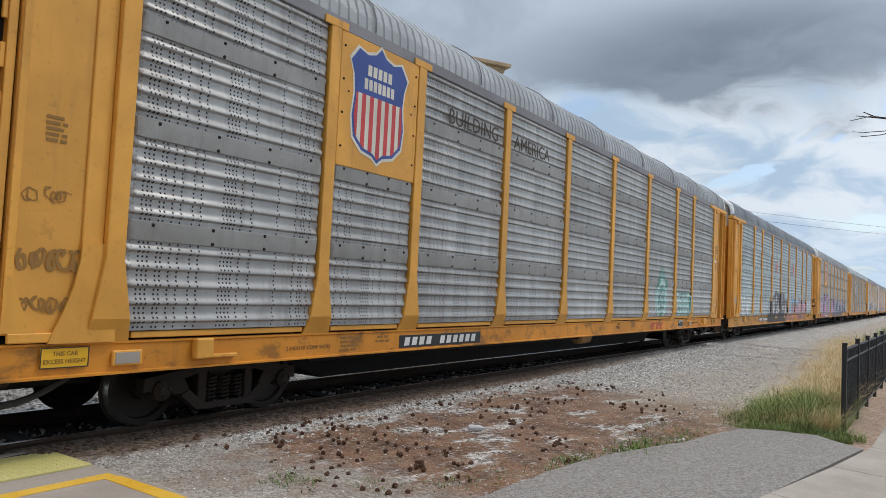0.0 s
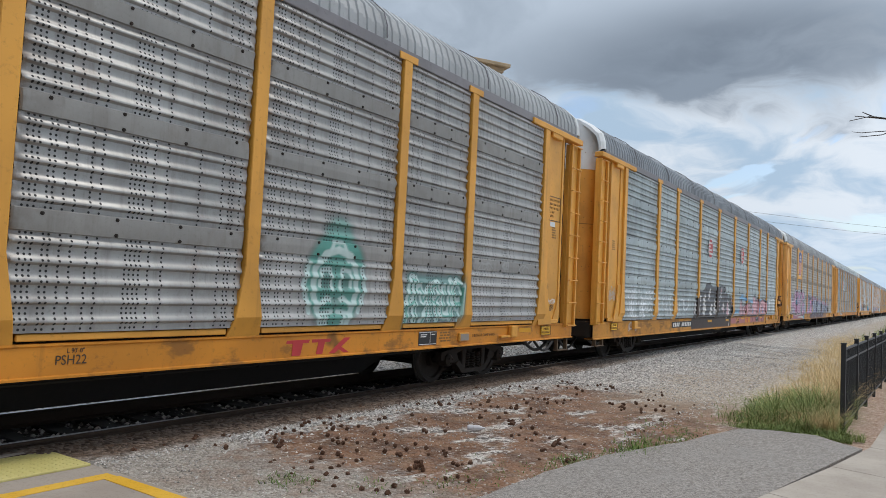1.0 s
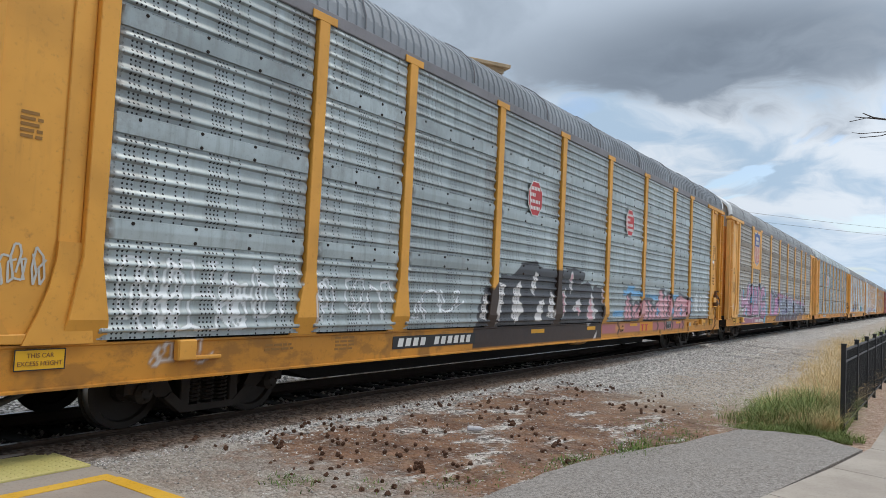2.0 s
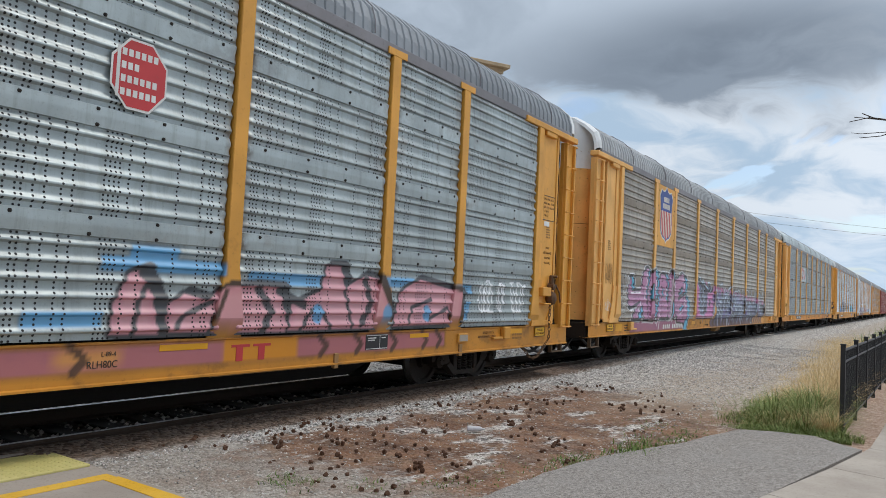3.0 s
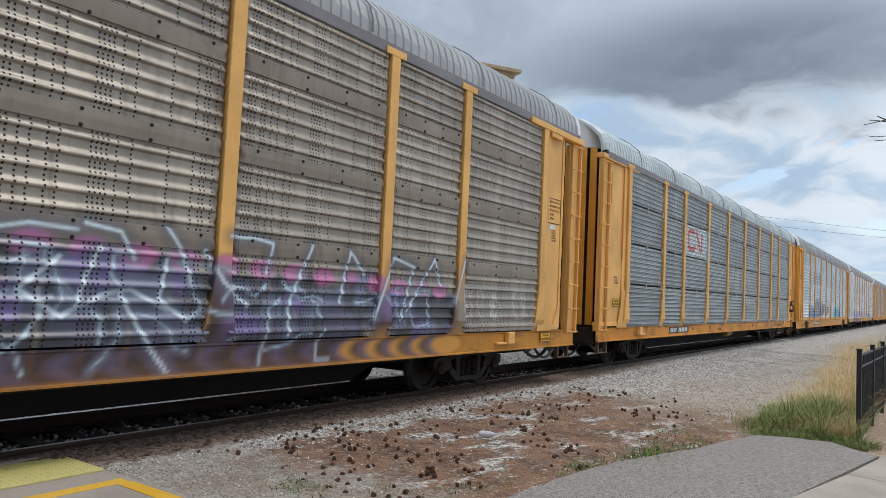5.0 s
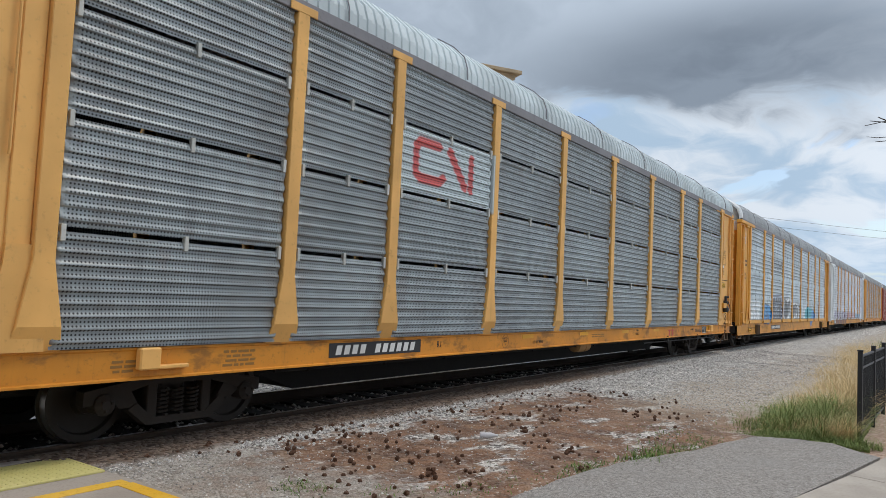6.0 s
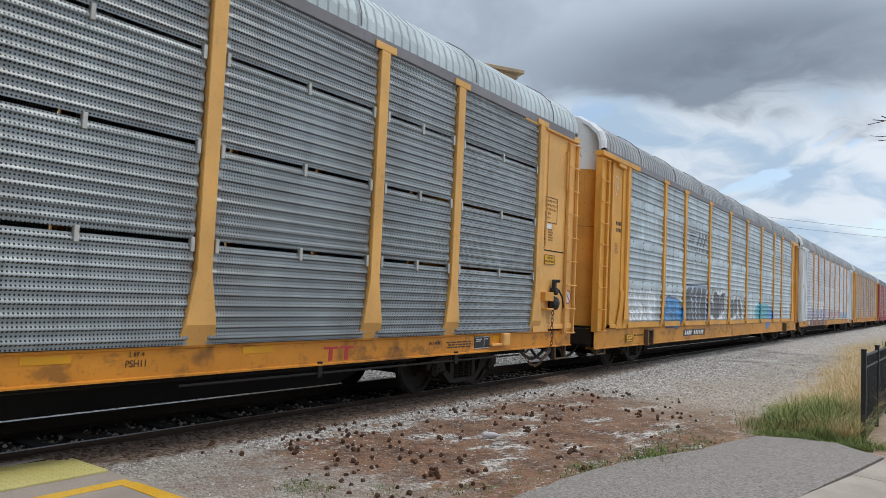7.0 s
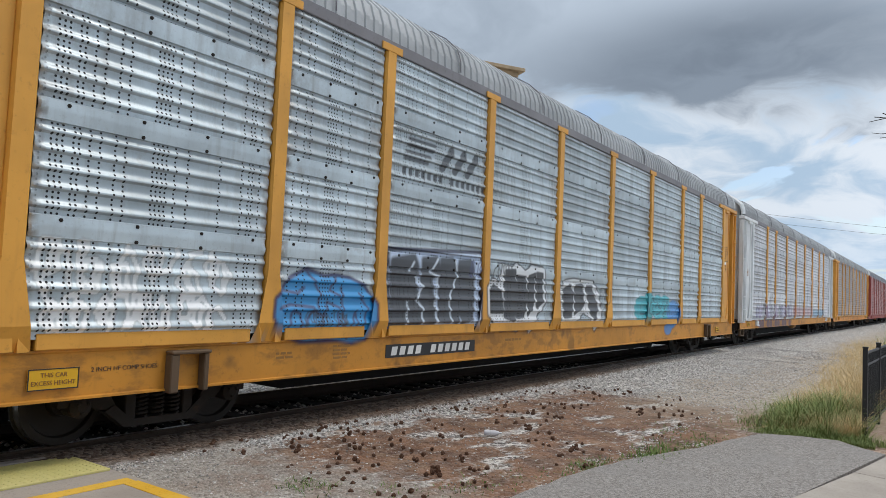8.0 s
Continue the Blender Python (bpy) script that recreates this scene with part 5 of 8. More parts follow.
# ---- spray paint: designs as layers of strokes and blobs over (y, z) of a car's side ----
class Design:
    def __init__(self, sill=True):
        self.layers, self.boxes, self.sill = [], [], sill

    def area(self, y0, y1, z0, z1):
        self.boxes.append((y0, y1, z0, z1))
        return self

    def stroke(self, pts, r, color, alpha=1.0, soft=0.02):
        self.layers.append(("s", np.array(pts, float), r, color, alpha, soft))
        return self

    def fill(self, pts, r, color, alpha=0.97, soft=0.02):
        """A filled outline, its edge grown by r."""
        self.layers.append(("p", np.array(pts, float), r, color, alpha, soft))
        return self

    def blob(self, y, z, ry, rz, color, alpha=1.0, soft=0.12):
        self.layers.append(("b", (y, z, ry, rz), 0, color, alpha, soft))
        return self

    def rect(self, y0, y1, z0, z1, color, alpha=1.0, soft=0.03):
        self.layers.append(("r", (y0, y1, z0, z1), 0, color, alpha, soft))
        return self

    def __call__(self, y, z):
        out = np.zeros((len(y), 4))
        for kind, g, r, color, alpha, soft in self.layers:
            if kind == "s":
                near = (y > g[:, 0].min() - r - soft) & (y < g[:, 0].max() + r + soft) & (z > g[:, 1].min() - r - soft) & (z < g[:, 1].max() + r + soft)
                if not near.any():
                    continue
                d = np.full(len(y), 9.0)
                yy, zz = y[near], z[near]
                best = np.full(len(yy), 9.0)
                for a, b in zip(g[:-1], g[1:]):
                    e = b - a
                    t = np.clip(((yy - a[0]) * e[0] + (zz - a[1]) * e[1]) / max(1e-9, e @ e), 0, 1)
                    best = np.minimum(best, np.hypot(yy - a[0] - t * e[0], zz - a[1] - t * e[1]))
                d[near] = best
                m = np.clip((r + soft / 2 - d) / soft, 0, 1)
            elif kind == "p":
                near = (y > g[:, 0].min() - 0.2) & (y < g[:, 0].max() + 0.2) & (z > g[:, 1].min() - 0.2) & (z < g[:, 1].max() + 0.2)
                if not near.any():
                    continue
                yy, zz = y[near], z[near]
                best, inside = np.full(len(yy), 9.0), np.zeros(len(yy), bool)
                for a, b in zip(g, np.roll(g, -1, axis=0)):
                    e = b - a
                    t = np.clip(((yy - a[0]) * e[0] + (zz - a[1]) * e[1]) / max(1e-9, e @ e), 0, 1)
                    best = np.minimum(best, np.hypot(yy - a[0] - t * e[0], zz - a[1] - t * e[1]))
                    inside ^= ((a[1] > zz) != (b[1] > zz)) & (yy < a[0] + e[0] * (zz - a[1]) / (e[1] if abs(e[1]) > 1e-9 else 1e-9))
                d = np.full(len(y), 9.0)
                d[near] = np.where(inside, -best, best)
                m = np.clip((r + soft / 2 - d) / soft, 0, 1)
            elif kind == "b":
                d = np.hypot((y - g[0]) / g[2], (z - g[1]) / g[3])
                m = np.clip((1 + soft / 2 - d) / soft, 0, 1)
            else:
                m = np.clip((y - g[0]) / soft, 0, 1) * np.clip((g[1] - y) / soft, 0, 1) * np.clip((z - g[2]) / soft, 0, 1) * np.clip((g[3] - z) / soft, 0, 1)
            m = m * alpha
            out[:, :3] = out[:, :3] * (1 - m[:, None]) + np.array(color) * m[:, None]
            out[:, 3] = np.maximum(out[:, 3], m)
        return out


# skeletons of bulging, unreadable letter forms in a unit box
FORMS = (
    ((0.85, 0.9), (0.45, 1.0), (0.1, 0.8), (0.2, 0.55), (0.7, 0.5), (0.9, 0.25), (0.5, 0.0), (0.1, 0.1)),
    ((0.9, 0.85), (0.5, 1.0), (0.12, 0.7), (0.1, 0.3), (0.5, 0.0), (0.9, 0.15), (0.85, 0.45), (0.55, 0.45)),
    ((0.15, 0.0), (0.12, 1.0), (0.6, 0.98), (0.85, 0.75), (0.5, 0.5), (0.2, 0.5), (0.6, 0.45), (0.9, 0.0)),
    ((0.1, 1.0), (0.12, 0.25), (0.5, 0.0), (0.88, 0.25), (0.9, 1.0)),
    ((0.05, 0.0), (0.4, 0.95), (0.6, 0.95), (0.95, 0.0), (0.75, 0.4), (0.25, 0.4)),
    ((0.9, 1.0), (0.15, 0.95), (0.12, 0.55), (0.7, 0.52), (0.12, 0.5), (0.12, 0.05), (0.9, 0.0)),
    ((0.05, 0.75), (0.2, 0.95), (0.3, 0.6), (0.75, 0.55), (0.8, 1.0), (0.75, 0.3), (0.35, 0.05)),
)


def forms(d, y0, y1, z0, z1, count, layers, seed, lean=0.06, drop=0.0):
    """A row of fat letter forms; layers: (radius, colour, shift in y, shift in z)."""
    rng = random.Random(seed)
    w = (y1 - y0) / count
    rows = []
    for i in range(count):
        f = FORMS[rng.randrange(len(FORMS))]
        if rng.random() < 0.5:
            f = [(1 - u, v) for u, v in f]
        f = [(u + rng.uniform(-0.16, 0.16), v + rng.uniform(-0.12, 0.12)) for u, v in f]
        a, top = y0 + i * w + rng.uniform(-0.05, 0.05) * w, z1 - drop * i / max(1, count - 1) - rng.uniform(0, 0.10) * (z1 - z0)
        rows.append([(a + w * (0.02 + 0.96 * u) + lean * (v - 0.5), z0 + (top - z0) * v + rng.uniform(-0.03, 0.03)) for u, v in f])
    for r, color, dy, dz in layers:
        for pts in rows:
            d.stroke([(a + dy, b + dz) for a, b in pts], r, color, 0.96)
    return rows


def scrawl(d, y0, y1, z0, z1, color, r, count, seed, alpha=0.8):
    """Thin quick tag lines."""
    rng = random.Random(seed)
    w = (y1 - y0) / count
    for i in range(count):
        pts, a = [(y0 + (i + 0.1) * w, z0 + (z1 - z0) * rng.random())], 0.0
        for _ in range(10):
            a += rng.uniform(0.6, 2.0) * (1 if i % 2 else -1)
            pts.append((pts[-1][0] + 0.34 * w * math.cos(a) + 0.07 * w, min(z1, max(z0, pts[-1][1] + 0.6 * (z1 - z0) * math.sin(a)))))
        d.stroke(pts, r, color, alpha, 0.015)


WHITE, INK = (0.78, 0.80, 0.82), (0.015, 0.015, 0.022)


def design_teal():
    d = Design(sill=False).area(4.9, 6.4, 1.0, 2.6).area(7.0, 9.0, 1.0, 2.0).area(9.3, 11.5, 1.9, 2.3)
    teal, dark, pale = (0.06, 0.33, 0.27), (0.03, 0.17, 0.14), (0.55, 0.70, 0.68)
    d.blob(5.64, 1.72, 0.60, 0.66, teal, 0.9, 0.2).blob(5.66, 2.30, 0.30, 0.28, teal, 0.75, 0.5)
    for s in (-1, 1):
        d.stroke([(5.64 + s * 0.52, 1.9), (5.64 + s * 0.60, 1.62), (5.64 + s * 0.48, 1.3)], 0.045, pale, 0.9)
        d.stroke([(5.64, 2.12), (5.64 + s * 0.25, 2.05), (5.64 + s * 0.40, 1.85), (5.64 + s * 0.42, 1.55), (5.64 + s * 0.30, 1.25), (5.64 + s * 0.22, 1.05)], 0.05, pale, 0.9)
        d.stroke([(5.64 + s * 0.08, 1.60), (5.64 + s * 0.12, 1.86), (5.64 + s * 0.28, 1.84), (5.64 + s * 0.30, 1.64)], 0.032, pale, 0.9)
        d.blob(5.64 + s * 0.19, 1.70, 0.08, 0.12, dark, 0.9, 0.3)
        d.stroke([(5.64, 1.42), (5.64 + s * 0.16, 1.48), (5.64 + s * 0.30, 1.38)], 0.035, pale, 0.9)
        d.stroke([(5.64 + s * 0.05, 1.30), (5.64 + s * 0.24, 1.28)], 0.03, pale, 0.9)
    d.stroke([(5.46, 1.22), (5.50, 1.06), (5.78, 1.06), (5.82, 1.22)], 0.035, pale, 0.9).blob(5.64, 1.42, 0.09, 0.07, dark, 0.9, 0.3)
    d.stroke([(5.42, 1.98), (5.55, 2.22), (5.73, 2.22), (5.86, 1.98)], 0.03, pale, 0.85)
    d.rect(7.10, 8.90, 1.08, 1.98, (0.10, 0.32, 0.30), 0.8, 0.15)
    forms(d, 7.18, 8.75, 1.16, 1.80, 5, ((0.10, (0.04, 0.19, 0.17), 0.0, 0.0), (0.070, pale, 0.0, 0.0), (0.018, teal, 0.02, -0.02)), 5)
    scrawl(d, 9.5, 11.3, 2.0, 2.2, (0.66, 0.67, 0.68), 0.022, 3, 2, 0.55)
    return d


def design_black_pink():
    d = Design().area(-11.6, -6.0, 1.0, 1.95).area(-4.8, 9.4, 0.9, 2.25).area(9.4, 11.6, 1.2, 1.9)
    pink, rose, blue = (0.62, 0.27, 0.32), (0.44, 0.15, 0.19), (0.09, 0.34, 0.62)
    scrawl(d, -11.5, -9.1, 1.25, 1.85, (0.82, 0.86, 0.88), 0.024, 7, 31, 0.95)
    scrawl(d, -11.3, -9.6, 1.12, 1.5, (0.82, 0.86, 0.88), 0.022, 5, 32, 0.95)
    scrawl(d, -8.7, -7.2, 1.2, 1.75, (0.82, 0.86, 0.88), 0.022, 3, 33, 0.95)
    scrawl(d, -6.6, -5.4, 1.2, 1.65, (0.82, 0.86, 0.88), 0.022, 2, 34, 0.95)
    scrawl(d, -11.0, -10.2, 0.76, 1.05, WHITE, 0.018, 2, 35)
    # black block with torn pale shapes
    d.fill([(-4.75, 0.66), (-4.7, 1.35), (-4.45, 1.75), (-4.2, 1.72), (-3.9, 2.0), (-3.5, 1.98), (-3.1, 2.25), (-2.5, 2.32), (-2.2, 2.18), (-1.2, 2.20), (-1.0, 0.66)], 0.0, INK, 1.0)
    d.fill([(-1.38, 1.09), (-1.46, 2.19), (-1.21, 2.2), (-1.02, 2.19), (-1.02, 2.26), (-0.69, 2.23), (-0.64, 2.29), (-0.01, 2.18), (-0.05, 1.98), (-0.2, 1.96), (-0.25, 1.89), (-0.17, 1.92), (0.22, 1.99), (0.45, 1.89), (0.54, 1.79), (0.62, 1.89), (0.74, 1.95), (0.82, 1.88), (1.06, 1.87), (1.25, 1.93), (1.24, 1.42), (1.31, 1.42), (1.29, 0.63), (-1.35, 0.64)], 0.0, INK, 1.0)
    d.rect(-4.75, 1.20, 0.66, 1.12, INK, 1.0, 0.03)
    for pts in (((-4.62, 1.20), (-4.5, 1.62), (-4.38, 1.60), (-4.42, 1.15)), ((-4.1, 1.30), (-3.95, 1.85), (-3.75, 1.80), (-3.82, 1.45), (-3.95, 1.12)), ((-3.45, 1.2), (-3.4, 1.75), (-3.1, 1.9), (-3.15, 1.5), (-2.95, 1.35), (-3.3, 1.08)), ((-2.7, 1.75), (-2.55, 2.1), (-2.4, 2.05), (-2.55, 1.6)), ((-2.5, 1.12), (-2.3, 1.5), (-2.05, 1.55), (-2.2, 1.1)), ((-1.9, 1.2), (-1.75, 1.75), (-1.6, 1.6), (-1.55, 1.15))):
        d.fill(pts, 0.0, (0.70, 0.68, 0.67))
    for pts in (
            [(-0.8, 2.15), (-0.71, 2.19), (-0.66, 2.04), (-0.67, 1.88), (-0.72, 1.65), (-0.8, 1.82), (-0.83, 2.02)],
            [(-1.17, 1.73), (-1.04, 1.81), (-0.99, 1.57), (-0.98, 1.37), (-1.04, 1.2), (-1.13, 1.18)],
            [(-0.61, 1.35), (-0.42, 1.52), (-0.18, 1.59), (-0.15, 1.43), (-0.2, 1.17), (-0.35, 1.32), (-0.55, 1.3)],
            [(0.24, 1.1), (0.25, 1.3), (0.38, 1.61), (0.5, 1.74), (0.56, 1.59), (0.66, 1.38), (0.88, 1.34), (0.71, 1.17), (0.65, 1.09)],
            [(1.1, 1.82), (1.19, 1.92), (1.25, 1.45), (1.14, 1.51)],
            [(0.29, 1.03), (0.59, 1.03), (0.46, 0.96)],
            [(0.76, 0.62), (0.89, 0.75), (1.02, 0.82), (0.97, 0.68)],
    ):
        d.fill(pts, 0.0, (0.62, 0.60, 0.60), 0.95, 0.02)
    for pts in (
            [(-0.8, 2.1), (-0.7, 2.14), (-0.69, 1.98), (-0.8, 1.97)],
            [(-1.17, 1.68), (-1.07, 1.71), (-1.04, 1.42), (-1.05, 1.25), (-1.13, 1.21)],
            [(-0.41, 1.38), (-0.27, 1.4), (-0.2, 1.35), (-0.21, 1.19), (-0.32, 1.3)],
            [(0.27, 1.13), (0.29, 1.32), (0.4, 1.57), (0.46, 1.61), (0.49, 1.38), (0.57, 1.26), (0.55, 1.1)],
            [(1.14, 1.76), (1.18, 1.83), (1.22, 1.48), (1.16, 1.54)],
    ):
        d.fill(pts, 0.0, (0.60, 0.28, 0.33), 0.9, 0.03)
    # pink letters with black sides and blue bands
    d.rect(1.30, 8.70, 0.70, 1.02, rose, 0.95, 0.06).rect(4.15, 5.35, 0.70, 1.04, (0.66, 0.26, 0.015), 1.0, 0.05).rect(2.2, 3.0, 0.72, 1.02, YELLOW, 0.8, 0.15)
    for a, b, z in ((1.9, 2.7, 1.20), (2.6, 4.1, 1.74), (2.9, 3.5, 1.86), (4.4, 6.2, 1.66), (6.6, 7.7, 1.70), (8.5, 9.4, 1.64), (8.6, 9.35, 1.36), (8.7, 9.3, 1.20)):
        d.rect(a, b, z - 0.06, z + 0.14, (0.11, 0.40, 0.72), 0.92, 0.04)
    letters, lines = [], []
    letters.append([(2.76, 1.09), (2.78, 1.39), (2.93, 1.69), (3.05, 1.73), (3.2, 1.46), (3.29, 1.08)])
    letters.append([(3.34, 1.1), (3.39, 1.39), (3.57, 1.5), (3.86, 1.43), (4.08, 1.58), (4.51, 1.61), (4.91, 1.6), (5.1, 1.06)])
    letters.append([(5.1, 1.08), (5.14, 1.4), (5.63, 1.57), (5.73, 1.9), (6.0, 1.91), (6.1, 1.62), (6.5, 1.81), (6.77, 1.77), (7.08, 1.32), (6.74, 1.07)])
    letters.append([(7.19, 1.09), (7.33, 1.6), (7.81, 1.8), (8.34, 1.72), (9.03, 1.63), (8.96, 1.11)])
    lines.append([(3.0, 1.08), (3.05, 1.42), (3.14, 1.6)])
    lines.append([(3.08, 1.7), (3.25, 1.53), (3.35, 1.11)])
    lines.append([(3.49, 1.14), (3.59, 1.28), (3.94, 1.42)])
    lines.append([(4.09, 1.54), (3.92, 1.09)])
    lines.append([(4.58, 1.59), (4.8, 1.32), (4.69, 1.09)])
    lines.append([(5.31, 1.09), (5.48, 1.32), (5.65, 1.36), (5.86, 1.08)])
    lines.append([(6.1, 1.6), (6.28, 1.1)])
    lines.append([(6.51, 1.77), (6.66, 1.41), (6.47, 1.14)])
    lines.append([(7.57, 1.13), (7.65, 1.37), (8.15, 1.5)])
    lines.append([(8.07, 1.17), (8.64, 1.37), (8.72, 1.16)])
    lines.append([(4.92, 1.56), (5.35, 1.39)])
    for pts in letters:
        d.fill([(a + 0.09, b + 0.01) for a, b in pts], 0.075, INK)
    for pts in letters:
        d.fill(pts, 0.045, INK)
        d.fill(pts, 0.0, pink)
        d.fill(pts, -0.07, (0.70, 0.36, 0.40), 0.6, 0.08)
    for k, pts in enumerate(lines):
        d.stroke(pts, 0.055 if k % 3 == 1 else 0.030, INK, 0.97)
    for y in (5.6, 7.0, 8.05):
        d.blob(y, 1.28, 0.10, 0.13, blue, 0.95, 0.2)
    for y in (2.4, 5.7, 6.4, 7.2, 8.0, 8.4):
        d.stroke([(y, 1.0), (y + 0.16, 0.86), (y + 0.05, 0.74)], 0.045, INK, 0.9)
    scrawl(d, 9.55, 11.5, 1.3, 1.85, (0.86, 0.88, 0.89), 0.026, 5, 41, 0.95)
    return d


def design_bubble():
    d = Design().area(-11.3, 11.6, 0.9, 2.7)
    pink, lilac, blue = (0.50, 0.215, 0.39), (0.60, 0.36, 0.54), (0.09, 0.42, 0.64)
    d.rect(-10.65, -4.95, 0.70, 1.06, (0.36, 0.15, 0.25), 0.95, 0.05)
    letters, insides, glints = [], [], []
    letters.append([(-10.99, 1.86), (-10.95, 2.10), (-10.87, 2.23), (-10.80, 2.23), (-10.76, 1.96), (-10.64, 1.84), (-9.96, 1.87), (-9.95, 2.12), (-9.76, 2.37), (-9.51, 2.52), (-9.34, 2.51), (-9.31, 2.39), (-9.47, 1.99), (-9.47, 1.72), (-9.35, 1.45), (-9.17, 1.07), (-9.61, 1.08), (-9.83, 1.51), (-10.2, 1.1), (-10.61, 1.09), (-10.29, 1.47), (-10.80, 1.40), (-10.93, 1.47)])
    letters.append([(-9.34, 1.72), (-9.32, 2.07), (-9.14, 2.34), (-8.9, 2.47), (-8.68, 2.43), (-8.57, 2.25), (-8.55, 1.95), (-8.62, 1.7), (-8.9, 1.65), (-8.87, 2.07), (-8.94, 2.11), (-9.11, 1.84), (-9.13, 1.59), (-8.79, 1.6), (-8.66, 1.05), (-9.25, 1.07)])
    letters.append([(-8.36, 1.96), (-8.33, 2.23), (-8.09, 2.42), (-7.78, 2.41), (-7.59, 2.22), (-7.51, 1.89), (-7.6, 1.62), (-7.37, 1.56), (-7.37, 1.18), (-7.62, 1.1), (-8.09, 1.11), (-8.38, 1.04), (-8.37, 1.46), (-8.25, 1.54)])
    letters.append([(-7.37, 2.24), (-7.26, 2.46), (-7.09, 2.53), (-6.98, 2.36), (-7.0, 1.83), (-7.06, 1.48), (-7.09, 1.09), (-7.39, 1.1), (-7.31, 1.6)])
    letters.append([(-6.75, 1.08), (-6.85, 1.62), (-6.83, 2.06), (-6.55, 2.35), (-6.34, 2.33), (-6.17, 2.44), (-5.91, 2.51), (-5.6, 2.44), (-5.52, 1.95), (-5.86, 1.83), (-5.96, 2.12), (-6.23, 1.91), (-6.25, 1.63), (-5.62, 1.82), (-5.24, 1.66), (-5.16, 1.15), (-5.31, 0.9), (-6.23, 0.98), (-6.46, 1.21)])
    insides.append([(-10.83, 2.22), (-10.65, 2.24), (-10.52, 1.9), (-10.63, 1.87), (-10.75, 1.95)])
    insides.append([(-9.3, 2.51), (-9.17, 2.44), (-9.41, 1.96), (-9.39, 1.69), (-9.45, 1.69), (-9.47, 1.99)])
    insides.append([(-8.75, 2.55), (-8.37, 2.41), (-8.43, 1.69), (-8.57, 1.68), (-8.54, 2.22)])
    insides.append([(-9.04, 1.74), (-8.98, 2.1), (-8.89, 2.09), (-8.92, 1.67), (-9.09, 1.65)])
    insides.append([(-9.83, 1.46), (-10.16, 1.1), (-9.9, 1.09), (-9.72, 1.39)])
    insides.append([(-7.61, 2.43), (-7.47, 2.4), (-7.44, 1.68), (-7.63, 1.62), (-7.48, 1.89)])
    insides.append([(-8.01, 2.0), (-7.87, 1.95), (-7.89, 1.77), (-8.01, 1.71)])
    insides.append([(-6.99, 2.54), (-6.69, 2.39), (-6.84, 2.22)])
    insides.append([(-6.95, 1.61), (-6.81, 1.53), (-6.85, 1.13), (-7.0, 1.09)])
    insides.append([(-5.51, 2.4), (-5.3, 2.36), (-5.35, 1.91), (-5.55, 1.85)])
    insides.append([(-5.34, 1.83), (-4.89, 1.56), (-4.93, 0.94), (-5.12, 0.69), (-5.41, 0.71), (-5.12, 1.15)])
    insides.append([(-6.15, 1.82), (-5.88, 2.07), (-5.82, 1.88)])
    insides.append([(-6.12, 1.35), (-5.83, 1.52), (-5.63, 1.43), (-6.0, 1.28)])
    insides.append([(-8.68, 1.57), (-8.37, 1.46), (-8.37, 1.23), (-8.66, 1.12), (-8.52, 1.31)])
    insides.append([(-8.32, 1.81), (-8.22, 1.78), (-8.25, 1.5), (-8.34, 1.48)])
    glints.append([(-9.4, 2.45), (-9.55, 1.99), (-9.61, 1.65)])
    glints.append([(-9.96, 1.82), (-10.8, 1.79)])
    glints.append([(-9.91, 1.57), (-10.17, 1.22)])
    glints.append([(-8.66, 2.2), (-8.61, 1.87)])
    glints.append([(-7.03, 2.27), (-7.07, 1.61), (-7.13, 1.22)])
    glints.append([(-7.58, 2.01), (-7.67, 1.72)])
    glints.append([(-5.75, 2.38), (-5.68, 1.99)])
    glints.append([(-8.17, 1.21), (-8.27, 0.89)])
    glints.append([(-6.68, 2.25), (-6.71, 1.84)])
    glints.append([(-6.03, 1.19), (-5.77, 1.28)])
    glints.append([(-9.28, 2.01), (-9.3, 1.76)])
    glints.append([(-5.53, 1.65), (-5.38, 1.3)])
    for r, c in ((0.105, WHITE), (0.070, INK)):
        for pts in letters + insides:
            d.fill(pts, r, c)
    for pts in insides:
        d.fill(pts, 0.0, blue)
    for k, pts in enumerate(letters):
        d.fill(pts, 0.022, INK)
        d.fill(pts, -0.012, pink)
    for k, pts in enumerate(insides):
        if k in (0, 3, 4, 6, 8, 11, 12, 13, 14):
            d.fill(pts, 0.022, INK)
            d.fill(pts, -0.012, blue)
    for pts in glints:
        d.stroke(pts, 0.035, lilac, 0.9, 0.05)
        d.stroke(pts, 0.020, WHITE, 0.9)
    for k in range(26):
        y, z = -10.5 + 0.2 * k + 0.07 * math.sin(k * 3.1), 1.65 + 0.45 * math.sin(k * 1.9)
        d.blob(y, z, 0.016, 0.03, WHITE, 0.6, 0.4)
    d.stroke([(-10.85, 1.40), (-10.35, 1.48), (-9.98, 1.56)], 0.03, INK, 0.97).stroke([(-10.75, 1.32), (-10.2, 1.42)], 0.028, WHITE, 0.9)
    d.stroke([(-8.0, 1.05), (-8.12, 0.76)], 0.03, WHITE, 0.8)
    scrawl(d, -11.4, -10.9, 1.95, 2.3, WHITE, 0.014, 2, 3)
    # pink cloud with a dark swirl
    hot, violet = (0.66, 0.17, 0.44), (0.15, 0.11, 0.33)
    ice = (0.50, 0.66, 0.78)
    d.fill([(-4.15, 2.23), (-3.95, 2.31), (-3.49, 2.05), (-2.85, 2.34), (-2.69, 2.32), (-2.59, 2.07), (-1.79, 2.16), (-1.55, 1.93), (-1.51, 1.09), (-4.1, 1.08)], 0.03, hot, 0.93, 0.12)
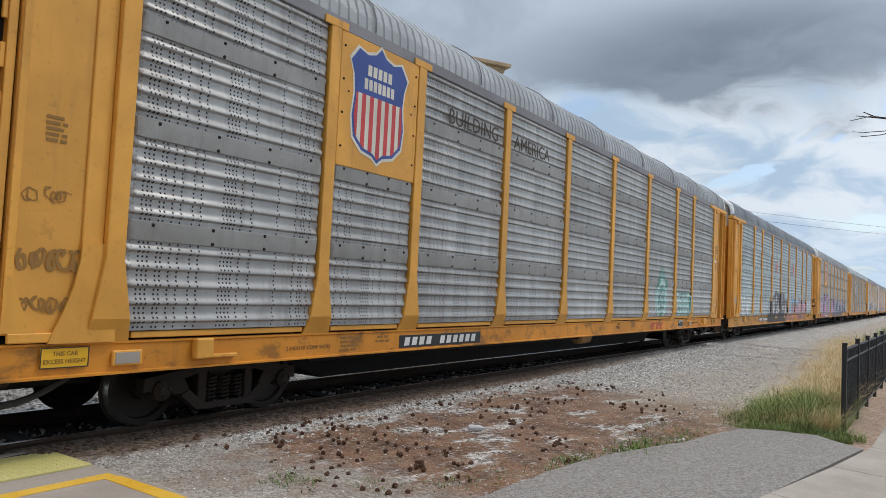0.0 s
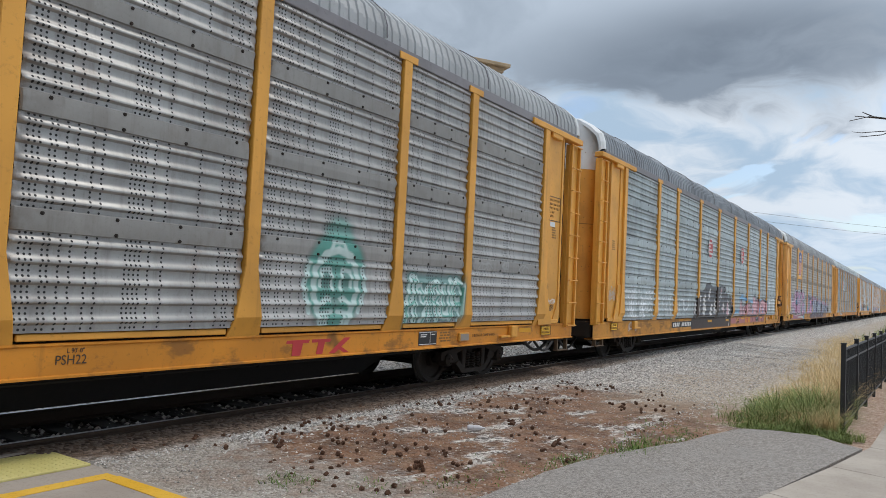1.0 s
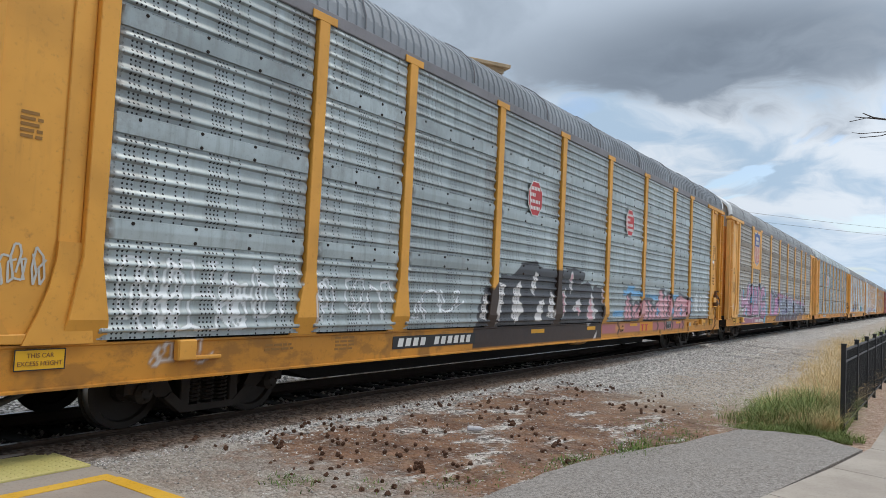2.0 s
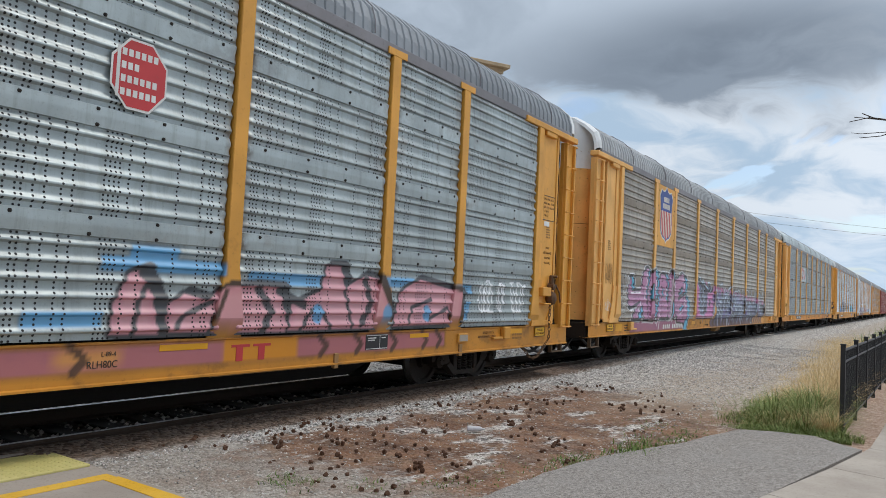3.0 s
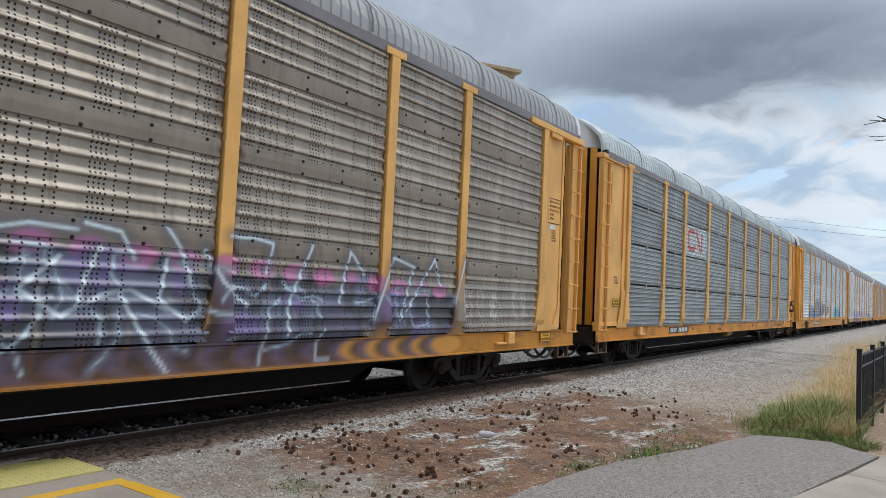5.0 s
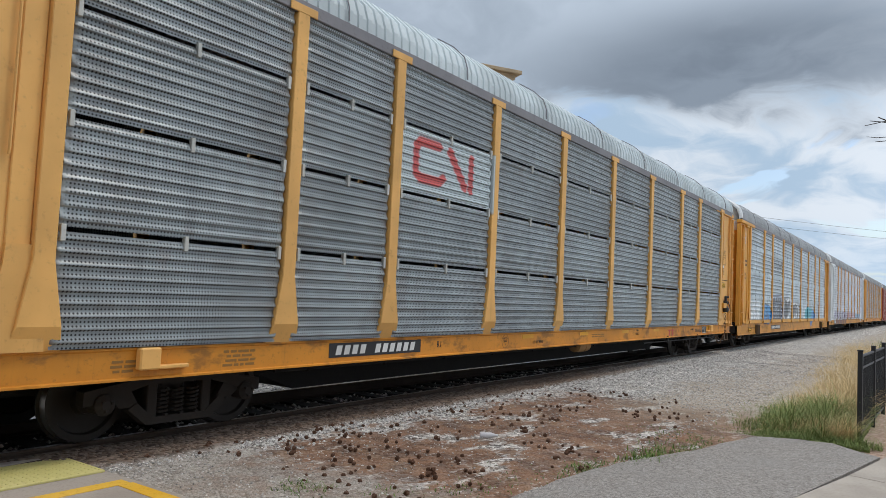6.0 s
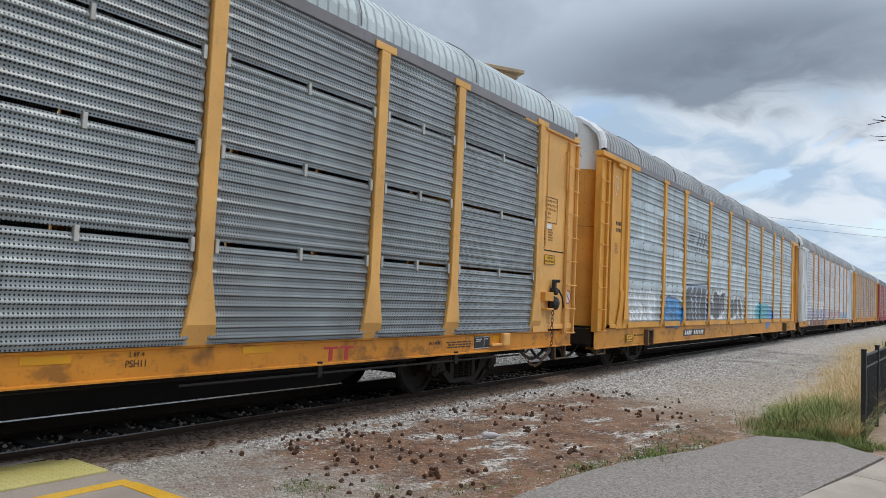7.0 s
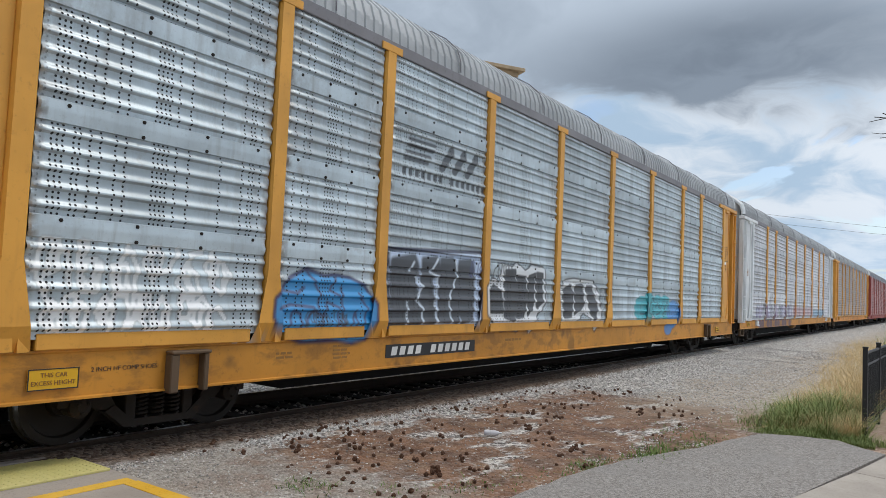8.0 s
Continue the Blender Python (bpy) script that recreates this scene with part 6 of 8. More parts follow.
    for z0, z1, c in ((1.62, 1.86, (0.20, 0.13, 0.40)), (1.28, 1.52, (0.26, 0.14, 0.42)), (1.40, 1.66, (0.50, 0.16, 0.44))):
        d.rect(-4.02, -3.30, z0, z1, c, 0.75, 0.14).rect(-2.42, -1.75, z0 - 0.1, z1 - 0.1, c, 0.55, 0.14)
    d.fill([(-3.91, 2.23), (-3.9, 2.4), (-3.74, 2.52), (-3.59, 2.49), (-3.26, 2.31), (-3.22, 2.46), (-3.02, 2.35), (-2.51, 2.14), (-2.48, 2.31), (-2.31, 2.36), (-2.12, 2.24), (-2.07, 2.11), (-1.89, 2.19), (-1.81, 2.09), (-1.92, 1.98), (-2.19, 1.98), (-2.41, 1.98), (-2.54, 2.04), (-2.51, 1.68), (-2.54, 1.42), (-2.76, 1.23), (-3.03, 1.16), (-3.32, 1.16), (-3.53, 1.29), (-3.63, 1.53), (-3.65, 1.82), (-3.61, 1.99), (-3.69, 2.07), (-3.8, 2.14)], 0.02, (0.022, 0.024, 0.034), 0.97, 0.04)
    d.blob(-3.7, 2.13, 0.14, 0.12600000000000003, (0.17, 0.19, 0.34), 0.65, 0.9)
    d.blob(-3.48, 1.89, 0.1, 0.09000000000000001, (0.17, 0.19, 0.34), 0.65, 0.9)
    d.blob(-3.35, 1.62, 0.13, 0.117, (0.17, 0.19, 0.34), 0.65, 0.9)
    d.blob(-2.77, 1.86, 0.1, 0.09000000000000001, (0.17, 0.19, 0.34), 0.65, 0.9)
    d.blob(-2.75, 1.55, 0.12, 0.108, (0.17, 0.19, 0.34), 0.65, 0.9)
    d.blob(-3.29, 1.3, 0.12, 0.108, (0.17, 0.19, 0.34), 0.65, 0.9)
    d.blob(-2.38, 2.18, 0.1, 0.09000000000000001, (0.17, 0.19, 0.34), 0.65, 0.9)
    d.blob(-2.18, 1.58, 0.13, 0.14, INK, 0.95, 0.25)
    swirl = []
    swirl.append([(-3.79, 2.12), (-3.91, 2.23), (-3.9, 2.4), (-3.74, 2.52), (-3.59, 2.46), (-3.41, 2.34), (-3.28, 2.28)])
    swirl.append([(-3.22, 2.31), (-3.22, 2.46), (-3.02, 2.35), (-3.02, 2.28)])
    swirl.append([(-3.02, 2.26), (-2.8, 2.18), (-2.55, 2.1)])
    swirl.append([(-2.51, 2.31), (-2.36, 2.35), (-2.22, 2.33), (-2.14, 2.24), (-2.11, 2.11), (-2.19, 2.0)])
    swirl.append([(-3.38, 2.03), (-3.46, 2.12), (-3.62, 2.02), (-3.63, 1.91), (-3.5, 1.74), (-3.32, 1.62), (-3.2, 1.51), (-3.27, 1.43), (-3.38, 1.47)])
    swirl.append([(-3.65, 1.82), (-3.64, 1.59), (-3.57, 1.33), (-3.42, 1.19), (-3.24, 1.15), (-3.03, 1.17)])
    swirl.append([(-2.56, 1.91), (-2.51, 1.68), (-2.54, 1.46), (-2.61, 1.29), (-2.88, 1.22)])
    swirl.append([(-3.19, 2.15), (-3.16, 1.94), (-3.24, 1.75)])
    swirl.append([(-3.06, 2.1), (-3.07, 1.85), (-3.01, 1.67), (-3.04, 1.39), (-3.09, 1.23)])
    swirl.append([(-3.02, 1.79), (-2.96, 1.54)])
    swirl.append([(-2.88, 1.89), (-2.9, 1.73), (-2.8, 1.75), (-2.88, 1.58)])
    swirl.append([(-3.42, 1.62), (-3.5, 1.53), (-3.5, 1.37), (-3.29, 1.28), (-3.14, 1.34)])
    swirl.append([(-2.93, 1.17), (-2.95, 0.89)])
    for k, pts in enumerate(swirl):
        d.stroke(pts, 0.040 if k < 4 else 0.030, (0.20, 0.27, 0.40), 0.6, 0.05)
        d.stroke(pts, 0.026 if k < 4 else 0.016, ice, 0.95)
    # long dark tangle with pale edges
    rng = random.Random(77)
    for k in range(24):
        y = -1.3 + 10.0 * k / 23
        d.rect(y, y + 0.55, 0.74 if k < 18 else 1.06, 2.14 - 0.45 * k / 23 + 0.08 * math.sin(k * 2.7), (0.026, 0.029, 0.050), 0.97, 0.10)
    for k in range(60):
        f = k / 59
        y = -1.5 + 10.2 * f
        top = 2.20 - 0.45 * f
        d.blob(y, 1.05 + rng.uniform(0.0, 0.8) * (top - 1.05), rng.uniform(0.14, 0.42), rng.uniform(0.12, 0.3), (violet, (0.025, 0.03, 0.04), (0.13, 0.15, 0.24), (0.015, 0.016, 0.022), (0.05, 0.05, 0.11))[k % 5], 0.92, 0.45)
        if k % 3 == 0:
            d.blob(y, top - 0.06, 0.20, 0.12, hot, 0.85, 0.5)
        d.blob(y, 0.86, 0.45, 0.16, ((0.02, 0.02, 0.028), (0.10, 0.09, 0.19), YELLOW)[(k % 3 == 1) if k < 46 else (k * 7) % 3], 0.9, 0.4)
    for k in range(46):
        y = rng.uniform(-1.4, 8.4)
        top = 2.12 - 0.45 * (y + 1.4) / 10
        z = rng.uniform(0.95, top)
        pts, a = [(y, z)], rng.uniform(0, math.tau)
        for _ in range(4):
            a += rng.uniform(-1.1, 1.1)
            pts.append((pts[-1][0] + 0.19 * math.cos(a), min(top, max(0.76, pts[-1][1] + 0.22 * math.sin(a)))))
        d.stroke(pts, rng.choice((0.014, 0.02, 0.03)) * 1.9, (0.16, 0.21, 0.32), 0.6, 0.05)
        d.stroke(pts, rng.choice((0.008, 0.012, 0.018)), ice, 0.75)
    tangle = []
    tangle.append([(-1.45, 2.08), (-1.14, 2.1), (-0.99, 1.89), (-0.69, 1.69), (-0.22, 1.59)])
    tangle.append([(-1.18, 1.77), (-1.04, 1.55), (-0.74, 1.25)])
    tangle.append([(-0.74, 2.32), (-0.56, 2.28), (-0.16, 2.37), (-0.12, 2.21), (0.3, 1.95), (0.34, 1.81), (0.14, 1.53), (0.11, 1.32)])
    tangle.append([(0.22, 2.2), (0.58, 1.98)])
    tangle.append([(0.34, 1.81), (0.66, 1.91), (0.69, 2.14), (1.4, 2.29), (1.49, 2.1), (1.67, 1.97)])
    tangle.append([(0.66, 1.88), (0.82, 1.71), (1.14, 1.5), (1.64, 1.34)])
    tangle.append([(-1.07, 1.51), (-0.66, 1.29), (-0.15, 1.04), (-0.01, 0.96)])
    tangle.append([(-1.0, 1.33), (-0.93, 1.18), (-0.69, 0.98), (-0.66, 0.75)])
    tangle.append([(-0.35, 1.72), (-0.56, 1.6), (-0.43, 1.4), (-0.03, 1.2)])
    tangle.append([(1.83, 2.07), (2.09, 2.13), (2.52, 2.11)])
    tangle.append([(2.59, 2.18), (2.94, 2.13), (3.12, 1.88)])
    tangle.append([(2.39, 1.86), (2.05, 1.56), (2.43, 1.32), (2.8, 1.52), (3.09, 1.58), (3.52, 1.38)])
    tangle.append([(2.76, 1.97), (2.63, 1.67), (2.57, 1.42)])
    tangle.append([(0.55, 1.54), (0.78, 1.32)])
    tangle.append([(0.84, 1.15), (0.92, 0.72)])
    tangle.append([(1.32, 1.28), (1.58, 1.1)])
    tangle.append([(3.45, 2.21), (3.62, 2.01), (3.78, 1.69)])
    tangle.append([(4.23, 2.2), (4.59, 2.21), (4.85, 2.17), (4.8, 1.83)])
    tangle.append([(2.99, 1.53), (3.23, 1.17), (3.58, 0.75)])
    tangle.append([(3.91, 2.02), (4.16, 1.7), (4.54, 1.43)])
    tangle.append([(5.5, 2.2), (5.16, 1.44), (5.2, 1.09)])
    tangle.append([(6.06, 1.5), (6.2, 2.17), (6.53, 1.88)])
    tangle.append([(6.73, 1.26), (7.13, 2.15), (7.63, 2.04), (7.37, 1.26)])
    tangle.append([(7.52, 1.39), (8.14, 2.19), (8.35, 1.8)])
    tangle.append([(8.75, 1.53), (8.99, 2.23)])
    tangle.append([(-1.56, 1.79), (-1.56, 1.29), (-1.65, 1.08)])
    tangle.append([(3.48, 1.9), (3.41, 1.48), (3.75, 1.27)])
    for pts in tangle:
        d.stroke(pts, 0.10, (0.13, 0.16, 0.29), 0.55, 0.14)
        d.stroke(pts, 0.022, (0.62, 0.74, 0.82), 0.95)
    d.rect(8.75, 11.5, 1.12, 1.92, (0.36, 0.33, 0.29), 0.75, 0.12)
    scrawl(d, 9.0, 11.2, 1.25, 1.75, (0.58, 0.56, 0.54), 0.02, 4, 9)
    return d


def design_ribbon():
    d = Design(sill=False).area(-6.7, -4.3, 3.2, 4.1)
    red = (0.60, 0.045, 0.035)
    d.rect(-6.9, -4.2, 3.10, 4.16, (0.52, 0.60, 0.62), 1.0, 0.02)
    d.stroke([(-5.85, 3.98), (-6.35, 3.98), (-6.45, 3.90), (-6.45, 3.50), (-6.35, 3.42), (-5.85, 3.42), (-5.72, 3.5)], 0.075, red, 1.0).stroke([(-5.55, 3.95), (-5.1, 3.45)], 0.085, red, 1.0).stroke([(-4.92, 3.95), (-4.92, 3.42)], 0.075, red, 1.0)
    return d


def design_silver():
    d = Design().area(-11.6, 7.2, 0.9, 2.5).area(-6.8, -4.1, 3.2, 4.1)
    scrawl(d, -11.55, -9.4, 1.55, 2.0, (0.90, 0.92, 0.93), 0.030, 6, 51, 0.9)
    scrawl(d, -11.5, -9.6, 1.15, 1.52, (0.92, 0.93, 0.94), 0.030, 7, 52, 0.95)
    scrawl(d, -9.35, -8.85, 1.02, 1.22, WHITE, 0.014, 3, 53, 0.9)
    blue, navy = (0.008, 0.29, 0.66), (0.02, 0.025, 0.12)
    cloud = [(-8.84, 1.31), (-8.83, 1.51), (-8.7, 1.62), (-8.62, 1.75), (-8.34, 1.87), (-8.02, 1.8), (-7.81, 1.82), (-7.54, 1.79), (-7.25, 1.69), (-7.02, 1.46), (-7.0, 1.19), (-7.14, 1.0), (-7.42, 0.97), (-7.86, 1.02), (-8.26, 1.0), (-8.55, 1.07), (-8.73, 1.11)]
    d.fill(cloud, 0.05, navy, 0.97, 0.03)
    d.fill(cloud, 0.0, blue, 0.97, 0.03)
    for pts in (
            [(-8.7, 1.62), (-8.49, 1.59), (-8.36, 1.66)],
            [(-8.34, 1.87), (-8.2, 1.75), (-8.09, 1.6), (-8.11, 1.42)],
            [(-8.6, 1.11), (-8.53, 1.38), (-8.4, 1.34), (-8.36, 1.1)],
            [(-8.32, 1.21), (-8.19, 1.39), (-8.01, 1.31), (-8.04, 1.02)],
            [(-7.98, 1.31), (-7.95, 1.49), (-7.73, 1.42), (-7.73, 1.09)],
            [(-7.7, 1.68), (-7.64, 1.31), (-7.52, 1.02), (-7.4, 1.38), (-7.32, 1.04)],
            [(-7.81, 1.82), (-7.91, 1.64), (-7.74, 1.57)],
            [(-7.36, 1.61), (-7.17, 1.42), (-7.26, 1.08)],
            [(-8.76, 1.41), (-8.58, 1.45), (-8.19, 1.42)],
    ):
        d.stroke(pts, 0.020, navy, 0.9)
    scrawl(d, -8.3, -7.5, 1.18, 1.38, INK, 0.010, 5, 3)
    ice = (0.50, 0.60, 0.76)
    d.fill([(-6.81, 2.26), (-4.31, 2.37), (-4.27, 1.1), (-6.69, 1.08)], 0.03, (0.03, 0.035, 0.07), 1.0).fill([(-6.81, 2.26), (-4.31, 2.37), (-4.27, 1.1), (-6.69, 1.08)], -0.03, ice, 1.0)
    for pts in (
            [(-6.69, 2.09), (-6.2, 2.17), (-6.09, 1.98), (-6.18, 1.8), (-6.0, 1.56), (-5.97, 1.2), (-6.2, 1.2), (-6.26, 1.51), (-6.31, 1.2), (-6.62, 1.17)],
            [(-5.96, 2.14), (-5.61, 2.17), (-5.55, 1.98), (-5.74, 1.89), (-5.66, 1.52), (-5.61, 1.21), (-5.88, 1.23)],
            [(-5.48, 2.16), (-5.15, 2.18), (-5.05, 1.93), (-5.19, 1.57), (-5.19, 1.23), (-5.45, 1.25)],
            [(-4.97, 2.16), (-4.63, 2.18), (-4.54, 1.86), (-4.53, 1.28), (-4.8, 1.2), (-4.85, 1.48), (-4.96, 1.21), (-5.12, 1.25), (-5.1, 1.66)],
    ):
        d.fill(pts, 0.06, (0.035, 0.037, 0.045), 0.97, 0.05)
    for pts in (
            [(-6.11, 1.89), (-5.93, 1.74), (-6.07, 1.55), (-5.91, 1.43), (-5.89, 1.2)],
            [(-5.59, 2.18), (-5.76, 1.97), (-5.54, 1.91), (-5.59, 1.47), (-5.5, 1.21)],
            [(-5.1, 2.18), (-5.02, 1.94), (-5.2, 1.59), (-5.18, 1.43), (-5.11, 1.21)],
            [(-6.28, 1.51), (-6.28, 1.18)],
            [(-6.2, 2.1), (-6.28, 1.97)],
    ):
        d.stroke(pts, 0.022, (0.62, 0.70, 0.78), 0.95)
    scrawl(d, -4.6, -4.2, 1.95, 2.2, (0.05, 0.06, 0.2), 0.012, 2, 8)
    pieces = []
    pieces.append(([(-4.03, 1.34), (-4.08, 1.78), (-3.9, 1.91), (-3.64, 1.81), (-3.57, 2.18), (-3.26, 2.13), (-3.05, 2.22), (-2.78, 2.08), (-2.45, 2.21), (-2.02, 2.19), (-1.88, 1.56), (-2.22, 1.34), (-2.4, 1.02), (-2.6, 1.16), (-2.92, 1.06), (-3.24, 1.1), (-3.5, 1.07), (-3.75, 1.21)], []))
    pieces[-1][1].append([(-4.0, 1.73), (-3.83, 1.82), (-3.57, 1.69), (-3.5, 1.37), (-3.97, 1.37)])
    pieces[-1][1].append([(-3.48, 2.1), (-3.15, 2.12), (-3.05, 1.7), (-3.08, 1.21), (-3.42, 1.27)])
    pieces[-1][1].append([(-3.03, 2.02), (-2.73, 2.01), (-2.61, 1.61), (-2.72, 1.29), (-3.0, 1.27)])
    pieces[-1][1].append([(-2.6, 2.03), (-2.37, 2.09), (-2.35, 1.5), (-2.54, 1.31)])
    pieces[-1][1].append([(-2.3, 2.11), (-2.06, 2.1), (-1.97, 1.56), (-2.2, 1.45)])
    pieces.append(([(-1.08, 1.22), (-1.18, 1.8), (-1.01, 1.98), (-0.65, 2.02), (-0.22, 2.01), (0.39, 2.0), (0.73, 1.78), (0.96, 1.34), (0.73, 0.99), (0.39, 1.27), (-0.02, 1.4), (-0.44, 1.18), (-0.77, 1.1)], []))
    pieces[-1][1].append([(-1.07, 1.8), (-0.78, 1.93), (-0.57, 1.76), (-0.62, 1.28), (-0.98, 1.26)])
    pieces[-1][1].append([(-0.5, 1.92), (-0.15, 1.95), (-0.0, 1.52), (-0.45, 1.33)])
    pieces[-1][1].append([(0.06, 1.92), (0.34, 1.93), (0.75, 1.46), (0.65, 1.15), (0.32, 1.4)])
    for outer, inner in pieces:
        d.fill(outer, 0.075, INK, 0.97, 0.02).fill(outer, 0.045, WHITE, 0.97, 0.02)
        for pts in inner:
            d.fill(pts, 0.035, (0.024, 0.024, 0.03), 0.98, 0.02)
    scrawl(d, -3.9, -3.0, 1.95, 2.25, INK, 0.014, 3, 14)
    scrawl(d, 0.9, 1.4, 1.5, 1.95, INK, 0.014, 2, 18)
    cyan = (0.02, 0.42, 0.50)
    for y, z in ((3.6, 1.45), (4.2, 1.55), (4.9, 1.5), (5.5, 1.5)):
        d.blob(y, z, 0.5, 0.34, cyan, 0.95, 0.1)
    d.blob(6.3, 1.3, 0.6, 0.42, (0.03, 0.25, 0.62), 0.95, 0.15).blob(6.0, 0.9, 0.35, 0.2, (0.03, 0.25, 0.62), 0.9, 0.2)
    forms(d, 3.4, 6.0, 1.25, 1.7, 4, ((0.025, (0.01, 0.14, 0.2), 0, 0),), 25)
    # road emblem: sloping dark bars
    grey = (0.035, 0.04, 0.05)
    for k in range(4):
        d.stroke([(-6.4 - 0.03 * k, 3.92 - k * 0.10), (-5.75 - 0.06 * k, 3.92 - k * 0.10)], 0.028, grey, 0.9)
    for k in range(3):
        d.stroke([(-5.55 + 0.36 * k, 3.62), (-5.30 + 0.36 * k, 3.92)], 0.075, grey, 0.9)
    for k in range(15):
        y = -6.55 + k * 0.155
        if k != 7:
            d.rect(y, y + 0.105, 3.36, 3.49, grey, 0.9, 0.015)
    return d


def design_pale():
    d = Design().area(-11.0, 10.0, 0.9, 2.0)
    for k in range(14):
        d.blob(-10.5 + k * 0.6, 1.35, 0.42, 0.40, ((0.10, 0.09, 0.24), (0.30, 0.24, 0.42), (0.04, 0.04, 0.10))[k % 3], 0.9, 0.25)
        d.blob(-10.5 + k * 0.6, 0.85, 0.35, 0.2, (0.05, 0.05, 0.12), 0.85 if k % 3 else 0.3, 0.3)
    scrawl(d, -10.6, -2.4, 1.1, 1.75, WHITE, 0.03, 12, 61)
    for k in range(8):
        d.blob(-1.6 + k * 0.8, 1.4, 0.5, 0.3, ((0.55, 0.20, 0.22), (0.60, 0.40, 0.44))[k % 2], 0.7, 0.4)
    for k in range(5):
        d.blob(5.2 + k * 0.9, 1.3, 0.5, 0.26, (0.10, 0.38, 0.62), 0.75, 0.3)
    return d


# ---- colours of the screens ----
for key, base, grime, dense, metal in (
        ("grey", (0.40, 0.395, 0.385), (0.19, 0.18, 0.165), False, 0.55),
        ("bluegrey", (0.385, 0.44, 0.45), (0.20, 0.22, 0.21), False, 0.6),
        ("brown", (0.37, 0.325, 0.265), (0.16, 0.118, 0.085), False, 0.45),
        ("mesh", (0.285, 0.32, 0.33), (0.17, 0.19, 0.20), True, 0.5),
        ("silver", (0.49, 0.56, 0.60), (0.32, 0.34, 0.345), False, 0.65),
        ("pale", (0.62, 0.63, 0.66), (0.35, 0.33, 0.36), False, 0.25),
        ("tan", (0.33, 0.25, 0.20), (0.14, 0.09, 0.07), False, 0.15),
        ("red", (0.36, 0.075, 0.05), (0.12, 0.04, 0.03), False, 0.05)):
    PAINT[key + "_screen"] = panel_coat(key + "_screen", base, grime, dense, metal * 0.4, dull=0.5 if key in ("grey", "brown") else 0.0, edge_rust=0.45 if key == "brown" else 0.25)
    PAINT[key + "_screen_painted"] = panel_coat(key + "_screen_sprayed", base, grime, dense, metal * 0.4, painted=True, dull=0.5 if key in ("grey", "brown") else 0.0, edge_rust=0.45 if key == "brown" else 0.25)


# ---- marks and fittings of single cars ----
SILL_X = 1.507


def number_plate(car, y, z=0.84, plate=True, w=2.36):
    """Road number on the sill: plain white slanted bars, mostly on a black plate."""
    s = Shape()
    n = 11
    for i in range(n):
        if i != 4:
            a = -w / 2 + 0.12 + i * (w - 0.24) / n
            b = a + (w - 0.24) / n * 0.66
            s.prism([(a, -0.062), (b, -0.062), (b + 0.03, 0.062), (a + 0.03, 0.062)], 0, 0.003, 0.005)
    if plate:
        p = part("number_plate", Shape().box(0, 0.004, -w / 2, w / 2, -0.095, 0.095, 0.001), PAINT["black"], car, "black plate with white number bars", at=(SILL_X, y, z))
        part("number_marking", s, PAINT["letter_white"], p)
    else:
        part("number_marking", s, PAINT["letter_white"], car, "white stencilled number bars", at=(SILL_X, y, z))


def sill_words(car, words, y, z, size=0.09, mat="letter_dark", stretch=0.9):
    part("lettering", lettering(words, size, PAINT[mat], stretch), None, car, at=(SILL_X + 0.002, y, z))


def sill_bars(car, y, z, w, h, lines, seed, mat="letter_faint"):
    part("stencil", bar_block(w, h, lines, PAINT[mat], seed), None, car, at=(SILL_X, y, z))


def patch(car, y0, y1, z0, z1, mat, name="paint_patch", label=""):
    part(name, Shape().box(0, 0.003, y0, y1, z0, z1, 0.001), PAINT[mat], car, label, at=(SILL_X, 0, 0))


def ribbon_tag(parent, y, z, w, h, count, seed, mat, r=0.010, x=1.518):
    """A thin sprayed tag on flat plate."""
    rng = random.Random(seed)
    s = Shape()
    for i in range(count):
        pts, a = [(y + i * w / count, z + h * rng.random())], 0.0
        for _ in range(9):
            a += rng.uniform(0.7, 1.9) * (1 if i % 2 else -1)
            q = 0.42 * w / count
            pts.append((pts[-1][0] + q * math.cos(a) + 0.10 * w / count, min(z + h, max(z, pts[-1][1] + 0.55 * h * math.sin(a)))))
        for (a, b), (c, e) in zip(pts[:-1], pts[1:]):
            dl = max(1e-6, math.hypot(c - a, e - b))
            ny, nz = -(e - b) / dl * r, (c - a) / dl * r
            lift = x + 0.0003 * (len(s.f) % 40)
            s.quad((lift, a - ny, b - nz), (lift, a + ny, b + nz), (lift, c + ny, e + nz), (lift, c - ny, e - nz))
    part("spray_tag", s, PAINT[mat], parent, "thin sprayed scrawl")


def logo_board(car):
    board = part("logo_board", Shape().box(SHEET, SHEET + 0.045, -8.79, -7.05, 3.24, 5.045, 0.008), PAINT["yellow"], car, "plain yellow board with shield emblem")
    shield(board, -7.96, 4.20)
    bolt = cached("boardbolt", lambda: Shape().lathe([(0.0, 0.018), (0.012, 0.016), (0.016, 0.0)], (SHEET + 0.044, 0, 0), 6).mesh("bolt", [PAINT["steel"]]))
    for y in (-8.72, -7.12):
        for z in (3.5, 3.95, 4.4, 4.85):
            part("bolt", bolt, None, board, at=(0, y, z))


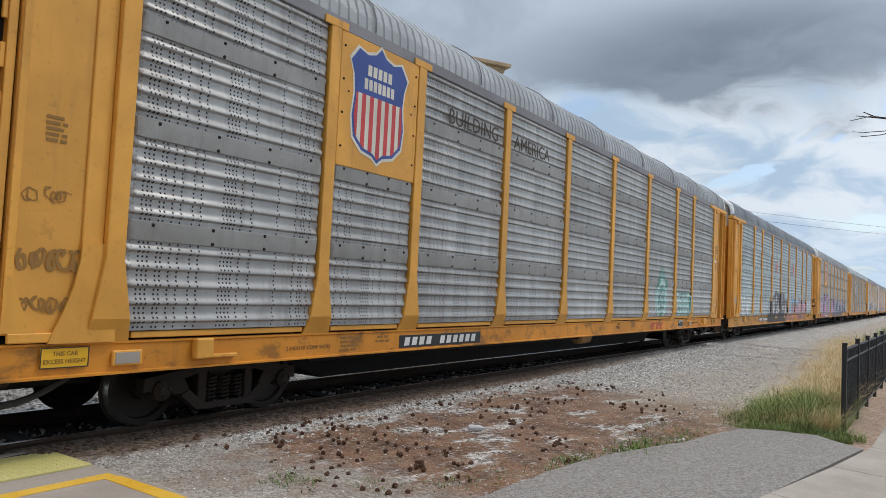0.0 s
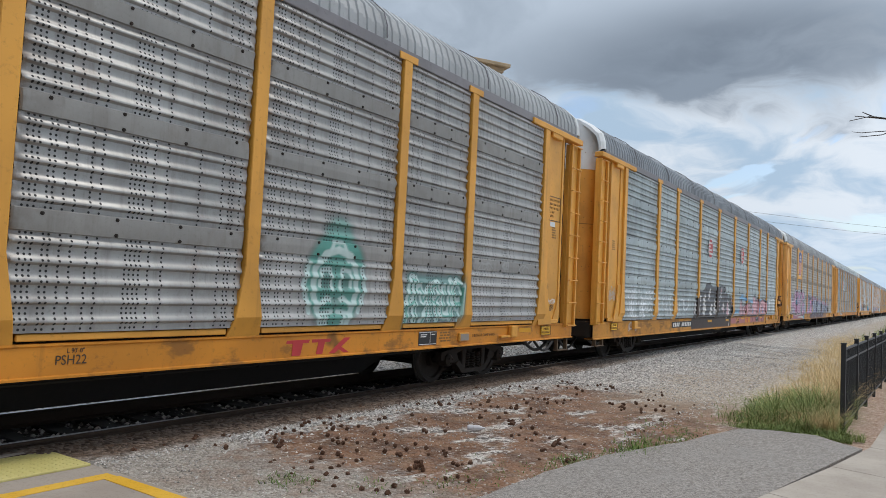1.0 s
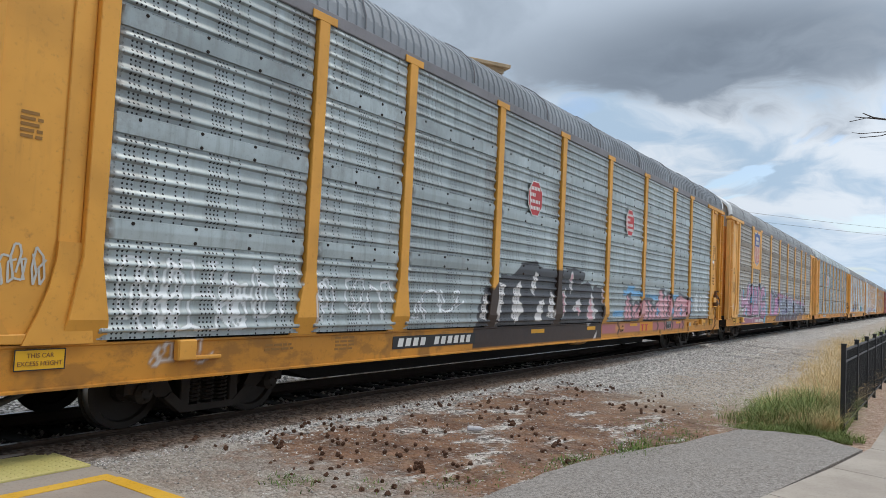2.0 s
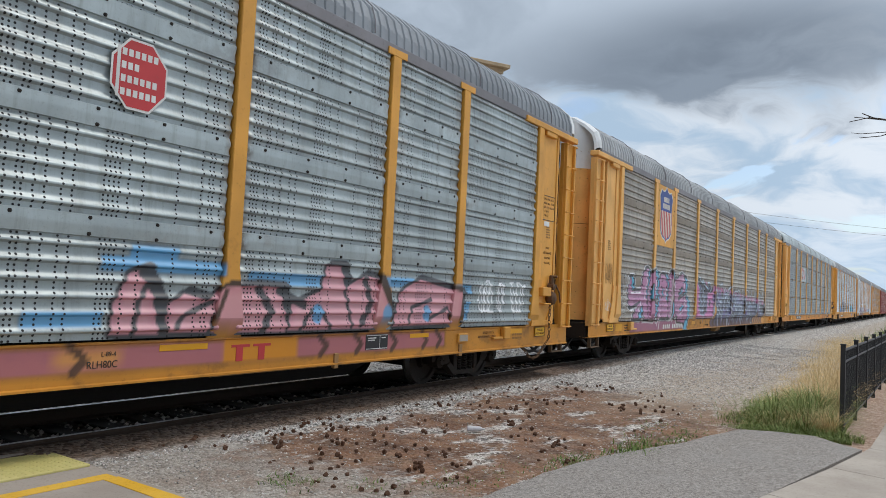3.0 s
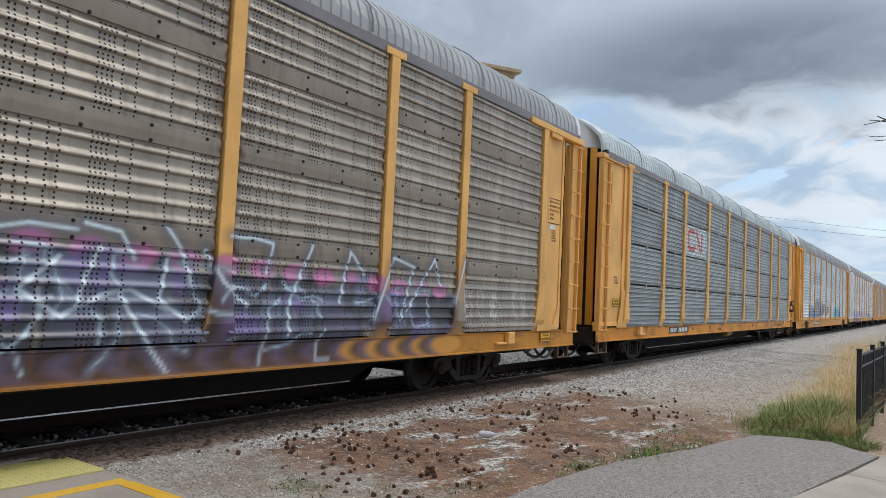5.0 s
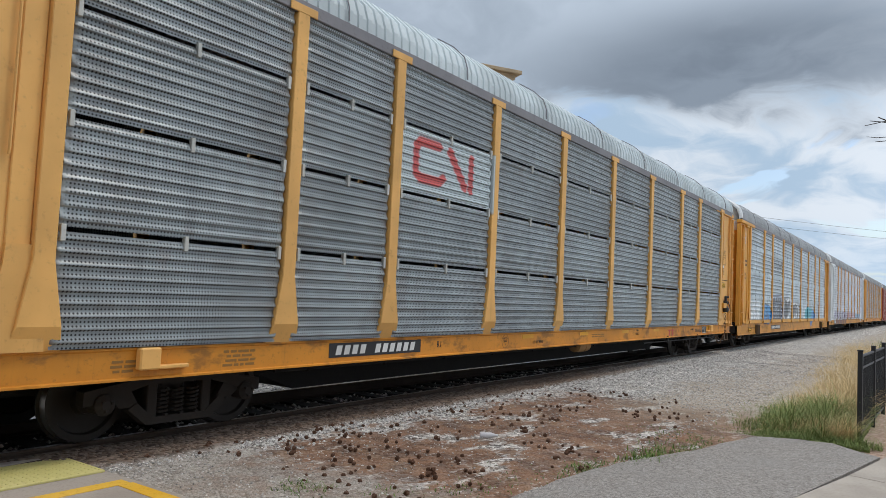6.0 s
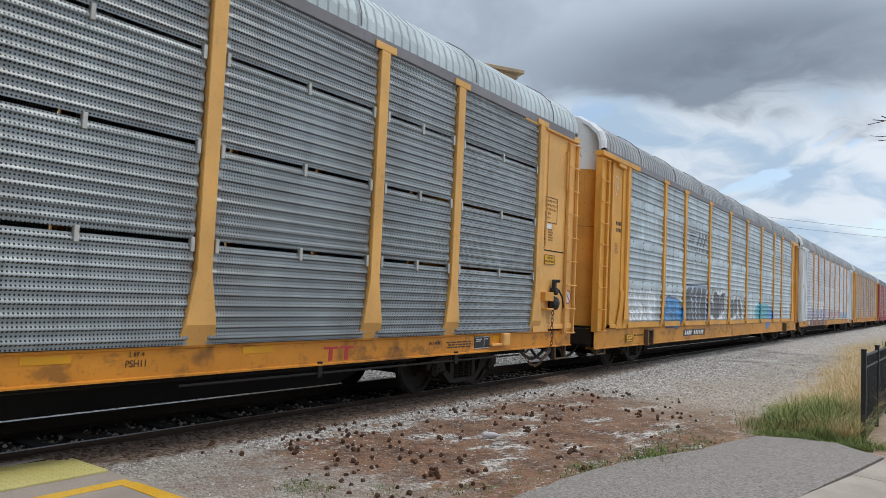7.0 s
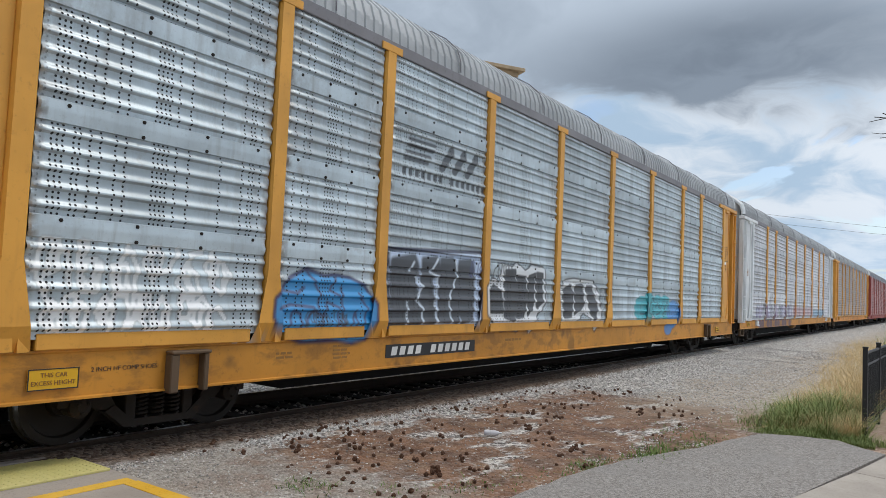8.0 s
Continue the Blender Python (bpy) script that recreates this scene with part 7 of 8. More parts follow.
def octagon_sign(car, y, z):
    r, w = 0.38, 0.33
    pts = [(w * math.cos(a), r * math.sin(a)) for a in (radians(22.5 + 45 * k) for k in range(8))]
    sg = part("octagon_emblem", Shape().prism(pts, 0, 0.0, 0.004), PAINT["letter_white"], car, "red octagonal road emblem", at=(SHEET + 0.046, y, z))
    part("emblem_field", Shape().prism([(a * 0.93, b * 0.93) for a, b in pts], 0, 0.004, 0.007), PAINT["red"], sg)
    for k in range(4):
        zz = 0.20 - k * 0.13
        part("word_marking", bars([(-0.20 + i * 0.068, -0.20 + i * 0.068 + 0.048, zz - 0.035, zz + 0.035) for i in range((6, 3, 6, 6)[k])], PAINT["letter_white"], 0.007), None, sg)
    part("initial_bar", bars([(-0.25, -0.215, -0.25, 0.25)], PAINT["letter_white"], 0.007), None, sg)


def brake_gear(car, dark):
    """Hand brake at the far end: shelf, dark gear housing with crank, hanging chain."""
    shelf = part("brake_shelf", Shape().box(1.52, 1.66, 11.98, 12.36, 1.62, 1.80, 0.012).box(1.53, 1.68, 12.02, 12.34, 1.45, 1.48, 0.008), PAINT["yellow"], car)
    mat = PAINT["black" if dark else "chain"]
    gear = part("hand_brake", Shape().lathe([(1.52, 0.0), (1.52, 0.13), (1.58, 0.15), (1.66, 0.12), (1.70, 0.05), (1.70, 0.0)], (0, 12.50, 1.58), 18).lathe([(1.53, 0.0), (1.53, 0.075), (1.66, 0.07), (1.68, 0.0)], (0, 12.49, 1.82), 14).box(1.55, 1.63, 12.44, 12.54, 1.86, 2.06, 0.02).tube([(1.60, 12.50, 2.03), (1.70, 12.53, 2.03)], 0.03, 8).tube([(1.66, 12.55, 1.86), (1.70, 12.66, 1.70), (1.70, 12.72, 1.50)], 0.018, 6), mat, car, "dark hand brake with crank")
    s = Shape()
    pts = [(1.60, 12.44 + 0.01 * math.sin(k), 1.5 - k * 0.075) for k in range(11)]
    pts += [(1.52, 12.42 - 0.11 * k, 0.62 - 0.26 * math.sin(math.pi * k / 9)) for k in range(1, 10)]
    for k in range(len(pts) - 1):
        a, b = Vector(pts[k]), Vector(pts[k + 1])
        m = (a + b) / 2
        t = (b - a).normalized()
        o = Vector((1, 0, 0)) if k % 2 else t.cross(Vector((1, 0, 0)))
        L = (b - a).length * 0.62
        ring = [tuple(m + t * L * math.cos(q * math.tau / 8) + o * 0.026 * math.sin(q * math.tau / 8)) for q in range(9)]
        s.tube(ring, 0.008, 5)
    part("brake_chain", s, PAINT["chain"], car, "rusty hanging brake chain")
    part("brake_rod", Shape().tube([(1.50, 4.0, 0.60), (1.50, 11.3, 0.60)], 0.016, 6).box(1.47, 1.53, 9.1, 9.2, 0.55, 0.75, 0.006).box(1.47, 1.53, 6.0, 6.08, 0.55, 0.75, 0.006), PAINT["under" if dark else "tank"], car)


def reflector(car, y):
    p = part("sill_pocket", Shape().box(1.505, 1.545, y - 0.16, y + 0.16, 0.78, 0.93, 0.01), PAINT["yellow"], car)
    part("reflector", Shape().box(1.544, 1.550, y - 0.13, y + 0.13, 0.80, 0.91, 0.003), PAINT["reflector"], p, "dull grey reflector plate")


def data_plate(car, y):
    p = part("data_plate", Shape().box(0, 0.004, y - 0.25, y + 0.25, 0.76, 0.98, 0.001), PAINT["black"], car, "black test data plate with white lines", at=(SILL_X, 0, 0))
    part("plate_lines", bars([(y - 0.24, y + 0.24, 0.77, 0.78), (y - 0.24, y + 0.24, 0.96, 0.97), (y + 0.06, y + 0.068, 0.78, 0.96), (y - 0.2, y - 0.02, 0.92, 0.935), (y - 0.2, y - 0.05, 0.89, 0.905), (y + 0.1, y + 0.2, 0.92, 0.935)], PAINT["letter_white"], 0.004), None, p)


def extras_grey(car):
    logo_board(car)
    for words, y in (("BUILDING", -5.36), ("AMERICA", -3.17)):
        part("lettering", lettering(words, 0.36, PAINT["letter_dark"], 1.02), None, car, at=(SHEET + 0.048, y, 4.47))
    number_plate(car, -5.92)
    reflector(car, -11.54)
    sill_words(car, "2 INCH HF COMP SHOES", -9.0, 0.84, 0.072, "letter_worn", 1.0)
    sill_bars(car, -8.25, 0.86, 0.42, 0.22, 4, 5)
    sill_bars(car, -7.5, 0.90, 0.35, 0.12, 2, 6)
    sill_words(car, "L 90'-0\"", 2.2, 0.945, 0.06)
    sill_words(car, "PSH22", 2.16, 0.86, 0.125)
    p = part("builder_mark", Shape().prism([(4.95, 0.745), (5.10, 0.745), (5.14, 0.90), (5.24, 0.90), (5.26, 0.94), (4.86, 0.94), (4.85, 0.90), (4.96, 0.90)], 0, 0, 0.003), PAINT["red"], car, "red stencilled mark", at=(SILL_X, 0, 0))
    part("mark_bar", Shape().prism([(5.30, 0.90), (5.42, 0.90), (5.38, 0.745), (5.50, 0.745), (5.54, 0.90), (5.64, 0.90), (5.65, 0.94), (5.30, 0.94)], 0, 0, 0.003), PAINT["red"], p)
    part("mark_bar", Shape().prism([(5.62, 0.745), (5.74, 0.745), (6.05, 0.945), (5.92, 0.945)], 0, 0, 0.003), PAINT["red"], p)
    part("mark_bar", Shape().prism([(5.92, 0.745), (6.02, 0.745), (5.86, 0.83), (5.80, 0.80)], 0, 0, 0.003), PAINT["red"], p)
    data_plate(car, 7.9)
    sill_bars(car, 8.4, 0.88, 0.35, 0.18, 4, 7)
    reflector(car, 8.95)
    sill_words(car, "2 INCH HF COMP SHOES", 9.65, 0.87, 0.072, "letter_worn", 1.0)
    sill_words(car, "JACK", 10.66, 0.945, 0.06), sill_words(car, "HERE", 10.66, 0.875, 0.06)
    patch(car, 11.0, 11.5, 0.88, 0.96, "amber", "faded_patch")
    ribbon_tag(car, -12.62, 1.68, 0.62, 0.18, 5, 71, "letter_faint", 0.016, 1.519)
    ribbon_tag(car, -12.62, 1.30, 0.55, 0.14, 4, 72, "letter_faint", 0.010, 1.519)
    ribbon_tag(car, -12.60, 2.28, 0.45, 0.14, 3, 73, "letter_faint", 0.006, 1.519)
    ribbon_tag(car, 12.12, 1.75, 0.30, 0.24, 1, 74, "letter_dark", 0.014, 1.519)
    ribbon_tag(car, 12.15, 1.45, 0.40, 0.10, 5, 75, "letter_white", 0.006, 1.519)
    ribbon_tag(car, 12.10, 1.30, 0.42, 0.12, 4, 76, "letter_dark", 0.006, 1.519)


def extras_bluegrey(car):
    octagon_sign(car, 2.86, 3.63), octagon_sign(car, -2.72, 3.55)
    number_plate(car, -5.85)
    sill_words(car, "L-89-4", 2.80, 0.90, 0.065), sill_words(car, "RLH80C", 2.74, 0.80, 0.10)
    patch(car, 3.35, 3.95, 0.90, 0.965, "amber"), patch(car, -2.5, -1.9, 0.86, 0.94, "amber"), patch(car, 0.4, 0.9, 0.86, 0.94, "amber"), patch(car, 7.7, 8.2, 0.90, 0.965, "amber")
    part("builder_mark", Shape().box(0, 0.003, 4.35, 4.45, 0.74, 0.9, 0.001).box(0, 0.003, 4.28, 4.55, 0.90, 0.93, 0.001).box(0, 0.003, 4.68, 4.78, 0.74, 0.9, 0.001).box(0, 0.003, 4.60, 4.87, 0.90, 0.93, 0.001), PAINT["red"], car, "red stencilled mark", at=(SILL_X, 0, 0))
    data_plate(car, 6.9)
    sill_words(car, "SPECIAL NO. 24", 10.1, 0.92, 0.065, "letter_worn"), sill_words(car, "BRAKE BEAM REQUIRED", 10.05, 0.85, 0.065, "letter_worn")
    sill_bars(car, -9.3, 0.88, 0.5, 0.10, 2, 12), sill_bars(car, 11.2, 0.86, 0.4, 0.2, 3, 13), sill_bars(car, -8.1, 0.88, 0.4, 0.2, 4, 14)
    reflector(car, 9.2)
    brake_gear(car, False)
    patch(car, 10.9, 11.4, 0.88, 0.97, "amber", "faded_patch")
    ribbon_tag(car, -12.55, 1.55, 0.40, 0.35, 3, 81, "bracket", 0.010, 1.519)


def extras_brown(car):
    logo_board(car)
    number_plate(car, -6.62, 0.83, plate=False)
    patch(car, -11.72, -11.25, 0.79, 0.98, "amber"), patch(car, -4.40, -3.95, 0.86, 0.95, "amber")
    for i, (w, z) in enumerate((("LET", 1.93), ("THE", 1.78), ("GOOD", 1.63), ("TIMES", 1.47), ("ROLL", 1.30))):
        part("spray_words", lettering(w, 0.165, PAINT["letter_white"], 0.80), None, car, at=(SHEET + 0.048, -11.40 + 0.03 * (i % 2), z))
    sill_words(car, "LD LMT 80000", -2.35, 0.80, 0.085)
    ring(car, -3.25, 0.86)
    sill_bars(car, -10.9, 0.86, 0.4, 0.2, 3, 15, "letter_dark")
    ribbon_tag(car, -12.5, 2.0, 0.42, 0.5, 3, 83, "letter_faint", 0.008, 1.519)
    ribbon_tag(car, -12.5, 1.3, 0.4, 0.3, 3, 84, "letter_white", 0.006, 1.519)


def ring(car, y, z, r=0.125):
    s = Shape()
    for k in range(28):
        a, b = k * math.tau / 28, (k + 1) * math.tau / 28
        s.quad((0, r * math.cos(a), r * math.sin(a)), (0, r * math.cos(b), r * math.sin(b)), (0, (r - 0.009) * math.cos(b), (r - 0.009) * math.sin(b)), (0, (r - 0.009) * math.cos(a), (r - 0.009) * math.sin(a)))
    part("stencil_ring", s, PAINT["letter_dark"], car, at=(SILL_X + 0.002, y, z))
    for w, dz in (("EXCESS", 0.05), ("PLATE", 0.0), ("F", -0.06)):
        sill_words(car, w, y, z + dz, 0.05)


def extras_mesh(car):
    number_plate(car, -7.05, 0.88, w=2.0)
    ring(car, -3.45, 0.87)
    sill_words(car, "LD LMT 80000", -2.15, 0.82, 0.08)
    for y in (-2.8, -0.15, 2.4, 4.8, 10.3):
        patch(car, y, y + 0.45, 0.90, 0.975, "amber")
    sill_bars(car, 0.9, 0.88, 0.8, 0.09, 2, 31), sill_bars(car, -9.5, 0.86, 0.45, 0.2, 4, 32), sill_bars(car, -10.9, 0.84, 0.3, 0.14, 3, 33), sill_bars(car, 9.2, 0.86, 0.8, 0.12, 3, 34, "letter_dark")
    sill_words(car, "L 89'-4", 3.5, 0.95, 0.065), sill_words(car, "PSH11", 3.5, 0.86, 0.10)
    sill_words(car, "R1", -5.55, 0.88, 0.14, "black")
    data_plate(car, 9.95)
    sill_words(car, "JACK HERE", 8.55, 0.90, 0.07)
    brake_gear(car, True)
    part("builder_mark", Shape().box(0, 0.003, 6.2, 6.27, 0.75, 0.9, 0.001).box(0, 0.003, 6.1, 6.37, 0.90, 0.93, 0.001).box(0, 0.003, 6.5, 6.57, 0.75, 0.9, 0.001).box(0, 0.003, 6.4, 6.67, 0.90, 0.93, 0.001), PAINT["red"], car, "red stencilled mark", at=(SILL_X, 0, 0))
    part("no_riding_sign", Shape().lathe([(0.0, 0.15), (0.003, 0.15), (0.0031, 0.0)], (1.522, 13.28, 1.72), 24), PAINT["letter_white"], car, "round white sign with red ring and bar")
    s = Shape()
    for k in range(24):
        a, b = k * math.tau / 24, (k + 1) * math.tau / 24
        s.quad(*[(1.527, 13.28 + r * math.cos(q), 1.72 + r * math.sin(q)) for r, q in ((0.148, a), (0.148, b), (0.122, b), (0.122, a))])
    s.quad((1.527, 13.18, 1.80), (1.527, 13.20, 1.82), (1.527, 13.38, 1.64), (1.527, 13.36, 1.62))
    part("sign_ring", s, PAINT["red"], car)


def extras_silver(car):
    number_plate(car, -5.5, 0.80)
    sill_words(car, "2 INCH HF COMP SHOES", -10.63, 0.82, 0.062, "letter_dark", 1.0)
    sill_bars(car, -7.6, 0.84, 0.35, 0.2, 4, 41), sill_bars(car, -8.6, 0.84, 0.3, 0.1, 2, 42), sill_bars(car, -3.0, 0.86, 0.6, 0.08, 1, 43)
    ribbon_tag(car, -12.5, 4.2, 0.2, 0.5, 1, 86, "letter_white", 0.007, 1.519)
    part("reporting_marks", bars([(-12.42 + i * 0.09, -12.36 + i * 0.09, 3.52, 3.61) for i in range(4)] + [(-12.40 + i * 0.09, -12.34 + i * 0.09, 3.36, 3.45) for i in range(4)], PAINT["letter_dark"], 1.517), None, car)


CARS = []


def style(name, roof, **more):
    d = {"name": name, "roof": roof, "frame": "yellow", "end": "yellow", "low": 0.70}
    d.update(more)
    return d


build_ground()
build_track()
build_paving()
build_unseen_wall()
CARS.append(build_car("autorack_car", "yellow framed auto carrier with grey perforated screens", style("grey", "roof_grey"), design_teal(), extras_grey))
CARS.append(build_car("autorack_car", "yellow framed auto carrier with sprayed blue-grey screens", style("bluegrey", "roof_dark", strip=False, low=0.60), design_black_pink(), extras_bluegrey))
CARS.append(build_car("autorack_car", "yellow framed auto carrier with sprayed brown screens", style("brown", "roof_grey", strip=False, low=0.68, frame="yellow_pale", end="yellow_pale"), design_bubble(), extras_brown))
CARS.append(build_car("autorack_car", "yellow framed auto carrier with fine mesh screens", style("mesh", "roof_pale", dense=True, slats=True, frame="yellow_pale", end="yellow_pale"), design_ribbon(), extras_mesh))
CARS.append(build_car("autorack_car", "yellow framed auto carrier with sprayed silver screens", style("silver", "roof_grey", straight=True, sign=11.32, low=0.56), design_silver(), extras_silver))
CARS.append(build_car("autorack_car", "white framed auto carrier with sprayed pale screens", style("pale", "roof_grey", frame="white", end="white"), design_pale()))
CARS.append(build_car("autorack_car", "yellow framed auto carrier with tan brown screens", style("tan", "roof_grey")))
CARS.append(build_car("autorack_car", "red auto carrier with red screens", style("red", "roof_dark", frame="red_car", end="red_car")))
CARS.append(build_car("autorack_car", "dull red auto carrier at the tail", style("red", "roof_grey", frame="red_car", end="red_car")))


# ---- around the line: loose stones, cones, grass, fence, building, tree, wires ----
def plain(name, a, b, rough=0.85, scale=20.0, island=True):
    m, g = material(name)
    p = g.coords()
    geo = g.add("ShaderNodeNewGeometry")
    n = g.noise(p, scale, 4.0, 0.6)
    f = g.math("ADD", g.math("MULTIPLY", geo.outputs["Random Per Island"], 0.75), g.math("MULTIPLY", n, 0.25)) if island else n
    finish(g, g.mix(f, a, b), rough, 0.0, n, 0.2, 0.005, 0.3)
    return m


def build_stones():
    rng = random.Random(11)
    s = Shape()

    def stone(x, y, z, r):
        k = [rng.uniform(0.65, 1.25) * r for _ in range(6)]
        a = rng.uniform(0, math.tau)
        ca, sa = math.cos(a), math.sin(a)
        n = len(s.v)
        for px, py, pz in ((k[0], 0, 0), (0, k[1], 0), (-k[2], 0.2 * r, 0), (0.1 * r, -k[3], 0), (0.15 * r, 0.1 * r, k[4] * 0.75), (-0.1 * r, 0, -k[5] * 0.6)):
            s.v.append((x + px * ca - py * sa, y + px * sa + py * ca, z + pz))
        for q in range(4):
            w = (q + 1) % 4
            s.f += [(n + q, n + w, n + 4), (n + w, n + q, n + 5)]
        s.s += [0] * 8
    for _ in range(52000):
        u = rng.random()
        y = 2.6 + 30 * u * u
        x = -7.2 + (1.9 + 0.05 * y) * abs(rng.gauss(0, 0.8)) if rng.random() < 0.66 else rng.uniform(-7.1, -2.9)
        if x > -2.9 or (x < -6.72 and rng.random() < 0.93) or (x > -5.9 and y < 4.0) or (x < -5.6 and y < 3.85):
            continue
        if -6.3 < x < -3.2 and y < 13 and rng.random() < 0.86:
            continue
        z = GROUND_Z + noise.noise((x * 0.9, y * 0.9, 0)) * 0.022
        stone(x, y, z + 0.003, rng.uniform(0.010, 0.026) * (1.15 if x < -5.9 and y > 5.5 else 0.62) * (1.0 + 0.035 * max(0.0, y - 8.0)))
    for _ in range(2600):
        y, x = 1 + 22 * rng.random(), -12.5 + 3.3 * rng.random()
        stone(x, y, GROUND_Z + 0.005, rng.uniform(0.02, 0.045))
    for _ in range(1800):
        y, x = 1 + 18 * rng.random() ** 1.5, TRACK_X + rng.uniform(-0.66, 0.66)
        stone(x, y, -0.20, rng.uniform(0.02, 0.04))
    ob = new("gravel", s.mesh("gravel", [plain("ballast_stones", (0.10, 0.09, 0.08), (0.82, 0.79, 0.75))]))
    tagged(ob, "loose grey ballast stones strewn beside the rails", "gravel", kind="stuff")


def build_cones():
    s = Shape()
    rows = []
    for i in range(8):
        f = i / 7
        r = 0.030 * math.sin(math.pi * (0.12 + 0.80 * f)) * (1.18 if i % 2 else 0.80)
        rows.append([(r * math.cos((k + 0.5 * (i % 2)) * math.tau / 8) * (1.15 if k % 2 else 0.9), r * math.sin((k + 0.5 * (i % 2)) * math.tau / 8) * (1.15 if k % 2 else 0.9), 0.064 * f - 0.032) for k in range(8)])
    s.grid(rows, close=True)
    me = s.mesh("pine_cone", [plain("pine_cone_scales", (0.050, 0.024, 0.014), (0.17, 0.085, 0.05), 0.8, 60.0, False)])
    rng = random.Random(23)
    n = 0
    while n < 290:
        x, y = rng.uniform(-6.7, -3.1), 4.2 + 9.5 * rng.random() ** 1.3
        if x > -3.25 + 0.25 * (y - 6) or (y < 5.2 and x > -4.2 and rng.random() < 0.4) or noise.noise((x * 0.8, y * 0.8, 4)) < -0.12:
            continue
        for _ in range(1 if rng.random() < 0.7 else 2):
            k = rng.uniform(0.50, 0.90)
            ob = new("pine_cone", me)
            ob.matrix_world = pose(x + rng.uniform(-0.09, 0.09), y + rng.uniform(-0.09, 0.09), GROUND_Z + 0.022 * k, rng.uniform(60, 120), rng.uniform(-20, 20), rng.uniform(0, 360)) @ Matrix.Diagonal((k, k, k, 1))
            tagged(ob, "dry brown pine cone lying on red earth", "pine cone", "pine cones on the ground")
            n += 1


def build_grass():
    rng = random.Random(31)

    def blades(spots, name, label, a, b):
        s = Shape()
        for x, y, h, lean, wide in spots:
            t = rng.uniform(0, math.tau)
            dx, dy = math.cos(t), math.sin(t)
            ox, oy = -dy * wide, dx * wide
            z = GROUND_Z - 0.01
            n = len(s.v)
            for f, w in ((0, 1), (0.4, 0.85), (0.75, 0.5)):
                bx, by = x + dx * lean * f * f * h, y + dy * lean * f * f * h
                s.v += [(bx - ox * w, by - oy * w, z + h * f), (bx + ox * w, by + oy * w, z + h * f)]
            s.v.append((x + dx * lean * h, y + dy * lean * h, z + h * (1 - 0.25 * lean)))
            s.f += [(n, n + 1, n + 3, n + 2), (n + 2, n + 3, n + 5, n + 4), (n + 4, n + 5, n + 6)]
            s.s += [0, 0, 0]
        tagged(new(name, s.mesh(name, [plain(name + "_blades", a, b, 0.7, 3.0)])), label, "grass", kind="stuff")

    dry, green, weeds = [], [], []
    for _ in range(26000):
        y = 11.5 + 30 * rng.random() ** 1.9
        left = -2.0 - 0.065 * (y - 11.6) + 0.35 * noise.noise((y * 0.8, 3.0, 1.0))
        u = rng.random()
        x = left - 0.35 + (-1.0 - left + 0.35) * u ** 0.75
        clump = noise.noise((x * 1.7, y * 0.9, 9))
        if clump < -0.12 and rng.random() < 0.8:
            continue
        h = (0.26 + 0.45 * max(0.0, 0.4 + clump)) * min(1.0, 0.40 + (y - 11.4) * 0.30) * min(1.0, 0.30 + max(0.0, x - left) * 1.0)
        dry.append((x, y, h * rng.uniform(0.35, 1.45), rng.uniform(0.3, 1.6), rng.uniform(0.0011, 0.0030)))
    for _ in range(12500):
        y = 11.02 + 3.4 * rng.random() ** 1.5
        left = -2.2 - 0.10 * (y - 11.0) - 0.35 * abs(rng.gauss(0, 1)) * rng.random()
        x = left + (-0.62 - left) * rng.random()
        if y < 11.25 and x > -0.75:
            continue
        if x > -0.9 and y > 11.5:
            x = -1.0 - 0.2 * rng.random()
        clump = 0.6 + 1.0 * noise.noise((x * 3.4, y * 3.4, 5))
        h = (0.07 + 0.50 * min(1.0, (y - 10.95) / 0.9) * (1.0 if x < -1.3 else 0.6)) * max(0.15, clump) * min(1.0, 0.25 + 1.1 * max(0.0, x + 2.45)) * rng.uniform(0.3, 1.3)
        green.append((x, y, max(0.03, h), rng.uniform(0.4, 1.6), rng.uniform(0.002, 0.005)))
    for cx, cy, rx, ry, n, hh in ((-3.15, 7.35, 0.16, 0.42, 240, 0.06), (-2.78, 8.45, 0.22, 0.65, 480, 0.09), (-2.55, 9.5, 0.20, 0.6, 260, 0.06), (-4.70, 4.72, 0.22, 0.20, 170, 0.07), (-4.1, 5.1, 0.25, 0.2, 90, 0.04), (-3.6, 5.7, 0.3, 0.4, 120, 0.035), (-3.0, 10.2, 0.7, 0.5, 240, 0.04), (-3.5, 6.6, 0.3, 0.5, 90, 0.04)):
        for _ in range(n):
            weeds.append((cx + rng.gauss(0, rx * 0.6), cy + rng.gauss(0, ry * 0.6), hh * rng.uniform(0.4, 1.2), rng.uniform(0.5, 1.5), rng.uniform(0.003, 0.007)))
    for _ in range(900):
        y = 30 + 45 * rng.random()
        green.append((-2.3 + 1.8 * rng.random(), y, rng.uniform(0.4, 1.2) * (0.7 + 0.4 * noise.noise((y * 0.3, 1, 1))), rng.uniform(0.3, 0.9), 0.012))
    blades(dry, "dry_grass", "tall straw-coloured dry grass beside the fence", (0.46, 0.33, 0.14), (0.88, 0.68, 0.38))
    blades(green, "green_grass", "fresh green grass at the foot of the fence", (0.075, 0.125, 0.03), (0.32, 0.37, 0.12))
    blades(weeds, "low_weeds", "low green weeds along the asphalt edge", (0.05, 0.11, 0.02), (0.19, 0.27, 0.06))


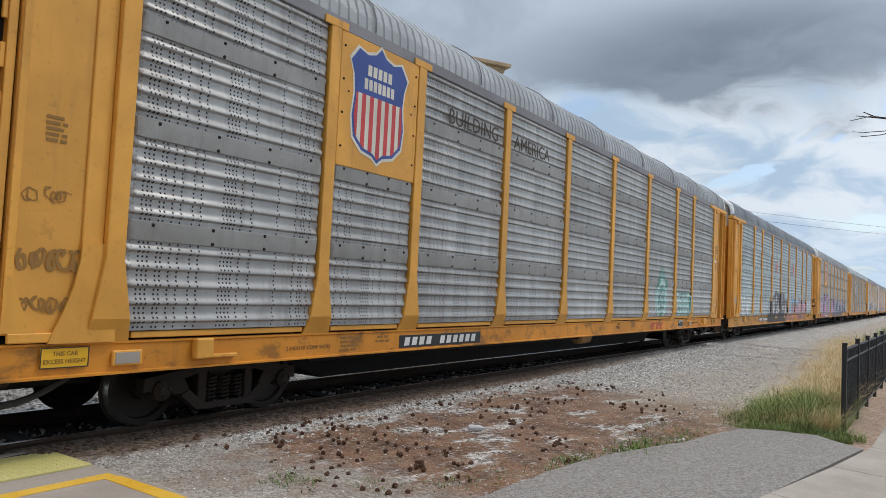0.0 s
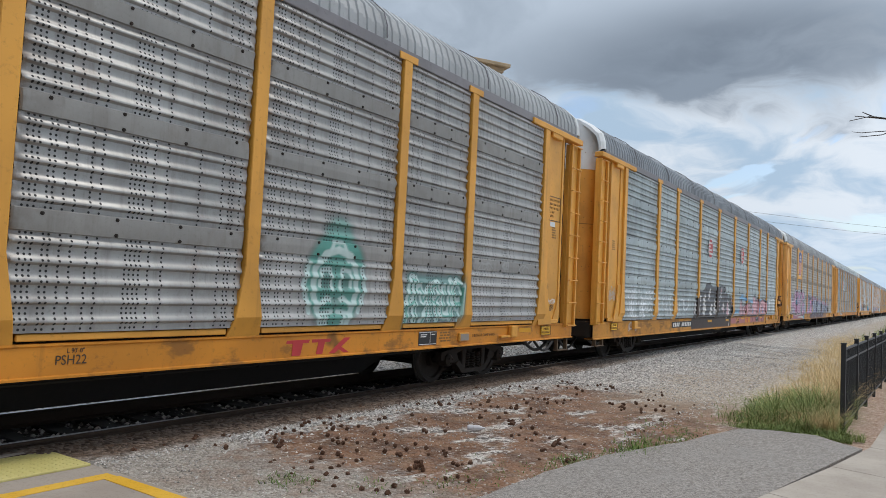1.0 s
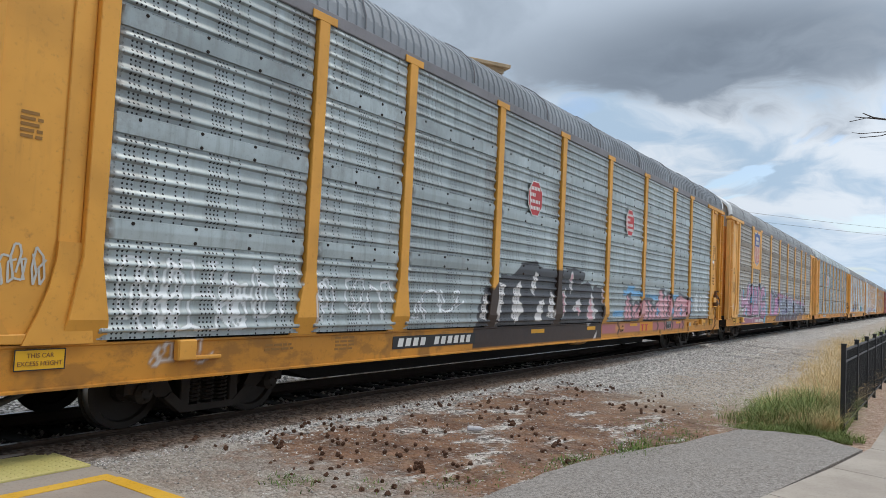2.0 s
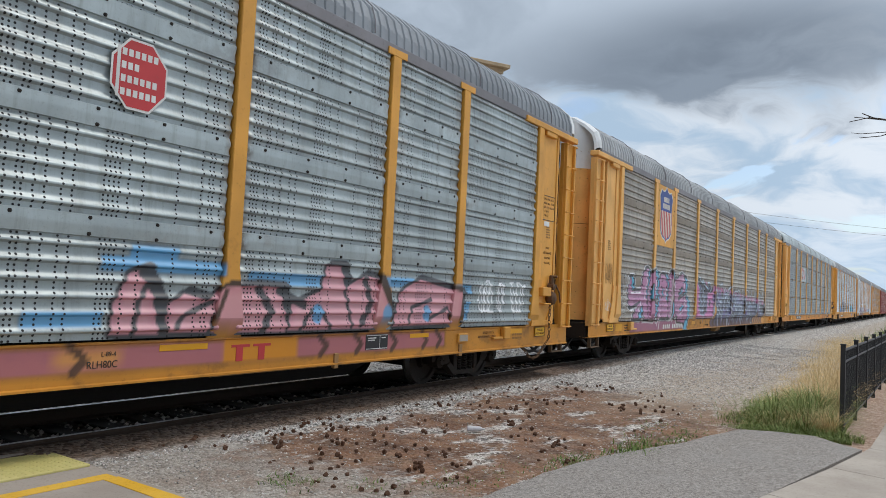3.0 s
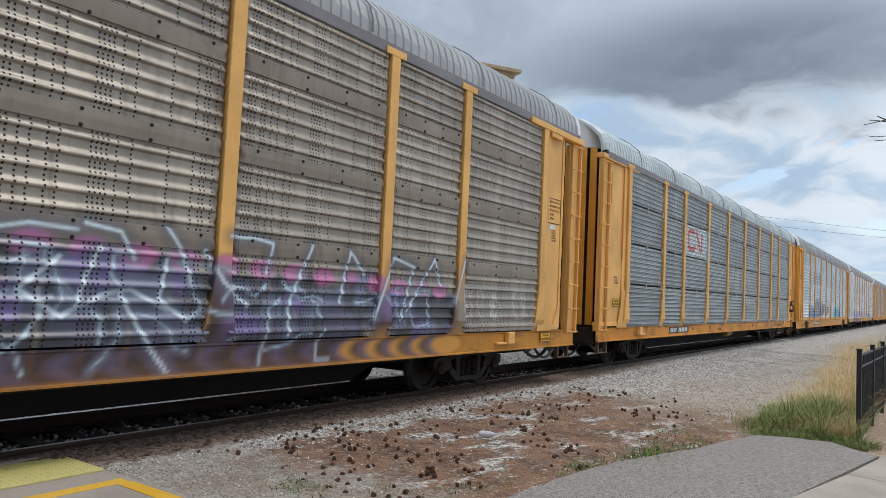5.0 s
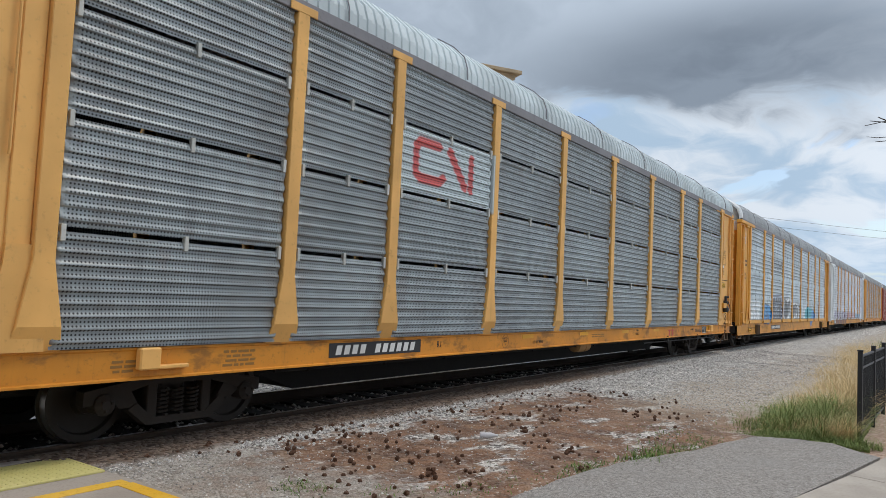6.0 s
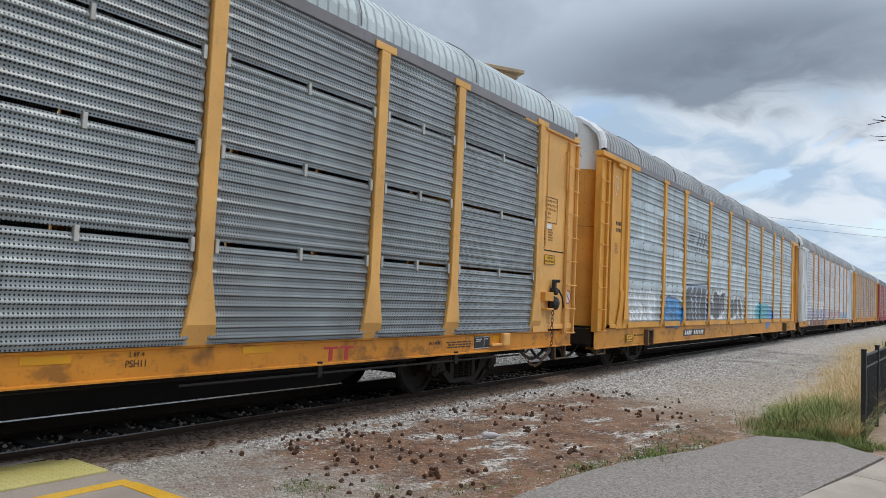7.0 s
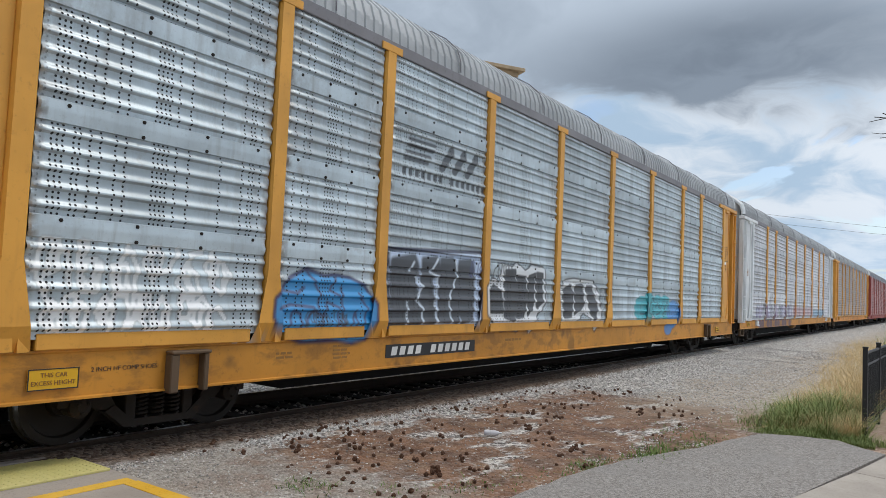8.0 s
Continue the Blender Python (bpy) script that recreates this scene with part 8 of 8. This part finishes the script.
def build_fence():
    paint = coat("black_fence_paint", (0.014, 0.014, 0.016), 0.45, 0.0, 0.2, (0.05, 0.045, 0.04))
    fence = thing("metal_fence", "black metal picket fence with double top rail", "fence", at=(-0.93, 11.85, GROUND_Z), kind="")
    post = Shape().box(-0.032, 0.032, -0.032, 0.032, -0.05, 1.26, 0.005).box(-0.038, 0.038, -0.038, 0.038, 1.26, 1.285, 0.006).mesh("post", [paint])
    bay = 1.83
    rail = Shape().box(-0.016, 0.016, 0.032, bay - 0.032, -0.016, 0.016, 0.004).mesh("rail", [paint])
    picket = Shape().box(-0.009, 0.009, -0.009, 0.009, 0.07, 1.20, 0.002).mesh("picket", [paint])
    dx = 0.022

    def at(y, z=0.0):
        return (dx * y, y, z)
    for i in range(14):
        part("post", post, None, fence, at=at(i * bay))
        if i == 13:
            break
        for z in (0.10, 1.02, 1.19):
            ob = part("rail", rail, None, fence, at=at(i * bay, z))
            ob.rotation_euler = (0, 0, -math.atan(dx))
        for k in range(1, 18):
            part("picket", picket, None, fence, at=at(i * bay + k * bay / 18))


def build_bottle():
    clear = coat("clouded_plastic", (0.62, 0.60, 0.62), 0.25, 0.0, 0.3, (0.4, 0.33, 0.28), streak=False)
    b = thing("plastic_bottle", "crushed empty clear plastic bottle on the ground", "bottle", at=(-4.72, 7.97, GROUND_Z + 0.038))
    b.rotation_euler = (0, 0, radians(35))
    part("bottle_body", Shape().lathe([(-0.11, 0.0), (-0.11, 0.026), (-0.10, 0.034), (-0.04, 0.034), (-0.035, 0.030), (-0.03, 0.034), (0.04, 0.034), (0.075, 0.022), (0.09, 0.013), (0.10, 0.013)], (0, 0, 0), 14), clear, b, smooth=True)
    part("cap", Shape().lathe([(0.10, 0.0), (0.10, 0.015), (0.118, 0.015), (0.118, 0.0)], (0, 0, 0), 12), PAINT["white"], b)


def build_block():
    """A tan masonry building beyond the train; only its cornice clears the car roofs."""
    wall = coat("tan_masonry", (0.36, 0.26, 0.16), 0.85, 0.0, 0.25, (0.18, 0.13, 0.09))
    trim_m = coat("tan_cornice", (0.46, 0.34, 0.22), 0.8, 0.0, 0.25, (0.22, 0.16, 0.11))
    glass = coat("dark_window_glass", (0.03, 0.035, 0.04), 0.08, 0.0, 0.05, streak=False)
    b = thing("masonry_building", "tan masonry building with a stepped cornice", "building")
    b.matrix_world = pose(-24.06, 43.2, 0, 0, 0, -30.9)
    part("wall", Shape().box(-13.0, -0.9, -19.0, -0.9, GROUND_Z - 0.1, 16.0, 0.03), wall, b)
    c = part("cornice", Shape().box(-13.0, -0.35, -19.0, -0.35, 16.85, 17.20, 0.02), trim_m, b)
    part("cornice_top", Shape().box(-13.0, 0.0, -19.0, 0.0, 17.20, 17.45, 0.03), trim_m, c)
    part("cornice_base", Shape().box(-13.0, -0.65, -19.0, -0.65, 16.0, 16.85, 0.02), trim_m, c)
    brk = Shape().prism([(-0.65, 16.4), (-0.15, 16.85), (-0.65, 16.85)], 1, -0.15, 0.15).mesh("bracket", [trim_m])
    for k in range(9):
        part("bracket", brk, None, c, at=(0.0, -1.4 - 2.0 * k, 0))
    win = Shape().box(-0.93, -0.86, -0.55, 0.55, 0.0, 1.9, 0.01).mesh("window", [glass])
    sill = Shape().box(-0.92, -0.74, -0.65, 0.65, -0.12, 0.0, 0.02).mesh("window_sill", [trim_m])
    for f in range(4):
        for k in range(6):
            w = part("window", win, None, b, at=(0, -3.0 - 2.7 * k, 1.2 + 3.8 * f))
            part("window_sill", sill, None, w)


def build_tree():
    bark = plain("grey_bark", (0.05, 0.04, 0.035), (0.11, 0.09, 0.075), 0.9, 25.0, False)
    tree = thing("bare_tree", "small bare tree with thin dark twigs", "tree", at=(2.6, 7.6, GROUND_Z))
    part("trunk", Shape().tube([(0, 0, -0.05), (0.02, 0.02, 0.8), (-0.03, 0.0, 1.7), (-0.12, -0.03, 2.5)], [0.085, 0.07, 0.058, 0.045], 10), bark, tree, smooth=True)
    tip = [(-0.12, -0.03, 2.5), (-0.9, -0.2, 3.0), (-1.8, -0.4, 3.22), (-2.45, -0.52, 3.34), (-2.80, -0.58, 3.40), (-3.10, -0.60, 3.455)]
    limb = part("limb", Shape().tube(tip, [0.04, 0.028, 0.018, 0.012, 0.007, 0.003], 7), bark, tree, smooth=True)
    for a, pts in enumerate((((-2.80, -0.58, 3.40), (-2.98, -0.59, 3.445), (-3.14, -0.58, 3.42)), ((-2.60, -0.55, 3.37), (-2.85, -0.58, 3.31), (-3.05, -0.60, 3.305), (-3.12, -0.6, 3.32)), ((-2.95, -0.6, 3.43), (-3.04, -0.61, 3.48)), ((-2.72, -0.57, 3.335), (-2.9, -0.6, 3.275), (-3.06, -0.6, 3.27)))):
        part("twig", Shape().tube(pts, [0.006, 0.004, 0.003, 0.002][:len(pts)], 5), bark, limb)
    rng = random.Random(3)
    for k in range(6):
        a = rng.uniform(-1.2, 1.2)
        p = [(-0.12, -0.03, 2.4), (-0.1 + 0.5 * math.cos(a), 0.5 * math.sin(a), 3.0 + 0.1 * k), (0.1 + 1.0 * math.cos(a), 1.0 * math.sin(a), 3.5 + 0.12 * k)]
        part("limb", Shape().tube(p, [0.03, 0.018, 0.006], 6), bark, tree)


def build_wires():
    wood = coat("pole_wood", (0.12, 0.09, 0.07), 0.9, 0.0, 0.4, streak=True)
    pole = thing("utility_pole", "wooden utility pole with crossarm", "utility pole", at=(-36.0, 46.0, GROUND_Z))
    part("shaft", Shape().tube([(0, 0, -0.2), (0, 0, 13.4)], [0.17, 0.11], 10), wood, pole)
    part("crossarm", Shape().box(-1.2, 1.2, -0.06, 0.06, 12.2, 12.35, 0.01), wood, pole)
    copy_thing(pole, pose(18.0, 131.0, GROUND_Z))
    for z, dy in ((12.32, 0.0), (11.55, 0.6)):
        pts = []
        for k in range(25):
            f = k / 24
            pts.append((-36.0 + 54.0 * f, 46.0 + 85.0 * f + dy, z - 1.3 * 4 * f * (1 - f) - 0.1))
        tagged(new("power_line", Shape().tube(pts, 0.014, 5).mesh("power_line", [PAINT["pole_grey"]])), "thin dark sagging overhead power line", "power line", "overhead lines")


build_stones()
build_cones()
build_grass()
build_fence()
build_bottle()
build_block()
build_tree()
build_wires()


def motions():
    """The train rolls by at a steady speed; the wheelsets turn with it."""
    for i, (car, wheels) in enumerate(CARS):
        first = 15.81 + i * PITCH_CAR
        walk(car, [(t / 2, pose(TRACK_X, first - 0.10 * math.exp(-t / 2) - SPEED * t / 2, 0)) for t in range(17)])
        for ob, place in wheels:
            walk(ob, [(k / 30, pose(*place, math.degrees(SPEED * k / 30 / 0.42) + 17 * i)) for k in range(241)])


motions()
